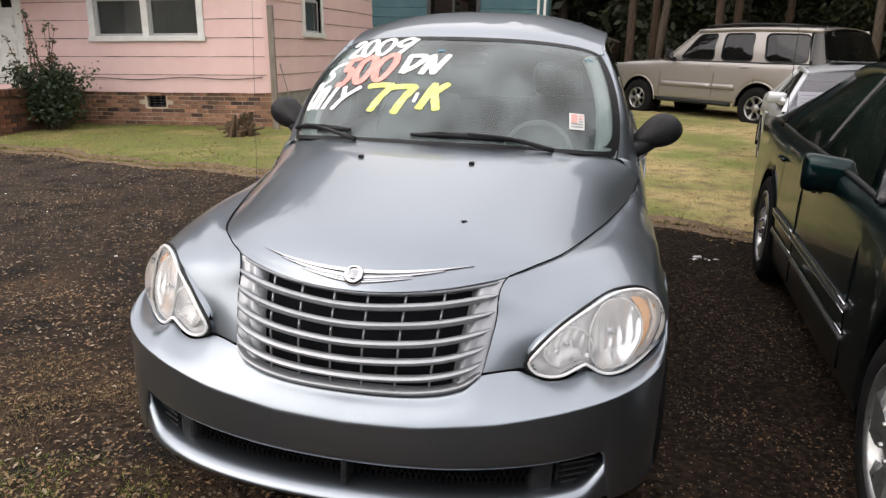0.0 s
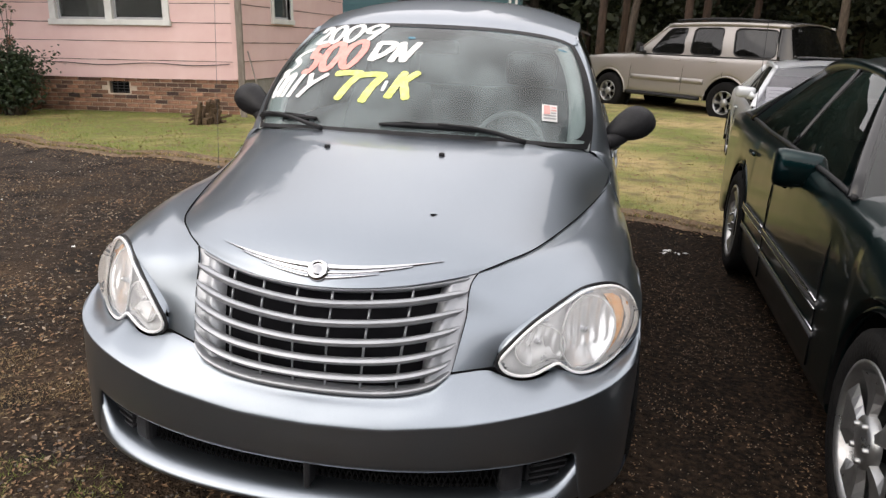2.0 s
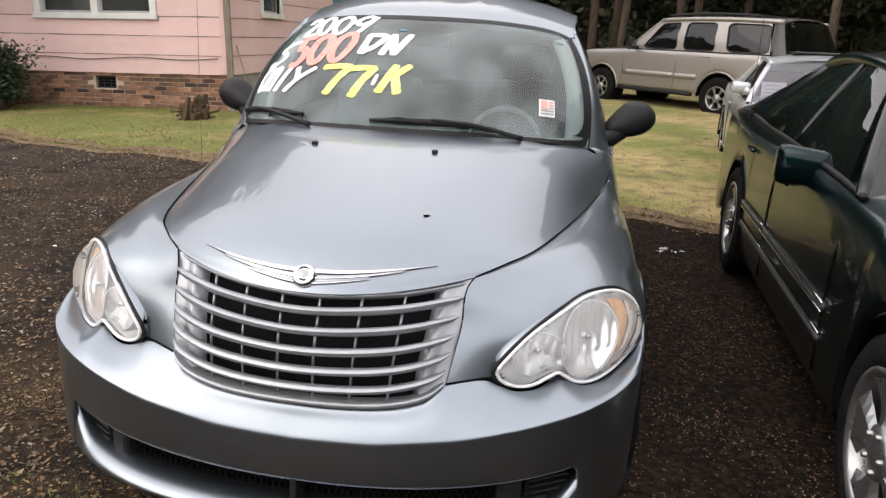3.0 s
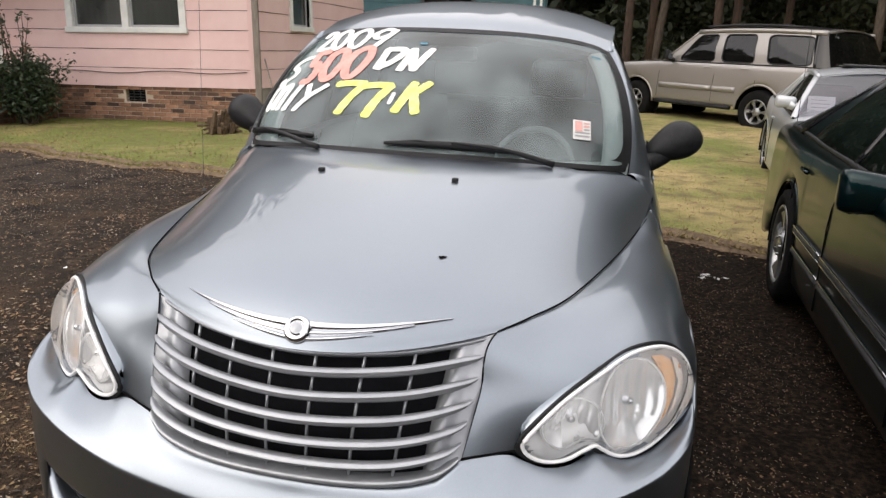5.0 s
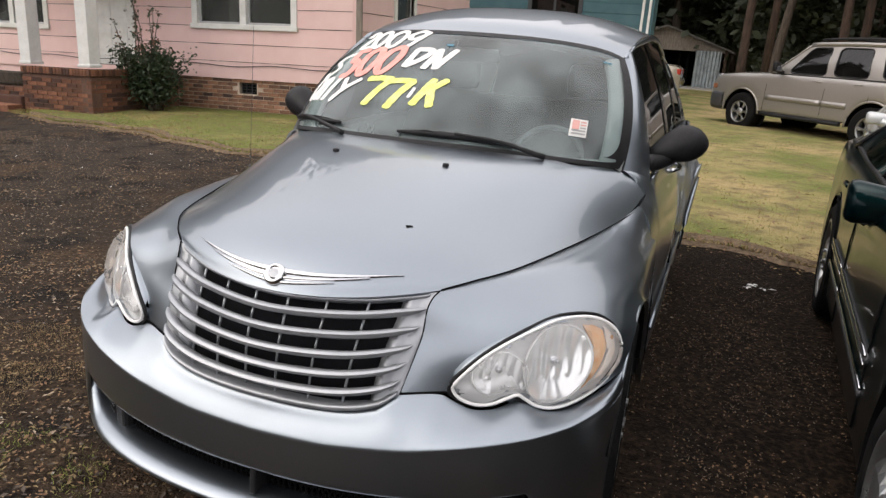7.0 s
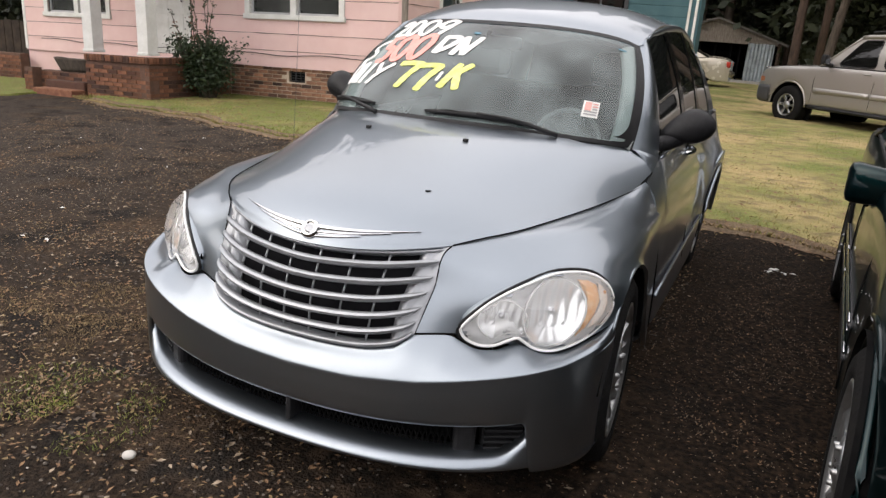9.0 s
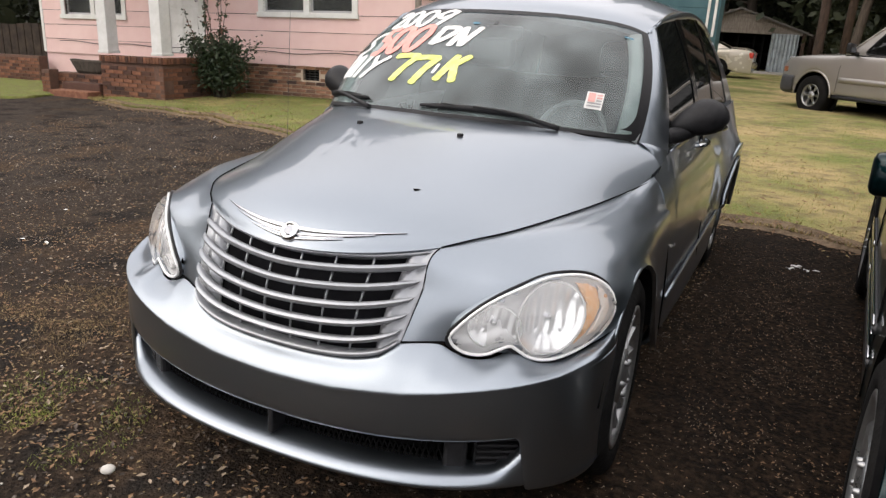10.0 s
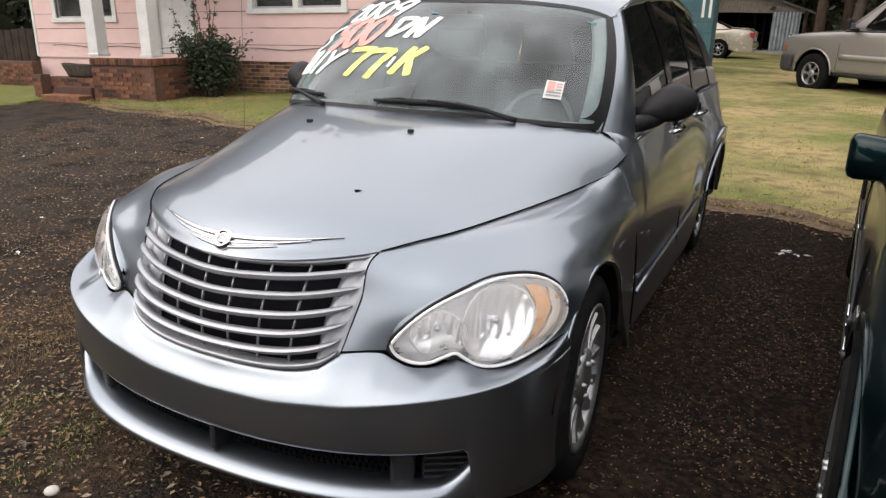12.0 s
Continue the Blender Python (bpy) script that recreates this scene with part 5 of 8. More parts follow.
# ---- what is written and stuck on the windscreen ----
STROKES = {
    "2": [[(0.08, 0.72), (0.30, 0.98), (0.75, 0.95), (0.80, 0.70), (0.35, 0.30), (0.05, 0.04), (0.95, 0.06)]],
    "0": [[(0.55, 1), (0.20, 0.80), (0.08, 0.35), (0.30, 0.02), (0.65, 0.10), (0.92, 0.60), (0.80, 0.95), (0.50, 1)]],
    "9": [[(0.92, 0.90), (0.55, 1), (0.15, 0.75), (0.30, 0.48), (0.70, 0.60), (0.95, 0.95)], [(0.95, 0.95), (0.75, 0.5), (0.42, 0)]],
    "$": [[(1, 1), (0.45, 0.92), (0.20, 0.68), (0.55, 0.50), (0.68, 0.30), (0.30, 0.06), (0, 0.10)], [(0.14, 0.16), (0.06, -0.06)]],
    "5": [[(1, 1), (0.40, 0.96), (0.28, 0.58), (0.62, 0.58), (0.74, 0.30), (0.42, 0.02), (0, 0.05)]],
    "D": [[(0.25, 0.95), (0.05, 0.02)], [(0.25, 0.95), (0.98, 0.92), (0.72, 0.42), (0.08, 0.03)]],
    "N": [[(0.08, 0), (0.26, 0.98)], [(0.26, 0.98), (0.68, 0.03)], [(0.68, 0.03), (0.98, 1)]],
    "n": [[(0.10, 0), (0.20, 0.95)], [(0.18, 0.72), (0.55, 0.98), (0.80, 0.85), (0.76, 0)]],
    "l": [[(0.42, 0), (0.56, 1)]],
    "Y": [[(0.02, 1), (0.42, 0.52)], [(1, 1), (0.46, 0.50), (0.18, 0)]],
    "7": [[(0.02, 0.95), (0.55, 0.98), (0.98, 0.95)], [(0.98, 0.95), (0.62, 0.5), (0.25, 0)]],
    "K": [[(0.36, 1), (0.02, 0)], [(1, 1), (0.28, 0.50)], [(0.48, 0.60), (0.78, 0)]],
    "'": [[(0.8, 1), (0.2, 0)]],
}
STROKES["o"] = STROKES["0"]


def brushed(text, corners, material, wide, label):
    """A word brushed on the glass, fitted into four (u, v) corners: low left, low right, high right, high left."""
    rng = random.Random(text)
    a, b, c, d = (Vector((*q, 0)) for q in corners)
    verts, faces = [], []
    for k, sign in enumerate(text):
        for line in STROKES[sign]:
            cell = []
            for x, y in line:
                q = (k + 0.04 + 0.92 * x) / len(text)
                cell.append(a.lerp(b, q).lerp(d.lerp(c, q), y))
            n = 5 * len(line) + 2
            path = [windshield_at(p.x, p.y, 0.0025) for p in spline(cell, n)]
            mid = cell[len(cell) // 2]
            up = (windshield_at(mid.x, mid.y, 0.02) - windshield_at(mid.x, mid.y, 0)).normalized()
            first = (path[0] - path[1]).normalized() * wide * 0.5
            last = (path[-1] - path[-2]).normalized() * wide * 0.5
            path = [path[0] + first] + path + [path[-1] + last]
            base = len(verts)
            for i, p in enumerate(path):
                way = path[min(i + 1, len(path) - 1)] - path[max(i - 1, 0)]
                side = way.cross(up).normalized()
                w = wide * (0.55 if i in (0, len(path) - 1) else 1.0) * (1 + 0.10 * rng.uniform(-1, 1))
                verts += [p - side * w, p - side * w * 0.96 + up * 0.0006, p + side * w * 0.96 + up * 0.0006, p + side * w]
            faces += [tuple(base + t for t in f) for f in grid_faces(len(path), 4)]
    part("sale_lettering", mesh_of("sale_lettering", verts, faces, material), grey_car, label)


brushed("2009", [(-0.62, 0.752), (-0.232, 0.772), (-0.218, 0.968), (-0.70, 0.972)], "white_marker", 0.0125, "white brushed year numbers")
brushed("$", [(-0.80, 0.455), (-0.59, 0.46), (-0.60, 0.690), (-0.76, 0.672)], "white_marker", 0.0120, "white brushed dollar sign")
brushed("500", [(-0.557, 0.445), (-0.264, 0.50), (-0.262, 0.767), (-0.612, 0.717)], "red_marker", 0.0165, "red brushed price numbers")
brushed("DN", [(-0.227, 0.563), (-0.055, 0.560), (-0.033, 0.762), (-0.240, 0.755)], "white_marker", 0.0150, "white brushed letters")
brushed("onlY", [(-0.818, 0.247), (-0.42, 0.233), (-0.385, 0.425), (-0.795, 0.437)], "white_marker", 0.0125, "white brushed word")
brushed("7", [(-0.317, 0.224), (-0.230, 0.229), (-0.226, 0.451), (-0.352, 0.444)], "yellow_marker", 0.0165, "yellow brushed mileage number")
brushed("7", [(-0.208, 0.211), (-0.128, 0.220), (-0.126, 0.446), (-0.244, 0.432)], "yellow_marker", 0.0165, "yellow brushed mileage number")
brushed("'", [(-0.121, 0.305), (-0.112, 0.305), (-0.112, 0.380), (-0.121, 0.380)], "white_marker", 0.0075, "white brushed tick")
brushed("K", [(-0.097, 0.257), (0.004, 0.253), (0.004, 0.468), (-0.086, 0.461)], "yellow_marker", 0.0165, "yellow brushed letter")


def glass_sticker(name, u0, u1, v0, v1, material, lift, label="", parent=None):
    rows = [[windshield_at(u0 + (u1 - u0) * j / 4, v0 + (v1 - v0) * i / 4, lift) for j in range(5)] for i in range(5)]
    return part(name, skin(name, rows, material, thick=0.001, flip=True), parent or grey_car, label)


stk = glass_sticker("windscreen_sticker", 0.515, 0.612, 0.165, 0.290, "paper", 0.004, "white inspection sticker with red print")
glass_sticker("sticker_print", 0.525, 0.562, 0.215, 0.280, "paper_red", 0.0055, "", stk)
for k in range(5):
    v = 0.180 + 0.021 * k
    glass_sticker("sticker_print", 0.570 if k > 1 else 0.525, 0.603, v, v + 0.010, "ink" if k < 3 else "paper_red", 0.0055, "", stk)
for u0, u1, v0, v1 in ((0.690, 0.775, 0.835, 0.850), (-0.10, -0.068, 0.805, 0.825)):
    glass_sticker("blue_decal", u0, u1, v0, v1, "tint_blue", 0.003, "small blue decal at the top of the glass")
ant = [Vector((-0.748 - 0.02 * t, 1.235 + 0.06 * t, 0.845 + 0.78 * t)) for t in [k / 10 for k in range(11)]]
mast = part("antenna", tube("antenna", ant, [0.0010 - 0.0004 * k / 10 for k in range(11)], "grey_plastic", 6), grey_car, "thin radio antenna mast")
part("antenna_foot", lathe("antenna_foot", [(0.0, 0.010), (0.004, 0.008), (0.007, 0.0)], "grey_plastic", "z", 16), mast).location = (-0.748, 1.235, 0.832)


# ---- the other parked cars ----
def spline2(pts, n):
    return [(p.x, p.z) for p in spline([(a, 0, b) for a, b in pts], n)]


def rounded(quad, r, n=5):
    """The outline of a quad with corners rounded by the share r of its sides."""
    out = []
    for i in range(4):
        p, q, o = (Vector((*quad[(i + k) % 4], 0)) for k in (-1, 0, 1))
        a, b = q.lerp(p, r), q.lerp(o, r)
        out += [a.lerp(q, k / n).lerp(q.lerp(b, k / n), k / n) for k in range(n + 1)]
    return [(p.x, p.y) for p in out]


def framed_side(car, s, sx, at, yc, yd, yw, yr):
    """A painted cab side with window openings, each with its glass and rubber seal."""
    foot, head = 0.05, 0.885
    lines = []
    for b0, t0, b1, t1 in s["frames"]:
        lo = [(y - yc) / (yd - yc) for y in (b0, b1)]
        hi = [(y - yw) / (yr - yw) for y in (t0, t1)]
        lines.append(rounded([(lo[0], foot), (lo[1], foot), (hi[1], head), (hi[0], head)], 0.17))
    end = (s["quarter"][0] - yc) / (yd - yc)
    nu, nv = 200, 26
    bm = bmesh.new()
    grid = [[(end * i / nu, j / nv) for j in range(nv + 1)] for i in range(nu + 1)]
    vs = [[bm.verts.new(at(a, t)) for a, t in row] for row in grid]
    for i in range(nu):
        for j in range(nv):
            a, t = end * (i + 0.5) / nu, (j + 0.5) / nv
            if not any(inside(line, a, t) for line in lines):
                bm.faces.new((vs[i][j], vs[i + 1][j], vs[i + 1][j + 1], vs[i][j + 1]))
    for v in [v for v in bm.verts if not v.link_faces]:
        bm.verts.remove(v)
    cab = part("cab_side", bm_mesh("cab_side", bm, s["paint"], True), car)
    for line in lines:
        pane_ = part("side_window", patch_on(at, line, "side_window", s.get("glass", "side_glass"), lift=-0.012, rings=4), cab, "dark tinted side window")
        part("window_seal", tube("window_seal", [at(a, t, 0.0) for a, t in line], 0.012, "black_plastic", 6, closed=True), pane_)


def car_shell(car, s):
    """Body, glass, wheels and trim of a parked car. Local axes: y back from the nose, x across, z up."""
    L, W, wb, fo, rw = s["length"], s["width"], s["base"], s["nose"], s["wheel"]
    paint, h = s["paint"], s["width"] / 2
    ak = s.get("arch_k", 1.16)
    hubs = (fo, fo + wb)
    top = spline([(0, y, z) for y, z in s["top"]], 90)
    def top_z(y):
        for a, b in zip(top, top[1:]):
            if b.y >= y:
                t = (y - a.y) / max(1e-6, b.y - a.y)
                return a.z + (b.z - a.z) * min(max(t, 0), 1)
        return top[-1].z
    def half(y):
        f = max(0.0, 1 - y / s.get("front_round", 0.7)) ** 2.2
        r = max(0.0, 1 - (L - y) / s.get("rear_round", 0.7)) ** 2.2
        return h * (1 - s.get("taper", 0.16) * (f + r))
    ys = sorted(set([0.0, 0.03, 0.1, 0.25, 0.45, L - 0.45, L - 0.25, L - 0.1, L - 0.03, L] + [q + rw * ak * math.sin(math.pi / 2 * k / 9) for q in hubs for k in range(-9, 10)] + [hubs[0] + rw * 1.3 + (wb - rw * 2.6) * k / 8 for k in range(9)]))
    ys = [y for y in ys if 0 <= y <= L]
    rows = []
    for y in ys:
        low = s["sill"]
        for q in hubs:
            if abs(y - q) < rw * ak:
                low = max(low, rw + math.sqrt((rw * ak) ** 2 - (y - q) ** 2))
        zt = top_z(y)
        w = half(y)
        crown = s.get("crown", 0.05)
        sh = s.get("shoulder", 0.10)
        low = min(low, zt - 0.10)
        mid = (low + zt) / 2
        side = [(w * 0.965, low), (w * 0.995, low + 0.04), (w, low + (zt - sh - low) * 0.4), (w * 0.995, low + (zt - sh - low) * 0.75), (w * 0.975, zt - sh * 0.7), (w * 0.92, zt - sh * 0.22), (w * 0.80, zt), (w * 0.45, zt + crown * 0.75), (0, zt + crown)]
        rib = [Vector((-a, y, b)) for a, b in side] + [Vector((a, y, b)) for a, b in side[-2::-1]]
        rows.append(spline(rib, 41))
    body = part("body", skin("body", rows, paint, thick=0.02), car)
    for rr, nm in ((rows[0], "nose_panel"), (rows[-1], "tail_panel")):
        part(nm, mesh_of(nm, rr, [tuple(range(len(rr)))], paint), car)
    # underside and wheel wells
    part("underbody", box("underbody", (-h * 0.86, 0.2, s["sill"] + 0.03), (h * 0.86, L - 0.2, s["sill"] + 0.12), "dark", 0.01), car)
    for q in hubs:
        for sx in (-1, 1):
            o = part("wheel_liner", half_liner(lathe("wheel_liner", [(rw * (ak - 0.03), -0.14), (rw * (ak - 0.03), 0.10), ], "dark", "x", 36), -0.08), car)
            o.location = (sx * (h - 0.13), q, rw)
            inner = part("wheel_well", lathe("wheel_well", [(0, 0), (rw * (ak - 0.03), 0)], "dark", "x", 28), car)
            inner.location = (sx * (h - 0.26), q, rw)
            arch = [Vector((sx * (half(q) * 0.985), q + rw * (ak - 0.005) * math.cos(a), rw + rw * (ak - 0.005) * math.sin(a))) for a in [math.pi * k / 22 for k in range(23)]]
            part("arch_lip", tube("arch_lip", arch, s.get("arch", 0.012), s.get("arch_mat", paint), 8), car)
            wheel("wheel", car, car.matrix_world @ pose(sx * (h - s.get("wheel_in", 0.115)), q, rw), rw, s.get("tyre", 0.20), s["rim"], s.get("spokes", 6), side=sx, spoke_w=s.get("spoke_w", 0.5), hub_holes=s.get("nuts", 5))
    # greenhouse
    yc, yw, yr, yd = s["cowl"], s["ws_top"], s["rear_top"], s["deck"]
    zr, rh = s["roof"], s["roof_half"]
    def belt(y):
        return Vector((half(y) * 0.93, y, top_z(y) - s.get("shoulder", 0.1) * 0.2))
    def cant(y):
        t = (y - yw) / (yr - yw)
        return Vector((rh * (1 - 0.05 * (2 * t - 1) ** 2), y, zr - 0.07 - 0.05 * (2 * t - 1) ** 2 * s.get("roof_bow", 1)))
    roof = []
    for k in range(9):
        y = yw + (yr - yw) * k / 8
        c = cant(y)
        t = k / 8
        pull = -0.07 * max(0, 1 - t * 5) + 0.05 * max(0, t * 5 - 4)
        roof.append([Vector((c.x * u, y + pull * (1 - abs(u) ** 2), c.z + 0.075 * (1 - abs(u) ** 2.4))) for u in [q / 6 for q in range(-6, 7)]])
    part("roof", skin("roof", loft(roof, 25, 25), paint, thick=0.02), car)
    def pane(name, quad, material, bow, lab=""):
        a, b, c, d = (Vector(q) for q in quad)
        rows = []
        nrm = (b - a).cross(d - a).normalized()
        for i in range(9):
            t = i / 8
            rows.append([a.lerp(b, q / 12).lerp(d.lerp(c, q / 12), t) + nrm * bow * (1 - (q / 6 - 1) ** 2) + nrm * 0.01 * math.sin(math.pi * t) for q in range(13)])
        return part(name, skin(name, rows, material), car, lab)
    glass = s.get("glass", "side_glass")
    def flip(p):
        return Vector((-p.x, p.y, p.z))
    b0, c0 = belt(yc), cant(yw)
    pane("windscreen", (flip(b0), b0, c0, flip(c0)), s.get("ws_glass", glass), 0.07)
    b1, c1 = belt(yd), cant(yr)
    pane("rear_window", (b1, flip(b1), flip(c1), c1), glass, 0.05)
    for sx in (-1, 1):
        sd = (lambda p: p) if sx > 0 else flip
        cuts = s["windows"]
        for (y0, h0, y1, h1) in cuts:
            q = (sd(belt(y0)), sd(belt(y1)), sd(cant(h1)), sd(cant(h0)))
            pane("side_window", q if sx > 0 else (q[1], q[0], q[3], q[2]), glass, 0.012)
        if s.get("frames"):
            framed_side(car, s, sx, lambda a, t, lift=0.0: sd(belt(yc + (yd - yc) * a)).lerp(sd(cant(yw + (yr - yw) * a)), t) + Vector((sx * (lift + 0.022 * math.sin(math.pi * min(1, t))), 0, 0)), yc, yd, yw, yr)
        for (y0, h0, rad) in s["pillars"]:
            path = [sd(belt(y0)).lerp(sd(cant(h0)), k / 6) + Vector((sx * 0.008 * math.sin(math.pi * k / 6), 0, 0)) for k in range(7)]
            part("pillar", tube("pillar", path, rad, "black_gloss" if s.get("dark_rear") and y0 > 4.5 else s.get("pillar_mat", paint), 8, flat=0.5), car)
        path = [sd(belt(yc + (yd - yc) * k / 24)) + Vector((sx * 0.004, 0, 0.004)) for k in range(25)]
        part("belt_strip", tube("belt_strip", path, 0.012, s.get("belt_mat", "black_plastic"), 6), car)
        path = [sd(cant(yw + (yr - yw) * k / 16)) for k in range(17)]
        part("roof_rail", tube("roof_rail", path, s.get("rail", 0.028), paint, 8), car)
        # quarter filler panels behind the last window
        if s.get("quarter"):
            y0, h0, y1, h1 = s["quarter"]
            q = (sd(belt(y0)), sd(belt(y1)), sd(cant(h1)), sd(cant(h0)))
            pane("quarter_panel", q if sx > 0 else (q[1], q[0], q[3], q[2]), "black_gloss" if s.get("dark_rear") else paint, 0.014)
        # mouldings
        for z, rad, mt, off in s.get("strips", ()):
            for y0, y1 in s["strip_runs"]:
                path = [Vector((sx * (half(y0 + (y1 - y0) * k / 10) + off), y0 + (y1 - y0) * k / 10, z)) for k in range(11)]
                part("side_moulding", tube("side_moulding", path, rad, mt, 8, flat=1.5), car)
        for y0 in s.get("gaps", ()):
            path = [Vector((sx * (half(y0) * (1.0 - 0.045 * max(0, t - 0.6) ** 2 * 6) + 0.001), y0 + 0.02 * t, s["sill"] + 0.06 + (top_z(y0) - s["sill"] - 0.14) * t)) for t in [k / 8 for k in range(9)]]
            part("door_gap", tube("door_gap", path, 0.0035, "dark", 5), car)
        for y0 in s.get("handles", ()):
            z = top_z(y0) - s.get("handle_drop", 0.16)
            hb = [Vector((sx * (half(y0) + 0.001 + s.get("handle_out", 0.022) * math.sin(math.pi * k / 6)), y0 + 0.16 * k / 6, z)) for k in range(7)]
            part("door_handle", tube("door_handle", hb, 0.011, s.get("handle_mat", paint), 8), car)
        my = s["mirror_y"]
        mz = top_z(my) + s.get("mirror_up", 0.02)
        x0 = half(my)
        bm = bmesh.new()
        x0 += s.get("mirror_off", 0.0)
        box_bm(bm, (x0 + 0.035, my - 0.05, mz), (x0 + 0.035 + s.get("mirror_w", 0.19), my + 0.05, mz + s.get("mirror_h", 0.125)), 0.032)
        for v in bm.verts:
            t = (v.co.x - x0) / 0.2
            v.co.y += 0.045 * t
            v.co.z += (v.co.z - mz - 0.06) * (-0.18 * (1 - t))
        v0, f0 = tube_verts([(x0 - 0.06, my + 0.02, mz - 0.01), (x0 + 0.02, my + 0.01, mz + 0.01), (x0 + 0.10, my, mz + 0.04)], [0.045, 0.04, 0.05], 10)
        base = [bm.verts.new(q) for q in v0]
        for q in f0:
            bm.faces.new([base[i] for i in q])
        if sx < 0:
            bmesh.ops.scale(bm, vec=(-1, 1, 1), verts=bm.verts)
        mir = part("door_mirror", bm_mesh("door_mirror", bm, s.get("mirror_mat", paint), True), car)
        mg = part("mirror_glass", box("mirror_glass", (-0.075, 0, -0.045), (0.075, 0.006, 0.045), "chrome", 0.002), mir)
        mg.location = (sx * (x0 + 0.135), my + 0.085, mz + 0.062)
    # seats seen through the glass
    for sx in (-1, 1):
        part("seat", box("seat", (sx * 0.36 - 0.24, yc + 1.15, 0.45), (sx * 0.36 + 0.24, yc + 1.35, top_z(yc + 1) + 0.22), "interior_dark", 0.06), car)
    part("dashboard", box("dashboard", (-h * 0.82, yc + 0.1, 0.6), (h * 0.82, yc + 0.45, top_z(yc) - 0.01), "interior_dark", 0.04), car)
    # bumpers and lamps
    for y, nm, sg in ((0.0, "front_bumper", -1), (L, "rear_bumper", 1)):
        if s.get("deep_bumper"):
            # a deep bumper wrapping back to the wheel arch
            run = spline([(-h * 1.0, 0.42, 0), (-h * 0.995, 0.22, 0), (-h * 0.93, 0.04, 0), (-h * 0.70, -0.07, 0), (0, -0.12, 0), (h * 0.70, -0.07, 0), (h * 0.93, 0.04, 0), (h * 0.995, 0.22, 0), (h * 1.0, 0.42, 0)], 49)
            rows = []
            for k, p in enumerate(run):
                d = run[min(k + 1, 48)] - run[max(k - 1, 0)]
                o = Vector((d.y, -d.x, 0)).normalized()
                rows.append([Vector((p.x + o.x * e, (p.y + o.y * e) if sg < 0 else L - p.y - o.y * e, z)) for e, z in spline2([(-0.06, 0.38), (0.0, 0.41), (0.03, 0.47), (0.035, 0.56), (0.03, 0.66), (0.015, 0.72), (-0.06, 0.75)], 15)])
            part(nm, skin(nm, rows, s.get("bumper_mat", paint), flip=sg > 0), car, "dark grey wrap-round bumper")
            continue
        path = [Vector((half(y) * math.sin(a) * 1.02, y + sg * (0.07 * math.cos(a) - 0.02) - sg * 0.28 * (1 - math.cos(a)), s["bumper_z"])) for a in [math.pi / 2 * k / 10 for k in range(-10, 11)]]
        part(nm, tube(nm, path, s.get("bumper_r", 0.085), s.get("bumper_mat", paint), 10, flat=1.35), car)
    for sx in (-1, 1):
        z0 = top_z(0.05) - 0.11
        hl = part("headlight", box("headlight", (sx * h * 0.62 - 0.19, -0.02, z0), (sx * h * 0.62 + 0.19, 0.12, z0 + s.get("lamp_h", 0.13)), "lamp_glass", 0.03), car, "clear headlight")
        part("headlight_reflector", box("headlight_reflector", (sx * h * 0.62 - 0.17, 0.0, z0 + 0.015), (sx * h * 0.62 + 0.17, 0.10, z0 + s.get("lamp_h", 0.13) - 0.015), "chrome", 0.02), hl)
        z1 = s.get("tail_z", top_z(L - 0.1) - 0.2)
        part("tail_light", box("tail_light", (sx * half(L) * 0.86 - s.get("tail_w", 0.14), L - 0.16, z1), (sx * half(L) * 0.86 + s.get("tail_w", 0.14), L + 0.015, z1 + s.get("tail_h", 0.16)), "red_lens", 0.03), car, "red tail light")
    part("front_grille", box("front_grille", (-h * 0.36, -0.03, top_z(0.05) - 0.11), (h * 0.36, 0.05, top_z(0.05) - 0.005), s.get("grille_mat", "black_plastic"), 0.012), car)
    return body, half, top_z, belt, cant


def make_green_sedan():
    car = empty("sedan_car", pose(1.48, 0.60, 0, 0, 0, -3.5) @ pose(0.92, -0.96, 0))
    tagged(car, "dark green four-door sedan with grey and chrome side moulding", "car")
    s = dict(length=5.10, width=1.84, base=2.80, nose=0.96, wheel=0.325, rim=0.225, spokes=5, spoke_w=1.5, paint="green_paint", sill=0.20,
             top=[(0, 0.64), (0.12, 0.72), (0.6, 0.80), (1.4, 0.89), (2.2, 0.935), (3.4, 0.965), (4.2, 0.99), (4.9, 0.96), (5.10, 0.90)],
             cowl=1.66, ws_top=2.42, rear_top=3.55, deck=4.25, roof=1.40, roof_half=0.60, shoulder=0.12, crown=0.05,
             windows=[(1.86, 2.48, 2.74, 2.76), (2.82, 2.84, 3.70, 3.48)], pillars=[(1.68, 2.42, 0.026), (2.78, 2.80, 0.022), (3.92, 3.55, 0.04)], quarter=(3.70, 3.48, 4.22, 3.58),
             strips=((0.500, 0.012, "grey_plastic", 0.004), (0.516, 0.0045, "chrome", 0.012), (0.484, 0.0035, "chrome", 0.012), (0.405, 0.0045, "chrome", 0.006), (0.385, 0.010, "grey_plastic", 0.002)), strip_runs=((1.62, 2.74), (2.77, 3.40)),
             gaps=(1.64, 2.76, 3.64), handles=(2.46, 3.36), mirror_y=2.24, mirror_w=0.20, mirror_h=0.165, mirror_up=-0.125, bumper_z=0.47, wheel_in=0.085, front_round=1.1, taper=0.20, mirror_off=-0.135, pillar_mat="black_gloss", belt_mat="black_plastic", glass="green_glass", ws_glass="green_glass", tail_z=0.72, handle_mat="green_paint", handle_out=0.008)
    car_shell(car, s)
    return car


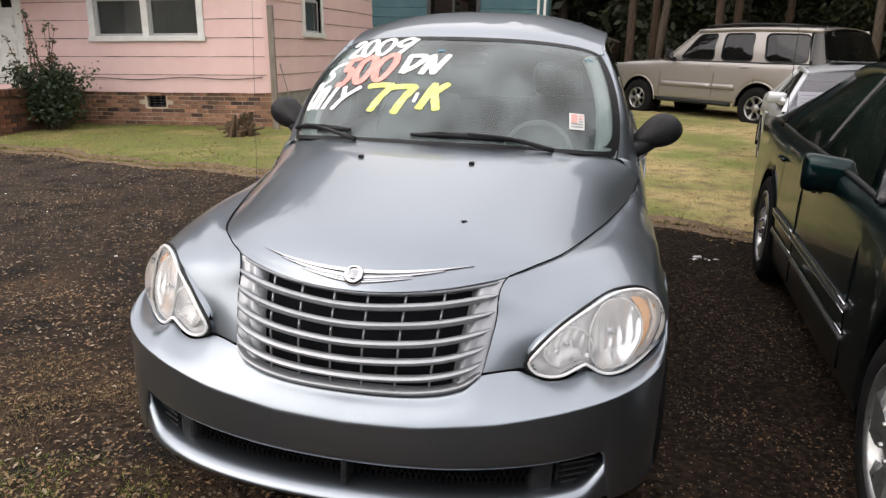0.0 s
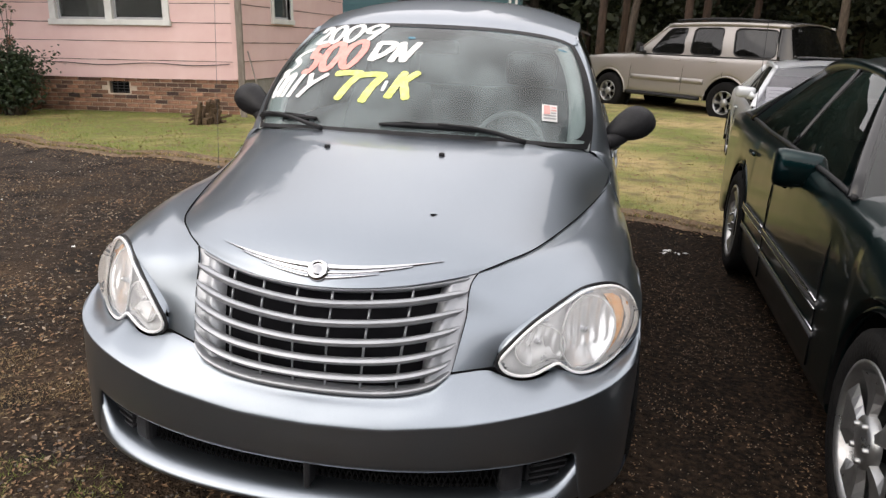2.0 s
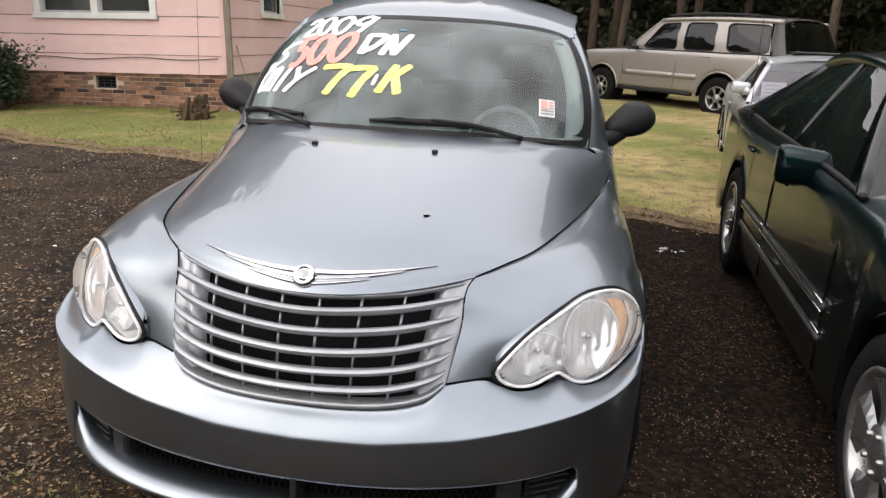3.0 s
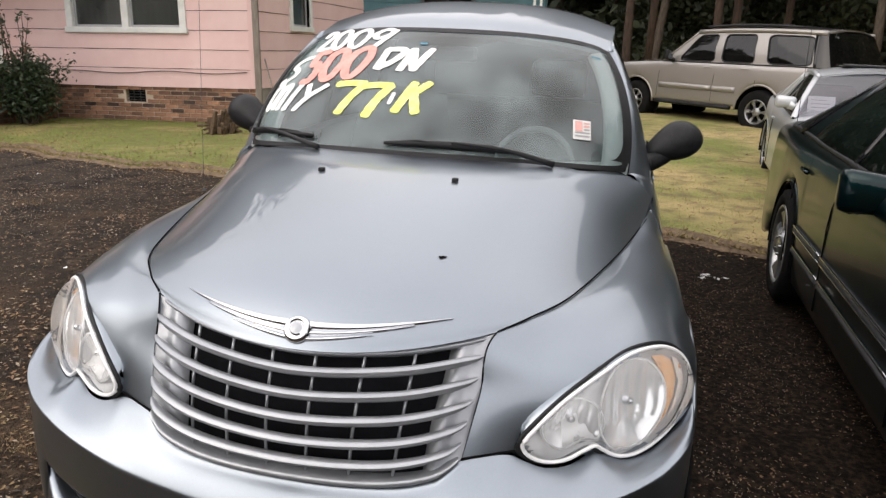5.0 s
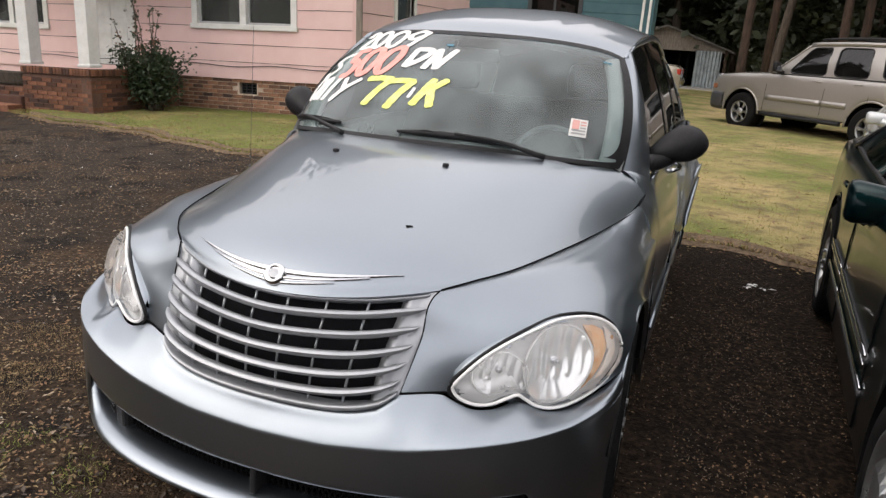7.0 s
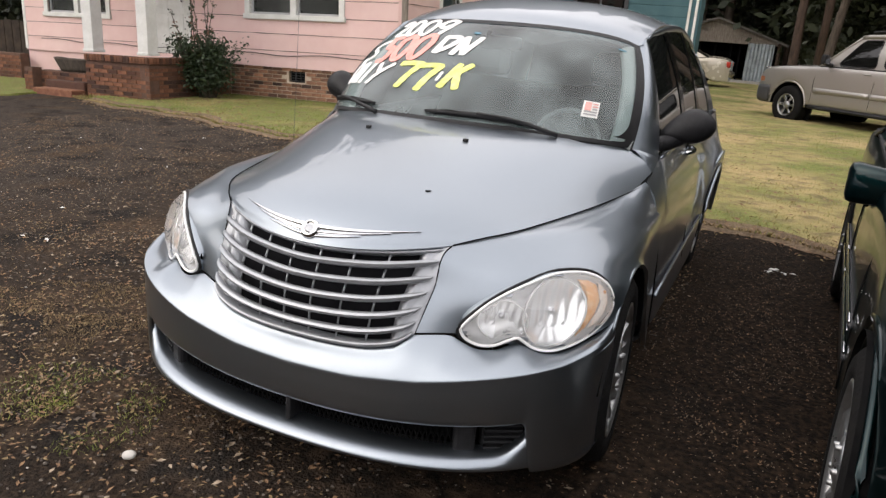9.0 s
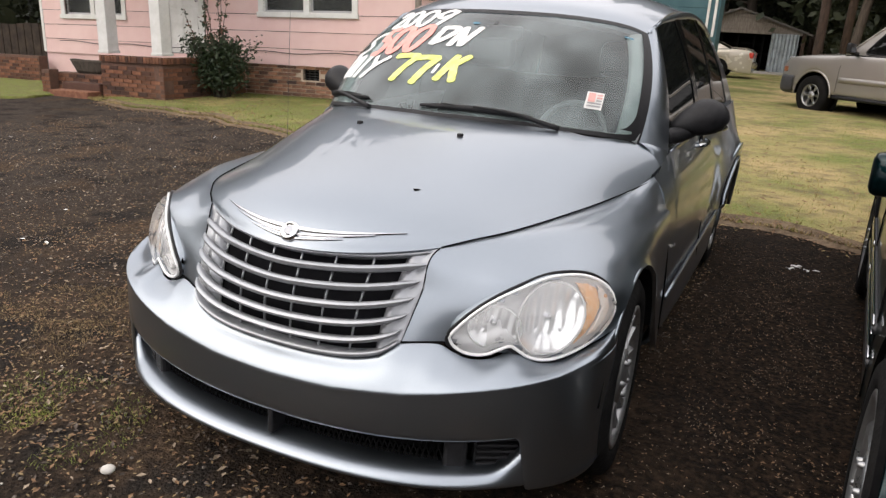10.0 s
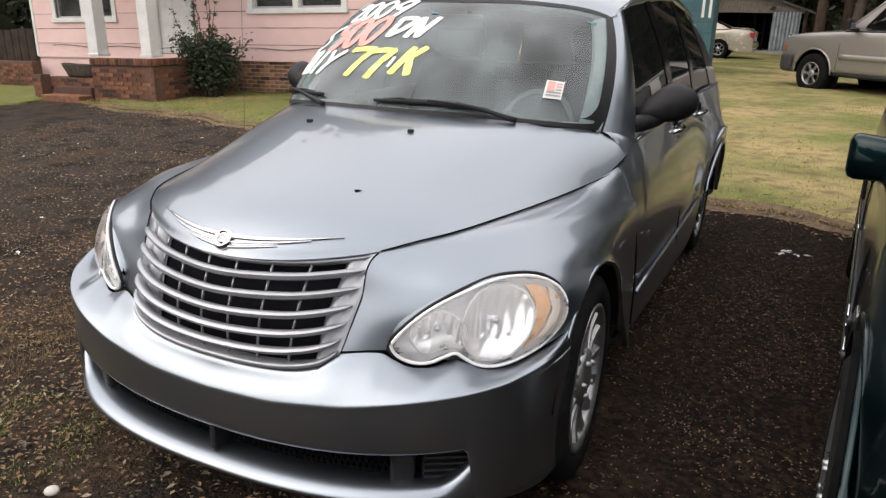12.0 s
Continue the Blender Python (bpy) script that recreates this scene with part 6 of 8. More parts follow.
def make_silver_coupe():
    car = empty("coupe_car", pose(2.22, 5.95, 0, 0, 0, -7) @ pose(0.86, -0.92, 0))
    tagged(car, "silver two-door coupe with a paper sale sheet behind its windscreen", "car")
    s = dict(length=4.5, width=1.74, base=2.62, nose=0.92, wheel=0.31, rim=0.21, spokes=5, spoke_w=0.9, paint="silver_paint", sill=0.19,
             top=[(0, 0.60), (0.15, 0.68), (0.7, 0.76), (1.4, 0.86), (2.2, 0.90), (3.2, 0.93), (3.9, 0.96), (4.35, 0.93), (4.5, 0.84)],
             cowl=1.40, ws_top=2.06, rear_top=2.95, deck=3.75, roof=1.33, roof_half=0.60, shoulder=0.12, crown=0.05,
             windows=[(1.60, 2.20, 2.86, 2.80)], pillars=[(1.42, 2.12, 0.032), (3.1, 2.88, 0.06)], quarter=(2.86, 2.80, 3.7, 2.98),
             gaps=(1.42, 2.82), handles=(2.6,), mirror_y=1.80, mirror_w=0.19, mirror_h=0.12, mirror_off=-0.14, bumper_z=0.45, ws_glass="coupe_glass", tail_z=0.70)
    body, half, top_z, belt, cant = car_shell(car, s)
    sheet = part("paper_sheet", box("paper_sheet", (-0.12, 0, 0), (0.12, 0.003, 0.18), "paper", 0.0), car, "white paper sale sheet")
    sheet.matrix_local = pose(-0.55, 1.72, 0.865, -18, 0, 4)
    for k in range(4):
        part("sheet_print", box("sheet_print", (-0.09, -0.002, 0.03 + 0.036 * k), (0.08 - 0.03 * (k % 2), -0.0005, 0.038 + 0.036 * k), "ink", 0.0), sheet)
    part("sunroof", box("sunroof", (-0.36, 2.22, 1.325), (0.36, 2.62, 1.346), "far_glass", 0.01), car, "dark glass sunroof")
    ant = [Vector((-0.80, 1.18 + 0.1 * t, 0.82 + 0.85 * t)) for t in [k / 6 for k in range(7)]]
    part("antenna", tube("antenna", ant, 0.003, "black_plastic", 5), car)
    return car


def make_suv():
    fx, fy, rx, ry = 1.25, 15.4, 3.30, 13.3
    ang = math.degrees(math.atan2(-(rx - fx), ry - fy))
    car = empty("suv_car", pose(fx, fy, 0.05, 0, 0, ang) @ pose(-0.96, -0.92, 0))
    tagged(car, "pewter full-size suv with dark glass and a black roof rack", "car")
    s = dict(length=5.12, width=1.96, base=2.94, nose=0.92, wheel=0.385, arch_k=1.24, rim=0.215, spokes=6, spoke_w=0.6, paint="pewter_paint", sill=0.44, arch=0.020,
             deep_bumper=True, dark_rear=True, rail=0.045, top=[(0, 0.96), (0.05, 1.05), (0.18, 1.105), (0.40, 1.135), (0.7, 1.16), (1.25, 1.19), (1.55, 1.21), (2.3, 1.215), (3.6, 1.22), (4.8, 1.22), (5.12, 1.18)],
             cowl=1.52, ws_top=2.20, rear_top=4.82, deck=5.06, roof=1.875, roof_half=0.74, shoulder=0.09, crown=0.05, taper=0.08, front_round=0.5, rear_round=0.3, roof_bow=0.7,
             windows=[], frames=[(1.90, 2.36, 2.76, 2.77), (2.92, 2.94, 3.63, 3.57), (3.90, 3.80, 4.74, 4.62)], pillars=[(1.54, 2.20, 0.040), (4.80, 4.68, 0.03)], quarter=(4.78, 4.66, 5.06, 4.82), gaps=(1.50, 2.84, 3.74), handles=(2.60, 3.44), handle_drop=0.10,
             strips=((0.735, 0.034, "pewter_paint", 0.008), (0.764, 0.005, "satin_silver", 0.026), (0.708, 0.005, "grey_plastic", 0.026)), strip_runs=((1.56, 2.82), (2.86, 3.36)),
             mirror_y=1.78, mirror_w=0.19, mirror_h=0.19, mirror_mat="black_plastic", bumper_z=0.56, bumper_r=0.13, bumper_mat="grey_plastic", glass="far_glass", lamp_h=0.17, tail_z=0.95, tail_h=0.26, tail_w=0.04, tyre=0.28, wheel_in=0.13)
    body, half, top_z, belt, cant = car_shell(car, s)
    for sx in (-1, 1):
        path = [Vector((sx * 0.72, 2.4 + 2.0 * k / 10, 1.865 + 0.04 * math.sin(math.pi * k / 10))) for k in range(11)]
        part("roof_rack", tube("roof_rack", path, 0.022, "black_plastic", 8), car, "black roof rack rail")
        part("marker_lamp", box("marker_lamp", (sx * 0.925 - 0.025, 0.06, 0.80), (sx * 0.925 + 0.025, 0.17, 0.90), "marker_lens", 0.012), car, "dull amber corner marker lamp")
        part("step_bar", tube("step_bar", [Vector((sx * 0.96, 1.48 + 1.8 * k / 6, 0.41)) for k in range(7)], 0.055, "black_plastic", 8, flat=0.7), car)
    for y in (2.9, 4.0):
        part("rack_bar", tube("rack_bar", [Vector((-0.72, y, 1.90)), Vector((0.72, y, 1.90))], 0.018, "black_plastic", 8), car)
    return car


def make_beige_sedan():
    car = empty("beige_sedan", pose(-2.0, 29.3, 0.03, 0, 0, 88) @ pose(-0.86, 0, 0) @ pose(0.0, -3.55, 0))
    car.matrix_world = pose(-0.72, 26.8, 0.16, 0, 0, -90) @ pose(-0.86, -4.7, 0)
    tagged(car, "pale beige sedan with red tail lights", "car")
    s = dict(length=4.7, width=1.76, base=2.65, nose=0.95, wheel=0.31, rim=0.20, spokes=7, paint="beige_paint", sill=0.2,
             top=[(0, 0.64), (0.15, 0.72), (0.7, 0.80), (1.4, 0.90), (2.2, 0.93), (3.2, 0.96), (3.9, 1.0), (4.5, 0.98), (4.7, 0.88)],
             cowl=1.40, ws_top=2.08, rear_top=3.2, deck=3.95, roof=1.40, roof_half=0.58, shoulder=0.12, crown=0.05,
             windows=[(1.58, 2.14, 2.42, 2.42), (2.50, 2.50, 3.3, 3.14)], pillars=[(1.42, 2.1, 0.035), (2.46, 2.46, 0.04), (3.5, 3.2, 0.05)], quarter=(3.3, 3.14, 3.92, 3.24),
             gaps=(1.4, 2.46), handles=(2.2, 3.1), mirror_y=1.72, bumper_z=0.47, glass="far_glass", tail_z=0.70, tail_h=0.20)
    car_shell(car, s)
    return car


make_green_sedan()
make_silver_coupe()
make_suv()
make_beige_sedan()


# ---- the pink house ----
WALL_Y, EAST_X, WEST_X, SKIRT, EAVE, BACK_Y = 9.55, -4.6, -13.5, 0.62, 3.0, 14.9


def siding_mesh(length, height, seed, thick=0.018):
    """One lapped siding course along +x, its foot proud and slightly wavy."""
    n = max(8, int(length / 0.08))
    verts = []
    for i in range(n + 1):
        x = length * i / n
        w = 0.006 * noise.noise((x * 2.3, seed * 7.1, 0)) + 0.003 * noise.noise((x * 9, seed * 3.3, 4))
        t = -0.009 + 0.005 * noise.noise((x * 3.1, seed * 5.7, 8))
        verts += [(x, 0, height + t), (x, -0.006, height + t), (x, -thick, w), (x, 0, w)]
    faces = []
    for i in range(n):
        a, b = i * 4, i * 4 + 4
        for k in range(4):
            q = (k + 1) % 4
            faces.append((a + k, a + q, b + q, b + k))
    faces += [(0, 3, 2, 1), tuple(n * 4 + k for k in range(4))]
    return mesh_of("siding_course", verts, faces, "pink")


def opening_runs(lo, hi, z0, z1, holes):
    """The stretches of a course left between the openings it meets."""
    runs = [(lo, hi)]
    for a, b, c, d in holes:
        if d <= z0 + 0.02 or c >= z1 - 0.02:
            continue
        nxt = []
        for p, q in runs:
            if b <= p or a >= q:
                nxt.append((p, q))
                continue
            if a > p:
                nxt.append((p, a))
            if b < q:
                nxt.append((b, q))
        runs = nxt
    return runs


def framed_wall(name, m, length, holes, label):
    """A wall of thickness 0.16 with openings through it, clad in siding; local x along it, z up, outside at -y."""
    xs = sorted({0, length, *[q for h in holes for q in h[:2]]})
    zs = sorted({SKIRT, EAVE, *[q for h in holes for q in h[2:]]})
    bm = bmesh.new()
    for x0, x1 in zip(xs, xs[1:]):
        for z0, z1 in zip(zs, zs[1:]):
            if any(h[0] <= x0 and x1 <= h[1] and h[2] <= z0 and z1 <= h[3] for h in holes):
                continue
            box_bm(bm, (x0, 0, z0), (x1, 0.16, z1))
    # dark core shows in the course gaps, standing in for lap shadows
    wall = part(name, bm_mesh(name, bm, "fence_wood"))
    wall.matrix_world = m
    tagged(wall, label, "wall", kind="structure")
    z, k = SKIRT - 0.015, 0
    while z < EAVE - 0.05:
        h = min(0.287, EAVE - z)
        for a, b, c, d in holes:
            if z + 0.02 < c < z + h - 0.02:
                o = part("siding_course", siding_mesh(b - a, c - z, k + a), wall)
                o.location = (a, 0, z)
        for p, q in opening_runs(0, length, z, z + h, holes):
            c = part("siding_course", siding_mesh(q - p, h, k + p), wall)
            c.location = (p, 0, z)
        z += 0.287
        k += 1
    return wall


def window(name, m, w, h, sashes, label, curtain=True):
    """A wooden window: outer frame, sashes with panes, a sill. Local x across from its left foot, outside at -y."""
    win = empty(name, m)
    tagged(win, label, "window", kind="structure")
    f = 0.11
    def bar(nm, lo, hi, material="white_paint", parent=win):
        return part(nm, box(nm, lo, hi, material, 0.006), parent)
    bar("window_frame", (-f, -0.035, 0), (0, 0.10, h + f))
    bar("window_frame", (w, -0.035, 0), (w + f, 0.10, h + f))
    bar("window_frame", (0, -0.035, h), (w, 0.10, h + f))
    bar("window_sill", (-f - 0.02, -0.055, -f * 0.8), (w + f + 0.02, 0.10, 0.0))
    sw = w / sashes
    for k in range(sashes):
        x0, x1 = k * sw, (k + 1) * sw
        if k:
            bar("mullion", (x0 - 0.06, -0.03, 0), (x0 + 0.06, 0.09, h))
        a, b = x0 + (0.06 if k else 0), x1 - (0.06 if k < sashes - 1 else 0)
        for z0, z1, y in ((0.0, h * 0.5, 0.035), (h * 0.5, h, 0.06)):
            e = 0.035
            sash = empty("sash")
            sash.parent = win
            for lo, hi in (((a, y, z0), (a + e, y + 0.03, z1)), ((b - e, y, z0), (b, y + 0.03, z1)), ((a + e, y, z0), (b - e, y + 0.03, z0 + e)), ((a + e, y, z1 - e), (b - e, y + 0.03, z1))):
                part("sash_bar", box("sash_bar", lo, hi, "satin_frame", 0.004), sash)
            part("pane", box("pane", (a + e, y + 0.012, z0 + e), (b - e, y + 0.016, z1 - e), "house_glass", 0.0), sash)
        if curtain:
            v = []
            n = 24
            for i in range(n + 1):
                x = a + (b - a) * i / n
                v += [(x, 0.17 + 0.012 * math.sin(i * 2.1), 0.02), (x, 0.17 + 0.012 * math.sin(i * 2.1 + 0.4), h)]
            part("curtain", mesh_of("curtain", v, [(2 * i, 2 * i + 1, 2 * i + 3, 2 * i + 2) for i in range(n)], "cloth", True), win, "grey curtain")
    return win


M["satin_frame"] = mat("grey_sash_paint", (0.36, 0.36, 0.37), (0.45, 0.45, 0.45), 8, rough=0.5)
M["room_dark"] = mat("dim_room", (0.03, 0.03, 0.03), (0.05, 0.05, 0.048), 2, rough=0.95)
M["roof_shingle"] = mat("roof_shingle", (0.07, 0.065, 0.06), (0.12, 0.11, 0.10), 6, rough=0.9, bump=0.4)

front_holes = [(-7.62 - WEST_X, -5.77 - WEST_X, 1.50, 2.66), (-12.75 - WEST_X, -11.12 - WEST_X, 1.38, 2.53), (-10.0 - WEST_X, -9.08 - WEST_X, 0.72, 2.75)]
framed_wall("wall_front", pose(WEST_X, WALL_Y, 0), EAST_X - WEST_X, front_holes, "pink lapped siding front wall over a brick skirt")
framed_wall("wall_east", pose(EAST_X, WALL_Y, 0, 0, 0, 90), BACK_Y - WALL_Y, [(1.50, 2.25, 1.58, 2.68)], "pink lapped siding side wall")
framed_wall("wall_west", pose(WEST_X, BACK_Y, 0, 0, 0, -90), BACK_Y - WALL_Y, [], "pink lapped siding far side wall")
framed_wall("wall_back", pose(EAST_X, BACK_Y, 0, 0, 0, 180), EAST_X - WEST_X, [], "pink lapped siding back wall")
window("window_1", pose(-7.62, WALL_Y, 1.50), 1.85, 1.16, 2, "white double window with grey sashes and curtains")
window("window_2", pose(-12.75, WALL_Y, 1.38), 1.63, 1.15, 2, "white double window behind the porch")
window("window_3", pose(EAST_X, WALL_Y + 1.50, 1.58, 0, 0, 90), 0.75, 1.10, 1, "narrow white side window")
# dark sheet in place of the rooms; their dimness is its colour
tagged(part("room_backing", box("room_backing", (WEST_X + 0.3, WALL_Y + 1.6, 0.3), (EAST_X - 0.3, WALL_Y + 1.7, 2.9), "room_dark", 0.0)), "dark sheet standing in for the unlit room behind the windows", "wall", kind="structure")
for nm, lo, hi in (("corner_trim", (EAST_X - 0.05, WALL_Y - 0.024, SKIRT), (EAST_X + 0.024, WALL_Y + 0.05, EAVE)), ("corner_trim", (WEST_X - 0.024, WALL_Y - 0.024, SKIRT), (WEST_X + 0.05, WALL_Y + 0.05, EAVE))):
    tagged(part(nm, box(nm, lo, hi, "pink" if lo[0] > -6 else "white_paint", 0.004)), "narrow corner board of the house", "trim", kind="structure")


def roof_mesh():
    y0, y1, x0, x1 = WALL_Y - 0.5, BACK_Y + 0.5, WEST_X - 0.4, EAST_X + 0.4
    ym, zt = (y0 + y1) / 2, EAVE + 1.5
    v = [(x0, y0, EAVE), (x1, y0, EAVE), (x1, ym, zt), (x0, ym, zt), (x0, y1, EAVE), (x1, y1, EAVE)]
    v += [(x, y, z - 0.14) for x, y, z in v]
    f = [(0, 1, 2, 3), (3, 2, 5, 4), (6, 9, 8, 7), (9, 10, 11, 8), (0, 6, 7, 1), (4, 5, 11, 10), (1, 7, 8, 2), (2, 8, 11, 5), (0, 3, 9, 6), (3, 4, 10, 9)]
    return mesh_of("house_roof", v, f, "roof_shingle")


tagged(part("house_roof", roof_mesh()), "dark shingled gable roof of the house", "roof", kind="structure")


def make_door():
    d = empty("door_1", pose(-10.0, WALL_Y, 0.72))
    tagged(d, "white panelled front door with small panes, closed", "door", kind="structure")
    w, h = 0.92, 2.03
    leaf = part("door_leaf", box("door_leaf", (0.05, 0.04, 0), (w - 0.05, 0.085, h - 0.05), "white_paint", 0.005), d)
    for z0, z1 in ((0.15, 0.72), (0.82, 1.10)):
        for x0, x1 in ((0.13, 0.43), (0.49, 0.79)):
            part("door_panel", box("door_panel", (x0, 0.028, z0), (x1, 0.05, z1), "white_paint", 0.012), leaf)
    for x0, x1 in ((0.13, 0.33), (0.36, 0.56), (0.59, 0.79)):
        part("door_pane", box("door_pane", (x0, 0.034, 1.25), (x1, 0.05, 1.85), "far_glass", 0.004), leaf)
    part("door_knob", lathe("door_knob", [(0, -0.05), (0.024, -0.045), (0.026, -0.02), (0.012, -0.01), (0.012, 0.02)], "chrome", "y", 18), leaf).location = (0.80, 0.03, 0.95)
    for lo, hi in (((-0.09, -0.03, 0), (0.05, 0.10, h + 0.05)), ((w - 0.05, -0.03, 0), (w + 0.09, 0.10, h + 0.05)), ((0.05, -0.03, h - 0.05), (w - 0.05, 0.10, h + 0.05))):
        part("door_frame", box("door_frame", lo, hi, "white_paint", 0.006), d)


make_door()
tagged(part("cable", tube("cable", [Vector((-13.0 + 8.3 * k / 40, WALL_Y - 0.03, 0.845 + 0.018 * math.sin(k * 0.8) - 0.03 * math.sin(math.pi * k / 40))) for k in range(41)], 0.006, "black_plastic", 5)), "thin dark cable clipped along the siding", "cable")


# ---- brickwork ----
def brick_meshes(material, lx=0.191, ly=0.09, lz=0.054):
    out = []
    for k in range(3):
        bm = bmesh.new()
        vs = box_bm(bm, (0, 0, 0), (lx, ly, lz))
        for v in vs:
            v.co += Vector((0.004 * noise.noise((v.co.x * 40, k * 9, v.co.z * 30)), 0.003 * noise.noise((k * 5, v.co.x * 33, v.co.z * 41)), 0.0015 * noise.noise((k * 3, 1, v.co.x * 30))))
        out.append(bm_mesh("brick", bm, material))
    return out


def brick_wall(name, m, length, height, material, mortar, label, thick=0.20, holes=(), cap=False):
    """Courses of single bricks on a mortar core; local x along it, outside at -y."""
    bm = bmesh.new()
    if holes:
        a, b, c, d = holes[0]
        for lo, hi in (((0, 0.012, -0.1), (a, thick, height)), ((b, 0.012, -0.1), (length, thick, height)), ((a, 0.012, -0.1), (b, thick, c)), ((a, 0.012, d), (b, thick, height))):
            box_bm(bm, lo, hi)
        box_bm(bm, (a, 0.12, c), (b, thick, d))
    else:
        box_bm(bm, (0, 0.012, -0.1), (length, thick, height))
    wall = part(name, bm_mesh(name, bm, mortar))
    wall.matrix_world = m
    tagged(wall, label, "wall", kind="structure")
    meshes = brick_meshes(material)
    rng = random.Random(name)
    z, k = -0.055, 0
    while z + 0.057 <= height + 0.005:
        x = 0.0 if k % 2 == 0 else -0.105
        while x < length - 0.02:
            x0, x1 = max(x, 0), min(x + 0.195, length)
            hit = any(x1 > a + 0.01 and x0 < b - 0.01 and z + 0.05 > c and z < d for a, b, c, d in holes)
            if x1 - x0 > 0.05 and not hit:
                o = part("brick", meshes[rng.randrange(3)], wall)
                o.location = (x0, rng.uniform(-0.004, 0.003), z)
                o.scale.x = (x1 - x0) / 0.195
            x += 0.207
        z += 0.0675
        k += 1
    if cap:
        x = 0.0
        while x < length - 0.05:
            o = part("brick", meshes[rng.randrange(3)], wall)
            o.matrix_local = pose(x + 0.062, -0.03 + rng.uniform(-0.004, 0.004), height + 0.008) @ pose(0, 0, 0, 0, -90, 0) @ Matrix.Diagonal((0.5, 2.9, 1, 1))
            x += 0.068
    return wall


def make_brickwork():
    w = brick_wall("brick_skirt", pose(-8.10, WALL_Y + 0.01, 0), EAST_X + 8.10, SKIRT, "brick", "mortar", "red brick foundation skirt with pale mortar", holes=((1.27, 1.62, 0.36, 0.55),))
    vent = empty("foundation_vent", pose(-6.83, WALL_Y + 0.05, 0.36))
    tagged(vent, "dark metal vent grille in the brick skirt", "vent", kind="structure")
    part("vent_back", box("vent_back", (0, 0.05, 0), (0.35, 0.06, 0.19), "dark", 0.0), vent)
    for k in range(4):
        part("vent_slat", box("vent_slat", (0.005, 0.0, 0.025 + 0.045 * k), (0.345, 0.02, 0.033 + 0.045 * k), "grey_plastic", 0.002), vent)
    for k in range(1, 3):
        part("vent_bar", box("vent_bar", (0.115 * k, 0.004, 0.003), (0.115 * k + 0.008, 0.016, 0.187), "grey_plastic", 0.002), vent)
    tagged(part("side_skirt", box("side_skirt", (EAST_X - 0.2, WALL_Y + 0.22, -0.1), (EAST_X - 0.01, BACK_Y, SKIRT), "concrete", 0.004)), "grey rendered foundation of the side wall", "wall", kind="structure")
    tagged(part("rear_skirt", box("rear_skirt", (WEST_X, WALL_Y + 0.02, -0.1), (-8.11, WALL_Y + 0.2, SKIRT), "pink", 0.004)), "pink lower wall behind the porch", "wall", kind="structure")
    # porch
    brick_wall("porch_parapet", pose(-9.52, 7.60, 0), 1.42, 0.60, "brick_dark", "mortar_dark", "dark red brick porch parapet with a soldier course", cap=True)
    brick_wall("porch_side", pose(-8.10, 7.60, 0, 0, 0, 90), 1.95, 0.60, "brick_dark", "mortar_dark", "dark red brick side of the porch", cap=True)
    brick_wall("porch_low_wall", pose(-10.9, 7.80, 0), 1.36, 0.36, "brick_dark", "mortar_dark", "low dark red brick wall beside the porch steps")
    brick_wall("porch_pier", pose(-11.08, 7.62, 0), 0.20, 0.40, "brick_dark", "mortar_dark", "small brick pier at the porch corner")
    brick_wall("garden_wall", pose(-15.5, 9.2, 0), 2.2, 0.52, "brick_dark", "mortar_dark", "dark brick wall beyond the porch")
    tagged(part("porch_floor", box("porch_floor", (-11.0, 7.82, -0.1), (-8.32, WALL_Y - 0.01, 0.34), "concrete", 0.01)), "concrete porch floor", "floor", kind="structure")
    for k, (z, y) in enumerate(((0.10, 7.20), (0.22, 7.45))):
        tagged(part("porch_step", box("porch_step", (-10.5, y + 0.12, -0.1), (-9.56, 7.79, z), "brick_dark", 0.015)), "worn brick porch step", "step", kind="structure")
    for x in (-9.43, -8.22):
        p = empty("porch_post", pose(x, 7.71, 0.735))
        tagged(p, "square white porch post standing on the brick parapet", "post", group="porch posts", kind="structure")
        part("post_shaft", box("post_shaft", (-0.11, -0.10, 0), (0.11, 0.12, 2.1), "white_paint", 0.01), p)
        part("post_trim", box("post_trim", (-0.125, -0.115, 0), (0.125, 0.135, 0.05), "white_paint", 0.01), p)
    tagged(part("porch_roof", box("porch_roof", (-11.2, 7.4, 2.80), (-7.9, WALL_Y - 0.05, 2.98), "white_paint", 0.02)), "white porch roof slab", "roof", kind="structure")
    # planter
    v = []
    for i, (z, k) in enumerate(((0, 0.72), (0.06, 0.80), (0.15, 0.92), (0.20, 1.0), (0.215, 1.02), (0.205, 0.95), (0.12, 0.85))):
        for j in range(24):
            a = 2 * math.pi * j / 24
            v.append((0.47 * k * math.copysign(abs(math.cos(a)) ** 0.5, math.cos(a)), 0.16 * k * math.copysign(abs(math.sin(a)) ** 0.6, math.sin(a)), z + (0.02 * abs(math.cos(a)) ** 4 if i > 2 else 0)))
    f = grid_faces(7, 24, True) + [tuple(range(24))[::-1]]
    pl = part("planter", mesh_of("planter", v, f, "fence_wood", True))
    pl.location = (-10.1, 7.92, 0.365)
    tagged(pl, "weathered brown planter trough on the low brick wall", "planter")
    soil = part("soil", mesh_of("soil", [(0.40 * math.cos(a), 0.12 * math.sin(a), 0.15) for a in [2 * math.pi * k / 20 for k in range(20)]], [tuple(range(20))], "dark"), pl, "dark soil")


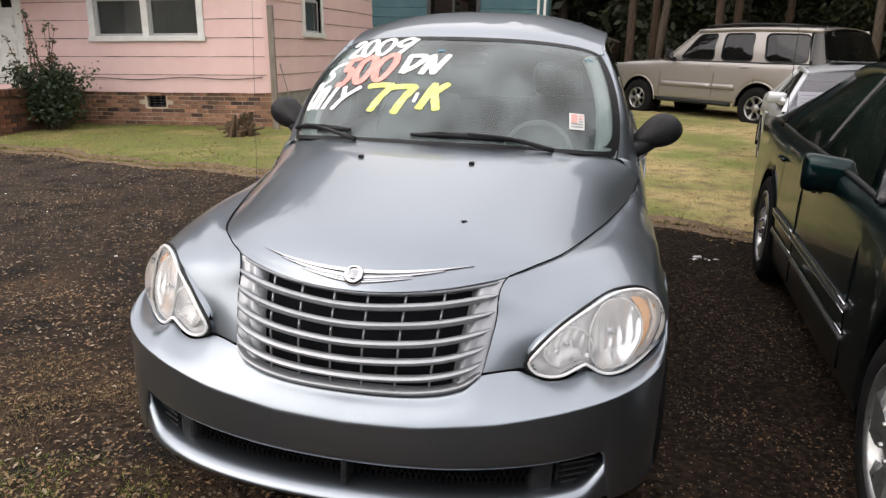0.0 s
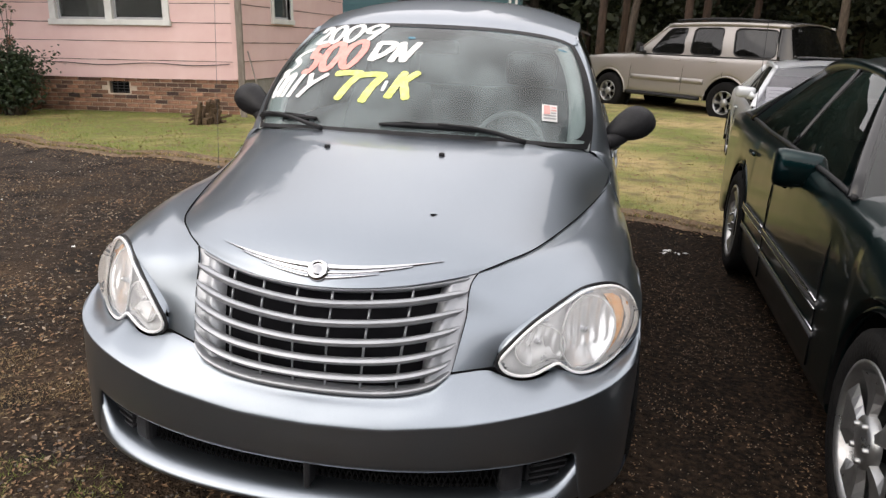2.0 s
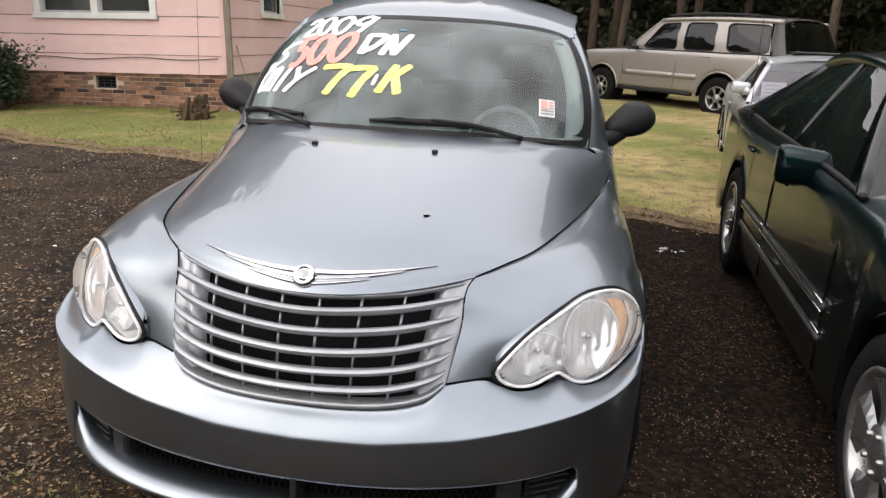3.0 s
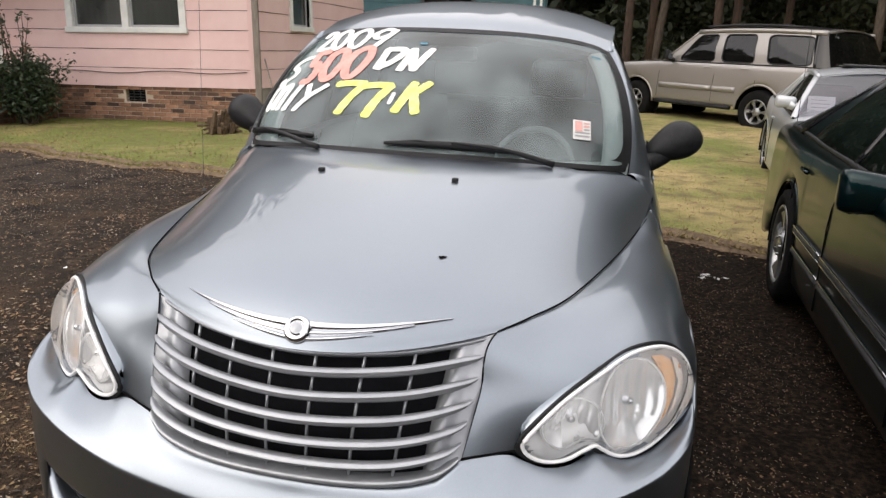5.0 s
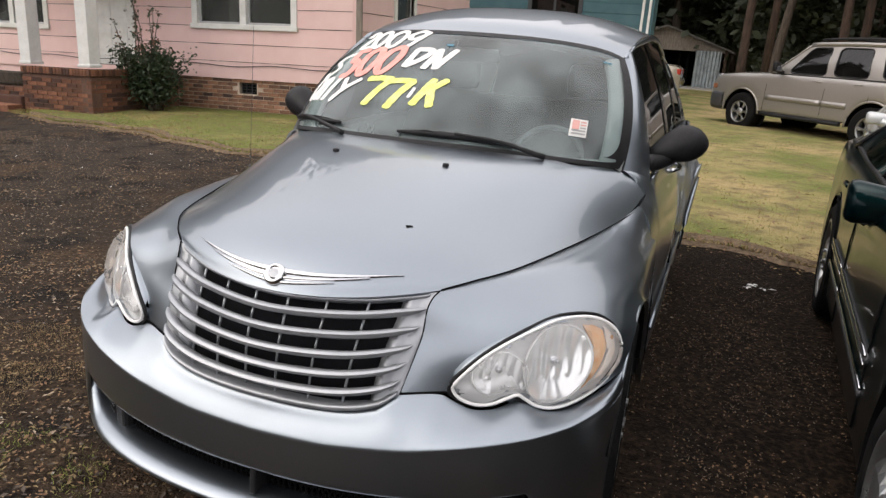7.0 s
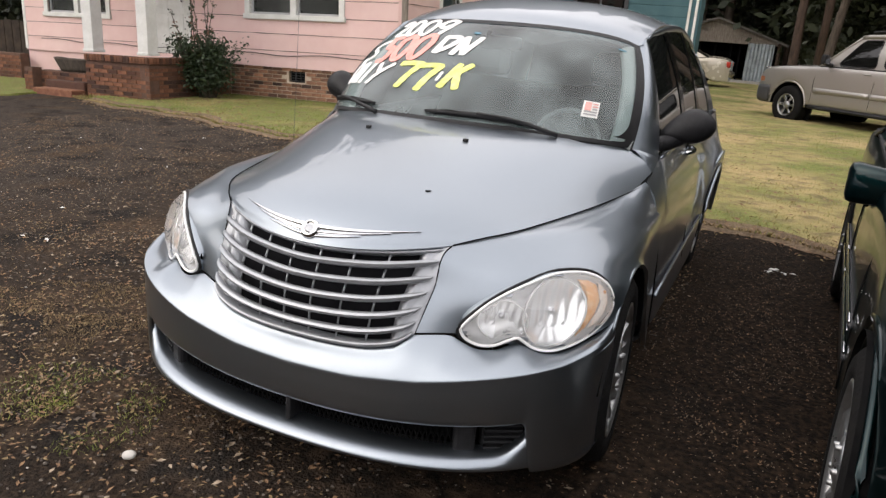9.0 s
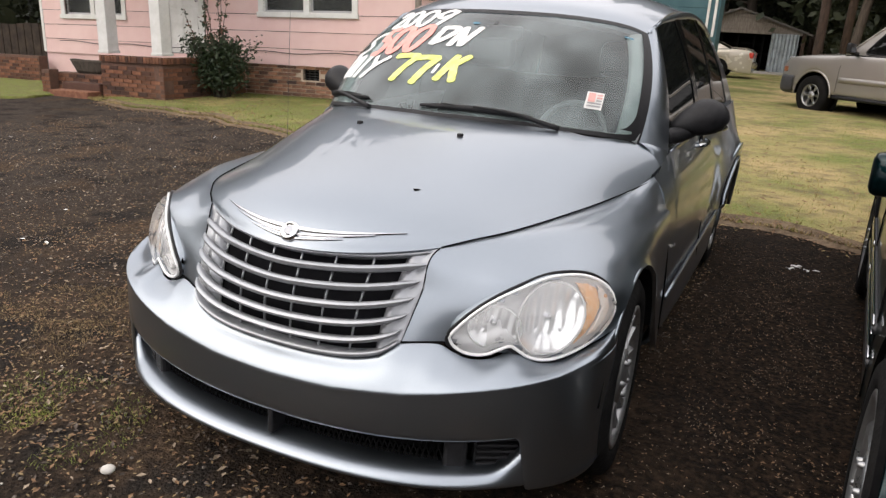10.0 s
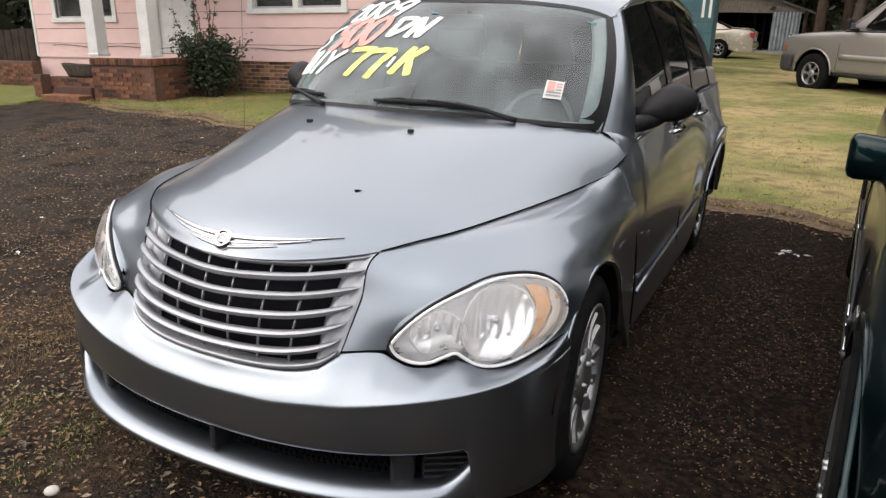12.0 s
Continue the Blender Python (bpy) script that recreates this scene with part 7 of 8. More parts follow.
def make_yard_things():
    bd = part("wood_post", box("wood_post", (-0.045, -0.03, 0), (0.045, 0.03, 1.86), "grey_wood", 0.008))
    bd.matrix_world = pose(-4.40, 9.28, 0.05, -1, -2, 8)
    tagged(bd, "weathered grey wooden post leaning beside the house corner", "post")
    st = tube("garden_stake", [(-4.28, 9.2, 1.05), (-4.10, 9.15, 0.5), (-3.98, 9.1, 0.06)], 0.010, "grey_wood", 6)
    tagged(part("garden_stake", st), "thin pale stick leaning against the post", "stick")
    # stump: a ragged ring of upright splinters
    bm = bmesh.new()
    rng = random.Random(5)
    for k in range(30):
        a = rng.uniform(0, 2 * math.pi)
        r = 0.05 + 0.15 * rng.random()
        h = 0.30 * rng.random() ** 1.6 + 0.05
        box_bm(bm, (-0.035, -0.02, -0.04), (0.035 * rng.uniform(0.3, 1), 0.02, h), 0.005, pose(r * 1.15 * math.cos(a), r * math.sin(a), 0, rng.uniform(-24, 24), rng.uniform(-24, 24), rng.uniform(0, 180)))
    for k in range(9):
        a = rng.uniform(0, 2 * math.pi)
        box_bm(bm, (0, -0.018, -0.015), (rng.uniform(0.1, 0.26), 0.018, 0.015), 0.005, pose(0.1 * math.cos(a), 0.1 * math.sin(a), 0.02 + 0.1 * rng.random(), 0, rng.uniform(-15, 25), math.degrees(a)))
    s = part("tree_stump", bm_mesh("tree_stump", bm, "rotten_wood"))
    s.location = (-4.51, 8.36, 0.05)
    tagged(s, "ragged rotten tree stump in the grass", "stump")


make_brickwork()
make_yard_things()


# ---- buildings behind ----
def make_teal_building():
    b = empty("teal_building")
    tagged(b, "teal painted outbuilding with a dark window and white corner trim", "building")
    y0, x0, x1, h = 18.0, -7.0, -1.03, 3.4
    wall = part("wall", box("wall", (x0, y0, -0.1), (x1, y0 + 0.9, h), "teal", 0.01), b)
    z = 0.1
    while z < h - 0.1:
        part("board", box("board", (x0 - 0.01, y0 - 0.02, z), (x1 + 0.012, y0 - 0.002, z + 0.24), "teal", 0.006), wall)
        z += 0.25
    wn_ = part("window", box("window", (-4.05, y0 - 0.03, 1.3), (-2.85, y0 - 0.021, 2.9), "far_glass", 0.0), b, "dark window")
    for lo, hi in (((-4.15, y0 - 0.06, 1.2), (-4.05, y0 - 0.02, 3.0)), ((-2.85, y0 - 0.06, 1.2), (-2.75, y0 - 0.02, 3.0)), ((-4.05, y0 - 0.06, 1.2), (-2.85, y0 - 0.02, 1.3)), ((-4.05, y0 - 0.06, 2.9), (-2.85, y0 - 0.02, 3.0)), ((-3.48, y0 - 0.05, 1.3), (-3.42, y0 - 0.022, 2.9))):
        part("window_frame", box("window_frame", lo, hi, "grey_plastic", 0.005), wn_)
    for x in (-1.30, -1.14):
        part("corner_trim", box("corner_trim", (x, y0 - 0.05, 1.45), (x + 0.06, y0 - 0.018, h), "white_paint", 0.005), b, "white trim strip")
    part("roof", box("roof", (x0 - 0.3, y0 - 0.4, h), (x1 + 0.3, y0 + 1.2, h + 0.18), "roof_shingle", 0.02), b)


def make_shed():
    s = empty("garden_shed")
    tagged(s, "open-fronted grey shed with a gable roof and a corrugated tin panel", "shed")
    y0 = 36.0
    xl, xr, xm = -5.0, 0.66, -2.25
    v = [(xl, y0, 1.72), (xr, y0, 1.92), (xm + 0.1, y0, 2.80), (xl, y0 + 0.1, 1.72), (xr, y0 + 0.1, 1.92), (xm + 0.1, y0 + 0.1, 2.80)]
    gable = part("gable", mesh_of("gable", v, [(0, 1, 2), (5, 4, 3), (0, 3, 4, 1), (1, 4, 5, 2), (2, 5, 3, 0)], "grey_wood"), s)
    for k in range(6):
        z = 1.78 + 0.17 * k
        t = (z - 1.75) / 1.1
        a, b = xl + (xm - xl) * t + 0.1, xr + (xm - xr) * t - 0.05
        part("gable_board", box("gable_board", (a, y0 - 0.03, z + 0.03), (b, y0 - 0.005, z + 0.175), "grey_wood", 0.006), gable)
    for a, b in (((xl - 0.3, 1.60), (xm + 0.1, 2.84)), ((xm + 0.1, 2.84), (xr + 0.3, 1.80))):
        v = [(a[0], y0 - 0.3, a[1]), (b[0], y0 - 0.3, b[1]), (b[0], y0 + 4, b[1]), (a[0], y0 + 4, a[1])]
        v += [(x, y, z + 0.09) for x, y, z in v]
        part("roof", mesh_of("roof", v, [(3, 2, 1, 0), (4, 5, 6, 7), (0, 1, 5, 4), (2, 3, 7, 6), (1, 2, 6, 5), (3, 0, 4, 7)], "roof_shingle"), s)
    # back wall, posts and shelves near-black: the shed's inner shade as colour
    part("back_wall", box("back_wall", (xl, y0 + 3.6, 0), (xr, y0 + 3.7, 2.0), "dark", 0.0), s)
    for x in (xl, xr - 0.12):
        part("corner_post", box("corner_post", (x, y0 - 0.02, -0.1), (x + 0.14, y0 + 0.14, 2.0), "pine_bark", 0.01), s)
    part("side_wall", box("side_wall", (xl, y0, 0), (xl + 0.08, y0 + 3.6, 1.8), "grey_wood", 0.0), s)
    part("side_wall", box("side_wall", (xr - 0.08, y0 + 0.15, 0), (xr, y0 + 3.6, 1.9), "grey_wood", 0.0), s)
    n = 60
    v = []
    for i in range(n + 1):
        x = -0.72 + 1.14 * i / n
        d = 0.03 * math.sin(i * 2 * math.pi / 8)
        v += [(x, y0 - 0.06 + d, 0.02), (x, y0 - 0.06 + d, 1.86)]
    part("tin_panel", mesh_of("tin_panel", v, [(2 * i, 2 * i + 2, 2 * i + 3, 2 * i + 1) for i in range(n)], "tin", True), s, "pale corrugated tin panel")
    for x in (-1.5, -1.1, -2.2, -2.9):
        part("inner_post", box("inner_post", (x, y0 + 0.4, 0), (x + 0.08, y0 + 0.5, 1.8), "dark", 0.0), s)
    for z in (0.9, 1.35):
        part("shelf", box("shelf", (xl + 0.1, y0 + 0.5, z), (-0.8, y0 + 1.4, z + 0.05), "dark", 0.0), s)
    tagged(part("shed_apron", box("shed_apron", (-2.2, 33.2, 0.05), (0.9, 36.2, 0.20), "concrete", 0.02)), "pale concrete apron before the shed", "slab", kind="structure")


def make_fence():
    f = empty("board_fence")
    tagged(f, "weathered brown upright board fence behind the house, its shade in the colour", "fence")
    for k in range(26):
        x = -21.5 + 0.30 * k
        if x > -13.8:
            break
        part("board", box("board", (x, 12.0, 0.0), (x + 0.27, 12.03, 1.15 + 0.06 * noise.noise((x, 3, 1))), "shaded_fence", 0.006), f)
    for z in (0.3, 0.9):
        part("rail", box("rail", (-21.5, 12.03, z), (-13.8, 12.08, z + 0.09), "grey_wood", 0.006), f)


make_teal_building()
make_shed()
make_fence()


# ---- plants ----
def leaf_cloud(name, centres, material, per, spread, size, seed, flat=0.6):
    """Many small folded leaves scattered round the given centres, as one mesh."""
    rng = random.Random(seed)
    v, f = [], []
    for c, k in centres:
        for _ in range(int(per * k)):
            d = Vector((rng.gauss(0, 1), rng.gauss(0, 1), rng.gauss(0, flat)))
            p = Vector(c) + d * spread * k
            a = Vector((rng.uniform(-1, 1), rng.uniform(-1, 1), rng.uniform(-0.7, 0.7))).normalized()
            b = a.cross(Vector((rng.uniform(-1, 1), rng.uniform(-1, 1), rng.uniform(-1, 1)))).normalized()
            s = size * rng.uniform(0.6, 1.3)
            q = len(v)
            v += [p - a * s, p + b * s * 0.5, p + a * s, p - b * s * 0.5]
            f.append((q, q + 1, q + 2, q + 3))
    return mesh_of(name, v, f, material)


def limb_path(a, d, length, wob, rng, n=6):
    p, out = Vector(a), [Vector(a)]
    d = Vector(d).normalized()
    for _ in range(n):
        d = (d + Vector((rng.uniform(-wob, wob), rng.uniform(-wob, wob), rng.uniform(-wob * 0.4, wob)))).normalized()
        p = p + d * (length / n)
        out.append(p.copy())
    return out


def make_tree(name, height, radius, crown_from, seed, bark, leaf, crown_r, per=46, leaf_size=0.16, label=""):
    rng = random.Random(seed)
    t = empty(name)
    trunk = limb_path((0, 0, -0.1), (0.02, 0.0, 1), height * 0.86, 0.045, rng, 10)
    rad = [radius * (1.25 if i == 0 else 1 - 0.75 * i / 10) for i in range(11)]
    tr = part("trunk", tube("trunk", trunk, rad, bark, 9), t)
    centres = []
    for k in range(15):
        s = crown_from + (1 - crown_from) * (k + 0.5) / 15
        i = s * 10
        a = trunk[int(i)].lerp(trunk[min(10, int(i) + 1)], i - int(i))
        an = rng.uniform(0, 2 * math.pi)
        reach = crown_r * (1.05 - 0.6 * (s - crown_from) / (1 - crown_from)) * rng.uniform(0.6, 1.1)
        lp = limb_path(a, (math.cos(an), math.sin(an), rng.uniform(0.05, 0.6)), reach, 0.22, rng, 5)
        part("limb", tube("limb", lp, [radius * 0.30 * (1 - 0.85 * j / 5) for j in range(6)], bark, 6), tr)
        for j in (2, 3, 4, 5):
            centres.append((lp[j], rng.uniform(0.7, 1.2)))
    centres.append((trunk[-1], 1.2))
    part("crown", leaf_cloud("crown", centres, leaf, per, crown_r * 0.17, leaf_size, seed + 1), t)
    if label:
        tagged(t, label, "tree")
    return t


def make_shrub():
    rng = random.Random(11)
    s = empty("shrub", pose(-7.85, 8.62, 0.04))
    tagged(s, "dark glossy evergreen shrub with reddish shoots by the brick skirt", "shrub")
    low, high = [], []
    for k in range(26):
        an, lean = rng.uniform(0, 2 * math.pi), rng.uniform(0.05, 0.6)
        tall = rng.uniform(0.7, 1.15) if k > 7 else rng.uniform(1.35, 1.85)
        d = (math.cos(an) * lean * (0.5 if k < 8 else 1), math.sin(an) * lean * 0.7, 1)
        lp = limb_path((rng.uniform(-0.12, 0.12), rng.uniform(-0.1, 0.1), 0), d, tall, 0.13, rng, 7)
        part("stem", tube("stem", lp, [0.012 * (1 - 0.8 * j / 7) + 0.002 for j in range(8)], "bark", 5), s)
        for j in range(2, 8):
            (low if lp[j].z < 0.95 else high).append((lp[j], rng.uniform(0.7, 1.1) if lp[j].z < 0.95 else 0.5))
    part("foliage", leaf_cloud("foliage", low, "leaf", 62, 0.11, 0.034, 3, 0.8), s)
    part("shoot_leaves", leaf_cloud("shoot_leaves", high, "leaf", 20, 0.055, 0.030, 4, 1.0), s)
    part("red_leaves", leaf_cloud("red_leaves", high, "leaf_rust", 9, 0.06, 0.026, 5, 1.0), s, "reddish young leaves")


make_shrub()
pines = [make_tree("pine_tree", 17, 0.165, 0.42, 21 + k, "pine_bark" if k != 1 else "bark", "leaf_tree", 3.4, per=60, leaf_size=0.24, label="tall dark pine with a bare lower trunk") for k in range(3)]
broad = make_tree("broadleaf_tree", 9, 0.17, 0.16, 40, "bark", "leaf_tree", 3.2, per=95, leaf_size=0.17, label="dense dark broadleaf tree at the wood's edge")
autumn = make_tree("autumn_tree", 7.5, 0.12, 0.22, 43, "bark", "leaf_autumn", 2.4, per=40, leaf_size=0.15, label="small tree with yellowing autumn leaves")
# last two are unseen, added in the east to darken reflections
spots = [(1.25, 26), (2.2, 27.5), (4.25, 26), (4.8, 27), (8.8, 25), (7.0, 30), (11.5, 26), (-3.5, 41), (1.0, 42), (4.0, 40), (-8, 34), (-13, 33), (14, 27), (17, 9), (21, 12)]
for k, (x, y) in enumerate(spots):
    copy_thing(pines[k % 3], pose(x, y, 0, 0, 0, 67 * k))["group"] = "pines behind the lot"
# last six stand out of view, added on the east to darken reflections
wood = [(-18, 30), (-14, 36), (-9, 40), (-5, 44), (-1, 46), (2.5, 35), (3.5, 45), (6, 33), (8, 38), (10, 31), (12.5, 34), (15, 30), (18, 33), (21, 30), (24, 26), (17, 24), (-22, 26), (-24, 20), (7, 44), (13, 42), (15, 15), (18, 11), (16, 7), (23, 8), (22, 14), (20, 10)]
for k, (x, y) in enumerate(wood):
    copy_thing(broad, pose(x, y, -0.2, 0, 0, 41 * k) @ Matrix.Diagonal((1, 1, 1, 1)))["group"] = "trees of the wood"
# unseen trees added to darken what the car's east side mirrors
for k, (x, y) in enumerate(((15.5, 5), (17, 0.5), (19, -4), (22, 2))):
    copy_thing(broad, pose(x, y, -0.2, 0, 0, 61 * k) @ Matrix.Diagonal((1.5, 1.5, 1.6, 1)))["group"] = "trees of the wood"
for k, x in enumerate((-9, -2, 5, 10, 16, 22)):
    copy_thing(broad, pose(x, 37 + (k % 2) * 4, -0.2, 0, 0, 53 * k) @ Matrix.Diagonal((1.7, 1.7, 1.9, 1)))["group"] = "trees of the wood"
for k, (x, y) in enumerate([(11, 23), (14, 22), (16, 20)]):
    copy_thing(autumn, pose(x, y, 0, 0, 0, 77 * k))["group"] = "autumn trees"
copy_thing(broad, pose(-19, 14.5, -1.5, 0, 0, 20))["group"] = "trees of the wood"
for o in (*pines, broad, autumn):
    o.location = (0, 60, 0)
pines[0].location, pines[1].location, pines[2].location = (-6, 50, 0), (3, 52, 0), (10, 50, 0)
broad.location, autumn.location = (0, 50, 0), (14, 48, 0)
oak = make_tree("oak_tree", 14.0, 0.34, 0.20, 61, "bark", "leaf_tree", 4.5, per=230, leaf_size=0.28, label="large leafy oak standing behind the house")
oak.location = (-13.0, 19.5, 0)
copy_thing(oak, pose(-23.0, 13.5, 0, 0, 0, 130))["group"] = "oaks behind the house"
oak["group"] = "oaks behind the house"
# far wood edge closing the view; unseen sides added, heights shaped to darken reflections
v, f = [], []
for i in range(241):
    a = 2 * math.pi * (i % 240) / 240
    r = 58 + 3 * noise.noise((i % 240 * 0.4, 0, 0))
    v += [(r * math.cos(a), r * math.sin(a), -0.5), (r * math.cos(a), r * math.sin(a), 10 + 17 * min(1.0, max(0.0, 0.1 + 1.4 * math.sin(a))) + 6 * max(0.0, math.sin(a)) * min(1.0, max(0.0, 0.1 + 2 * math.cos(a))) + 5 * max(0.0, math.cos(a)) ** 2 + 5 * noise.noise((i % 240 * 0.6, 5, 0)) + 2.5 * noise.noise((i % 240 * 2.1, 7, 0)))]
f = [(2 * i, 2 * i + 1, 2 * i + 3, 2 * i + 2) for i in range(240)]
# the shade inside the wood is put into this near-black colour
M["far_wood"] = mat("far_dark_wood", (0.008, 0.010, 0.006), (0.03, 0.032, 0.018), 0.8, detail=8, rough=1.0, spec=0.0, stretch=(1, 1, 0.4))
tagged(part("backdrop", mesh_of("backdrop", v, f, "far_wood")), "dark far edge of the wood, carried round the unseen sides too", "backdrop", kind="structure")
# utility pole
up = part("utility_pole", tube("utility_pole", [(1.93, 25.2, -0.1), (1.98, 25.2, 5), (2.05, 25.2, 9)], [0.125, 0.12, 0.11], "pine_bark", 12))
tagged(up, "reddish brown wooden utility pole", "pole")


# ---- grass, leaves and gravel ----
def scatter_grass():
    rng = random.Random(8)
    for nm, material, count, dry in (("green_grass", "blade_green", 26000, False), ("dry_grass", "blade_dry", 24000, True)):
        v, f = [], []
        made = 0
        while made < count:
            x = rng.uniform(-9.5, 6.5)
            s = rng.random() ** 1.7 * 9
            y = lawn_edge(x) + s - 0.02
            k = noise.noise((x * 0.55, y * 0.55, 0)) + 0.35 * noise.noise((x * 2, y * 2, 3)) + (0.25 if s < 0.25 else 0) + (-0.16 if x < -0.5 else 0.08)
            if dry != (k > -0.02):
                if rng.random() > 0.22:
                    continue
            if y > WALL_Y - 0.15 and x < EAST_X + 0.1:
                continue
            made += 1
            h, an = rng.uniform(0.012, 0.034) * (0.6 if s < 0.15 else 1), rng.uniform(0, 2 * math.pi)
            w = rng.uniform(0.003, 0.007)
            z = 0.03 + lawn_rise(x, s)
            lx, ly = rng.uniform(-0.03, 0.03), rng.uniform(-0.03, 0.03)
            q = len(v)
            v += [(x - w * math.cos(an), y - w * math.sin(an), z - 0.015), (x + w * math.cos(an), y + w * math.sin(an), z - 0.015), (x + lx, y + ly, z + h)]
            f.append((q, q + 1, q + 2))
        tagged(part(nm, mesh_of(nm, v, f, material)), "short green grass blades on the lawn" if not dry else "short straw coloured dry grass blades", "grass", kind="stuff")


def flakes(name, material, spots, size, seed, label, category, lift=0.004, curl=0.35):
    rng = random.Random(seed)
    v, f = [], []
    for x, y, z in spots:
        s = size * rng.uniform(0.4, 1.5)
        an = rng.uniform(0, 2 * math.pi)
        a = Vector((math.cos(an), math.sin(an), rng.uniform(-curl, curl)))
        b = Vector((-math.sin(an), math.cos(an), rng.uniform(-curl, curl)))
        p = Vector((x, y, z + lift + s * 0.2))
        q = len(v)
        v += [p - a * s, p + b * s * 0.45 + Vector((0, 0, s * curl * 0.4)), p + a * s * 0.9, p - b * s * 0.45 + Vector((0, 0, s * curl * 0.4))]
        f += [(q, q + 1, q + 2), (q, q + 2, q + 3)]
    tagged(part(name, mesh_of(name, v, f, material)), label, category, kind="stuff")


def pebbles(name, material, spots, size, seed, label):
    rng = random.Random(seed)
    v, f = [], []
    for x, y, z in spots:
        s = size * rng.uniform(0.4, 1.6)
        q = len(v)
        for d in ((1, 0, 0), (0, 1, 0), (-1, 0, 0), (0, -1, 0), (0, 0, 0.7), (0, 0, -0.7)):
            v.append((x + d[0] * s * rng.uniform(0.7, 1.2), y + d[1] * s * rng.uniform(0.7, 1.2), z + d[2] * s))
        for a, b in ((0, 1), (1, 2), (2, 3), (3, 0)):
            f += [(q + a, q + b, q + 4), (q + b, q + a, q + 5)]
    tagged(part(name, mesh_of(name, v, f, material)), label, "gravel", kind="stuff")


def on_lot(rng, near=False):
    while True:
        x, y = rng.uniform(-7.5, 0.85), rng.uniform(-1.6, 7)
        if rng.random() < 0.2:
            x, y = rng.gauss(-2, 4.5), rng.gauss(0, 3)
        if x < 0.9 and y < lawn_edge(x) - 0.02 and not (abs(x) < 0.7 and 0.5 < y < 4.2):
            return x, y, -0.012


rng_g = random.Random(77)
scatter_grass()
def patchy(n, scale, cut, rng):
    out = []
    while len(out) < n:
        p = on_lot(rng)
        if noise.noise((p[0] * scale, p[1] * scale, 9)) > cut - rng.random() * 0.3:
            out.append(p)
    return out


pebbles("fine_gravel", "pebble", [on_lot(rng_g) for _ in range(16000)], 0.0055, 1, "fine loose grey-brown gravel on the asphalt")
pebbles("pale_gravel", "pale_stone", [on_lot(rng_g) for _ in range(380)], 0.005, 2, "scattered pale pebbles")
flakes("leaf_litter", "dry_leaf", patchy(7800, 0.8, 0.05, rng_g), 0.0095, 3, "dry brown leaf scraps on the lot", "leaves")
flakes("straw_litter", "straw", patchy(9000, 0.9, 0.1, rng_g), 0.008, 4, "dry straw scraps on the lot", "straw")
edge_spots = []
for _ in range(3200):
    x = rng_g.uniform(-9, 5)
    s = rng_g.gauss(-0.02, 0.13)
    edge_spots.append((x, lawn_edge(x) + s, 0.012 if s > -0.02 else -0.010))
flakes("chip_litter", "wood_chip", patchy(3600, 1.6, 0.25, rng_g), 0.012, 17, "pale dry wood and straw chips on the lot", "straw")
flakes("edge_leaves", "dry_leaf", edge_spots[:1900], 0.020, 12, "band of brown leaves along the edge of the lawn", "leaves")
flakes("edge_straw", "blade_dry", edge_spots[1900:], 0.016, 13, "straw scraps along the edge of the lawn", "straw")


def near_patch(rng, cx, cy, rx, ry):
    return cx + rng.gauss(0, rx), cy + rng.gauss(0, ry), -0.010


patch_spots = [near_patch(rng_g, *rng_g.choice(((-1.5, 0.8, 0.28, 0.16), (-2.0, 0.25, 0.32, 0.16), (-1.05, 0.2, 0.3, 0.2), (-2.6, 1.6, 0.4, 0.2)))) for _ in range(3600)]
flakes("leaf_drift", "dry_leaf", patch_spots[:1700], 0.0085, 21, "drift of brown leaf scraps on the lot", "leaves")
flakes("straw_drift", "straw", patch_spots[1700:], 0.0075, 22, "drift of straw scraps on the lot", "straw")


def in_gap(rng):
    while True:
        x, y = rng.gauss(1.4, 0.6), rng.gauss(1.6, 1.7)
        if noise.noise((x * 2.2, y * 2.2, 4)) > rng.uniform(-0.7, 0.5):
            return x, y, -0.012


flakes("gap_leaves", "dry_leaf", [in_gap(rng_g) for _ in range(5000)], 0.0062, 14, "small brown leaf scraps on dark soil", "leaves")
flakes("gap_straw", "wood_chip", [in_gap(rng_g) for _ in range(6400)], 0.0036, 15, "pale specks of straw on dark soil", "straw")
flakes("lot_specks", "straw", [on_lot(rng_g) for _ in range(5200)], 0.0042, 16, "fine pale specks of straw on the asphalt", "straw")
lawn_spots = []
for _ in range(2600):
    x, s = rng_g.uniform(-9, 6), rng_g.random() ** 1.5 * 6
    lawn_spots.append((x, lawn_edge(x) + s - 0.1, 0.05 + lawn_rise(x, s)))
flakes("lawn_leaves", "dry_leaf", [p for p in lawn_spots if not (p[1] > WALL_Y - 0.1 and p[0] < EAST_X)], 0.025, 6, "fallen brown leaves on the lawn", "leaves")


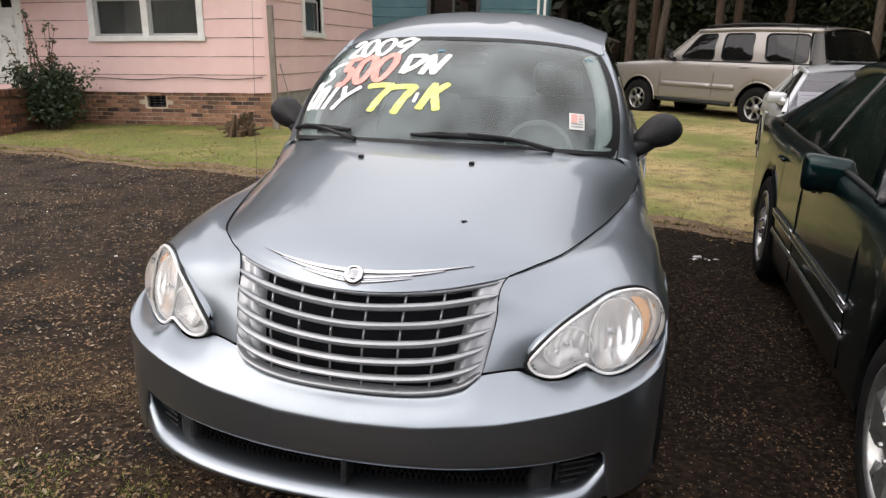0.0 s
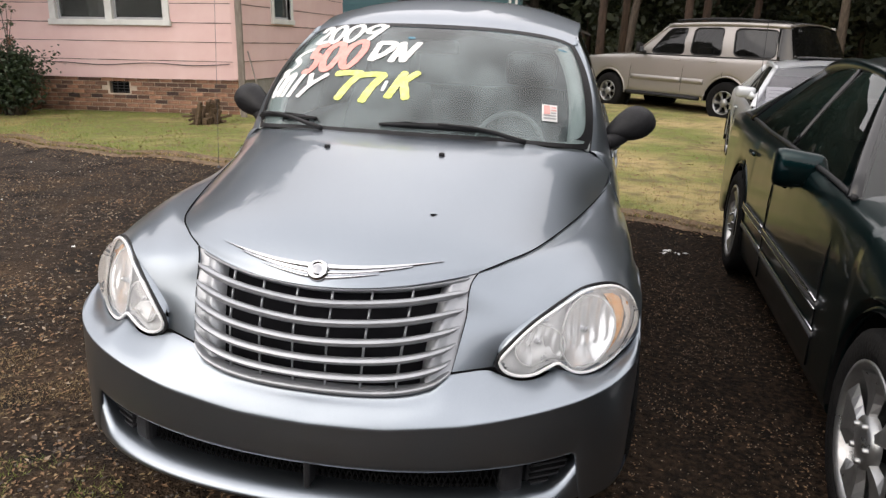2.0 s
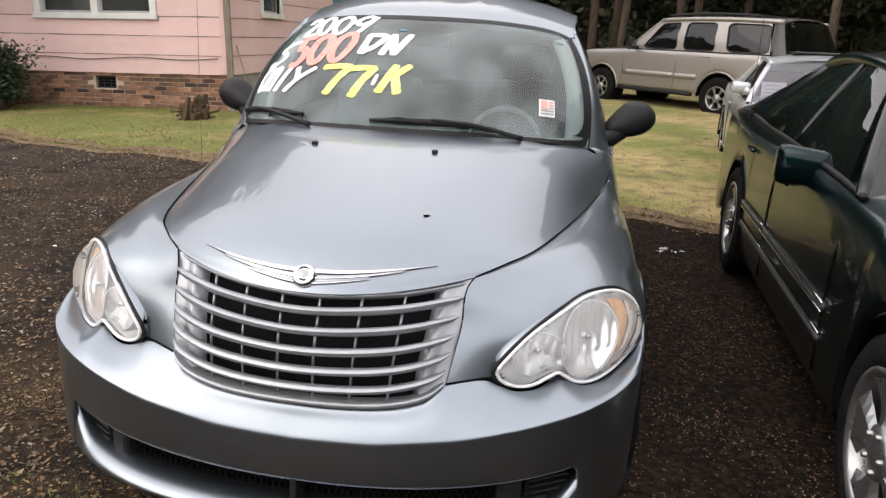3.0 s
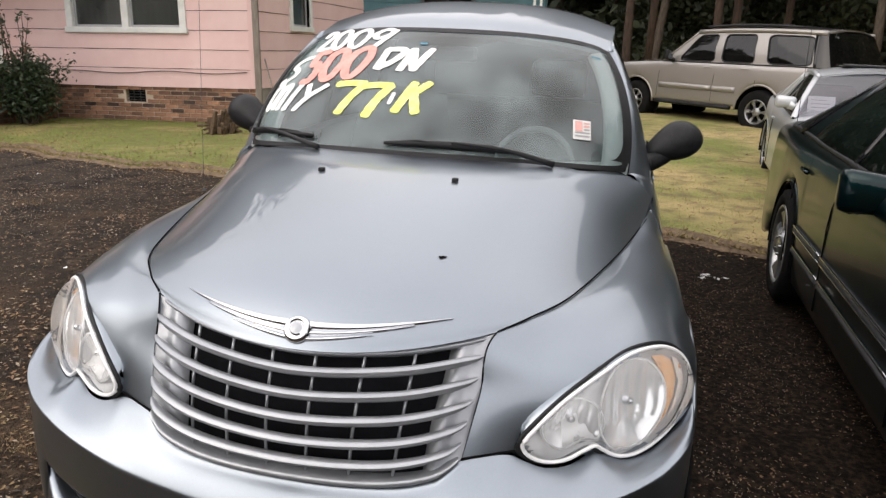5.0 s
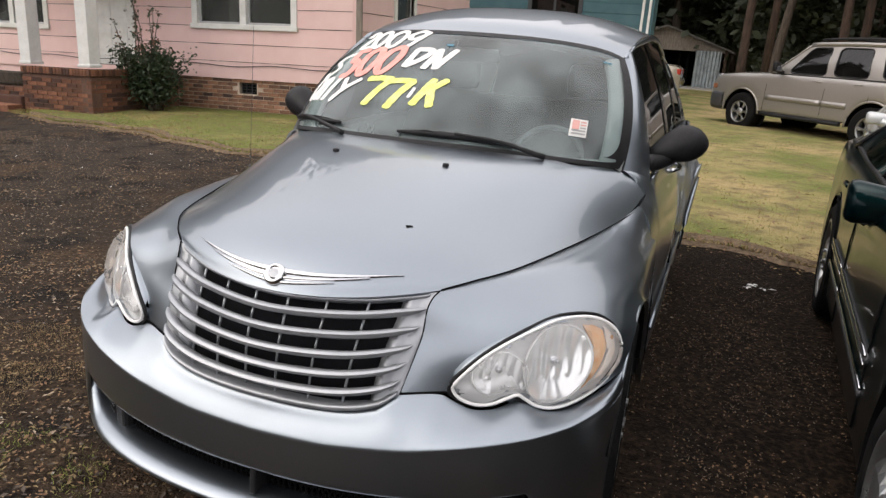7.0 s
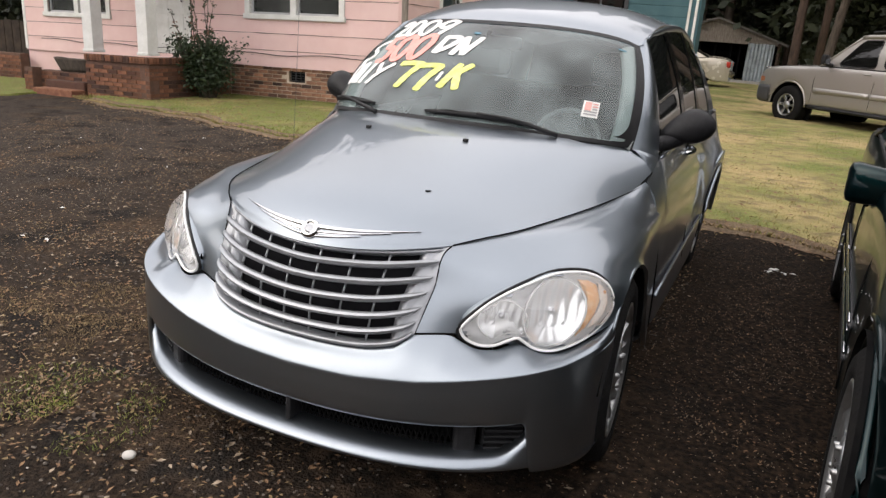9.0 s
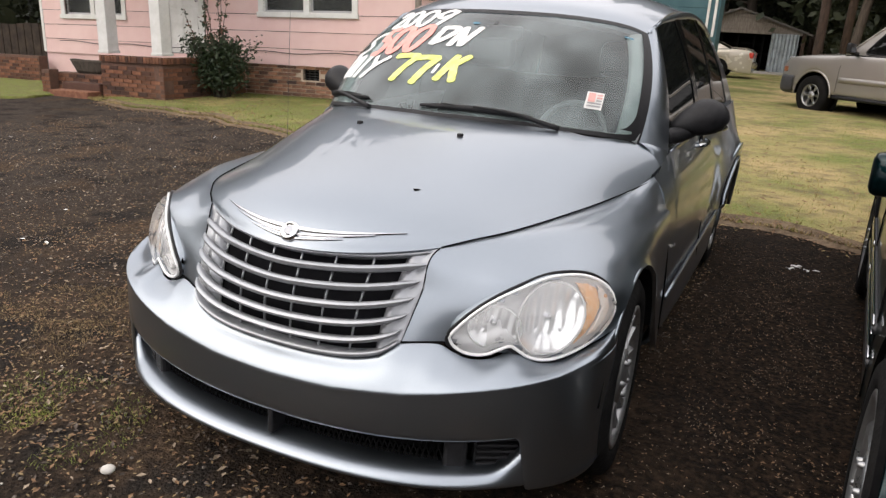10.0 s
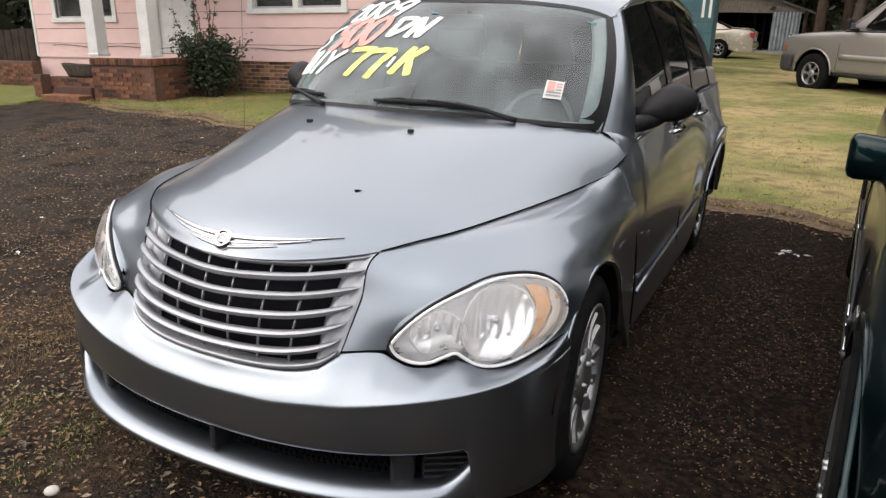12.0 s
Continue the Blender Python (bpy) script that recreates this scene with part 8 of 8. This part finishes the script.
def dry_tufts(name, cx, cy, rx, ry, count, seed, label):
    rng = random.Random(seed)
    v, f = [], []
    for _ in range(count):
        a, r = rng.uniform(0, 2 * math.pi), rng.random() ** 0.7
        x, y = cx + rx * r * math.cos(a), cy + ry * r * math.sin(a)
        if noise.noise((x * 4, y * 4, seed)) < -0.08:
            continue
        an, w, h = rng.uniform(0, 6.28), rng.uniform(0.0006, 0.0015), rng.uniform(0.001, 0.007)
        q = len(v)
        v += [(x - w * math.cos(an), y - w * math.sin(an), -0.012), (x + w * math.cos(an), y + w * math.sin(an), -0.012), (x + rng.uniform(-0.02, 0.02), y + rng.uniform(-0.02, 0.02), h)]
        f.append((q, q + 1, q + 2))
    tagged(part(name, mesh_of(name, v, f, "straw" if seed % 2 else "blade_green")), label, "grass", kind="stuff")


dry_tufts("weed_patch", -1.55, 0.75, 0.55, 0.40, 7000, 1, "flat patch of dry weeds on the lot")
dry_tufts("weed_patch", -2.1, 0.2, 0.5, 0.4, 4500, 3, "flat patch of dry weeds on the lot")
dry_tufts("green_weeds", -0.95, 0.15, 0.4, 0.3, 2500, 2, "sparse green weeds in the gravel")


def single_stone(name, x, y, r, material, label):
    bm = bmesh.new()
    bmesh.ops.create_icosphere(bm, subdivisions=2, radius=r)
    for v in bm.verts:
        v.co *= 1 + 0.25 * noise.noise(v.co * 30)
        v.co.z *= 0.5
    o = part(name, bm_mesh(name, bm, material, True))
    o.location = (x, y, r * 0.2)
    tagged(o, label, "stone")


single_stone("pale_stone", -0.49, 0.03, 0.022, "pale_stone", "small pale stone lying on the gravel")
rng_l = random.Random(31)
lt = [(1.36 + rng_l.uniform(-0.09, 0.09), 3.68 + rng_l.uniform(-0.05, 0.05), 0.0) for _ in range(14)]
flakes("paper_scrap", "paper", lt, 0.022, 9, "torn white paper scraps on the gravel", "litter")
single_stone("lawn_scrap", 2.2, 7.6, 0.03, "pale_stone", "small white scrap lying in the grass")

dry_tufts("porch_grass", -11.2, 7.1, 0.55, 0.55, 900, 62, "short green grass beside the porch steps")


def clumped(rng, clumps, per, x0, x1, y0, y1, spread):
    """Spots in many small loose heaps on the lot."""
    out = []
    for _ in range(clumps):
        cx, cy, r = rng.uniform(x0, x1), rng.uniform(y0, y1), spread * rng.uniform(0.4, 1.6)
        for _ in range(int(per * rng.uniform(0.3, 1.7))):
            x, y = cx + rng.gauss(0, r * 1.5), cy + rng.gauss(0, r)
            if y < lawn_edge(x) - 0.05 and not (abs(x) < 0.72 and 0.45 < y < 4.3) and x < 0.9:
                out.append((x, y, -0.012))
    return out


rng_c = random.Random(91)
flakes("leaf_crumbs", "dry_leaf", clumped(rng_c, 300, 24, -7.5, 0.8, -0.4, 6.6, 0.16), 0.0115, 23, "heaps of brown leaf crumbs on the lot", "leaves")
flakes("bark_crumbs", "bark", clumped(rng_c, 260, 22, -7.0, 0.8, -0.4, 6.4, 0.20), 0.0120, 24, "dark crumbs of bark and tar on the lot", "bark")
flakes("chip_crumbs", "wood_chip", clumped(rng_c, 150, 12, -7.0, 0.4, 0.4, 5.6, 0.16), 0.0110, 25, "pale wood crumbs on the lot", "straw")
flakes("white_scraps", "paper", [p for p in clumped(rng_c, 34, 1.6, -6.5, -0.8, 0.6, 5.4, 0.05)], 0.017, 26, "single white paper scraps on the lot", "litter")


def dirt_margin():
    """The bare tan strip between the asphalt and the grass."""
    verts = []
    xs = [-8.9 + 0.07 * k for k in range(200)]
    for x in xs:
        y = lawn_edge(x)
        inner = 0.10 + 0.09 * noise.noise((x * 1.3, 2, 0)) + 0.05 * noise.noise((x * 6, 4, 0)) + (0.06 if x < -5.5 else 0.0)
        outer = 0.09 + 0.07 * noise.noise((x * 1.9, 7, 0)) + 0.04 * noise.noise((x * 7, 9, 0))
        verts += [(x, y - outer, -0.006), (x, y - outer * 0.5, 0.006), (x, y + 0.02, 0.020), (x, y + max(0.05, inner), 0.047 + 0.012 * inner)]
    tagged(part("lawn_margin", mesh_of("lawn_margin", verts, [f[::-1] for f in grid_faces(len(xs), 4)], "margin_dirt", True)), "strip of bare tan dirt along the lawn's edge", "dirt", kind="structure")


M["margin_dirt"] = mat("tan_dirt", (0.085, 0.056, 0.032), (0.21, 0.150, 0.092), 16, detail=8, rough=0.95, bump=0.7, bump_scale=45)
dirt_margin()


# ---- the yard falls away gently to the west, and the house stands with it ----
FALL = 0.030
HOUSE_NAMES = ("brick_skirt", "cable", "corner_trim", "door_1", "foundation_vent", "garden_wall", "house_roof", "planter", "porch_floor", "porch_low_wall", "porch_parapet", "porch_pier", "porch_post", "porch_roof", "porch_side", "porch_step", "rear_skirt", "room_backing", "shrub", "side_skirt", "wall_", "window_", "board_fence")


def settle_west():
    bpy.context.view_layer.update()
    pivot = -3.8
    turn = pose(pivot, 0, 0, 0, -math.degrees(math.atan(FALL)), 0) @ pose(-pivot, 0, 0)
    done = set()
    for ob in [o for o in bpy.context.scene.collection.all_objects if o.parent is None]:
        if ob.name.startswith(HOUSE_NAMES):
            ob.matrix_world = turn @ ob.matrix_world
        elif ob.type == "MESH" and ob.data.name not in done and (ob.name in ("ground", "lawn", "side_lawn", "lawn_margin") or ob.get("kind") == "stuff"):
            done.add(ob.data.name)
            for v in ob.data.vertices:
                v.co.z -= FALL * min(14.0, max(0.0, pivot - v.co.x))


settle_west()
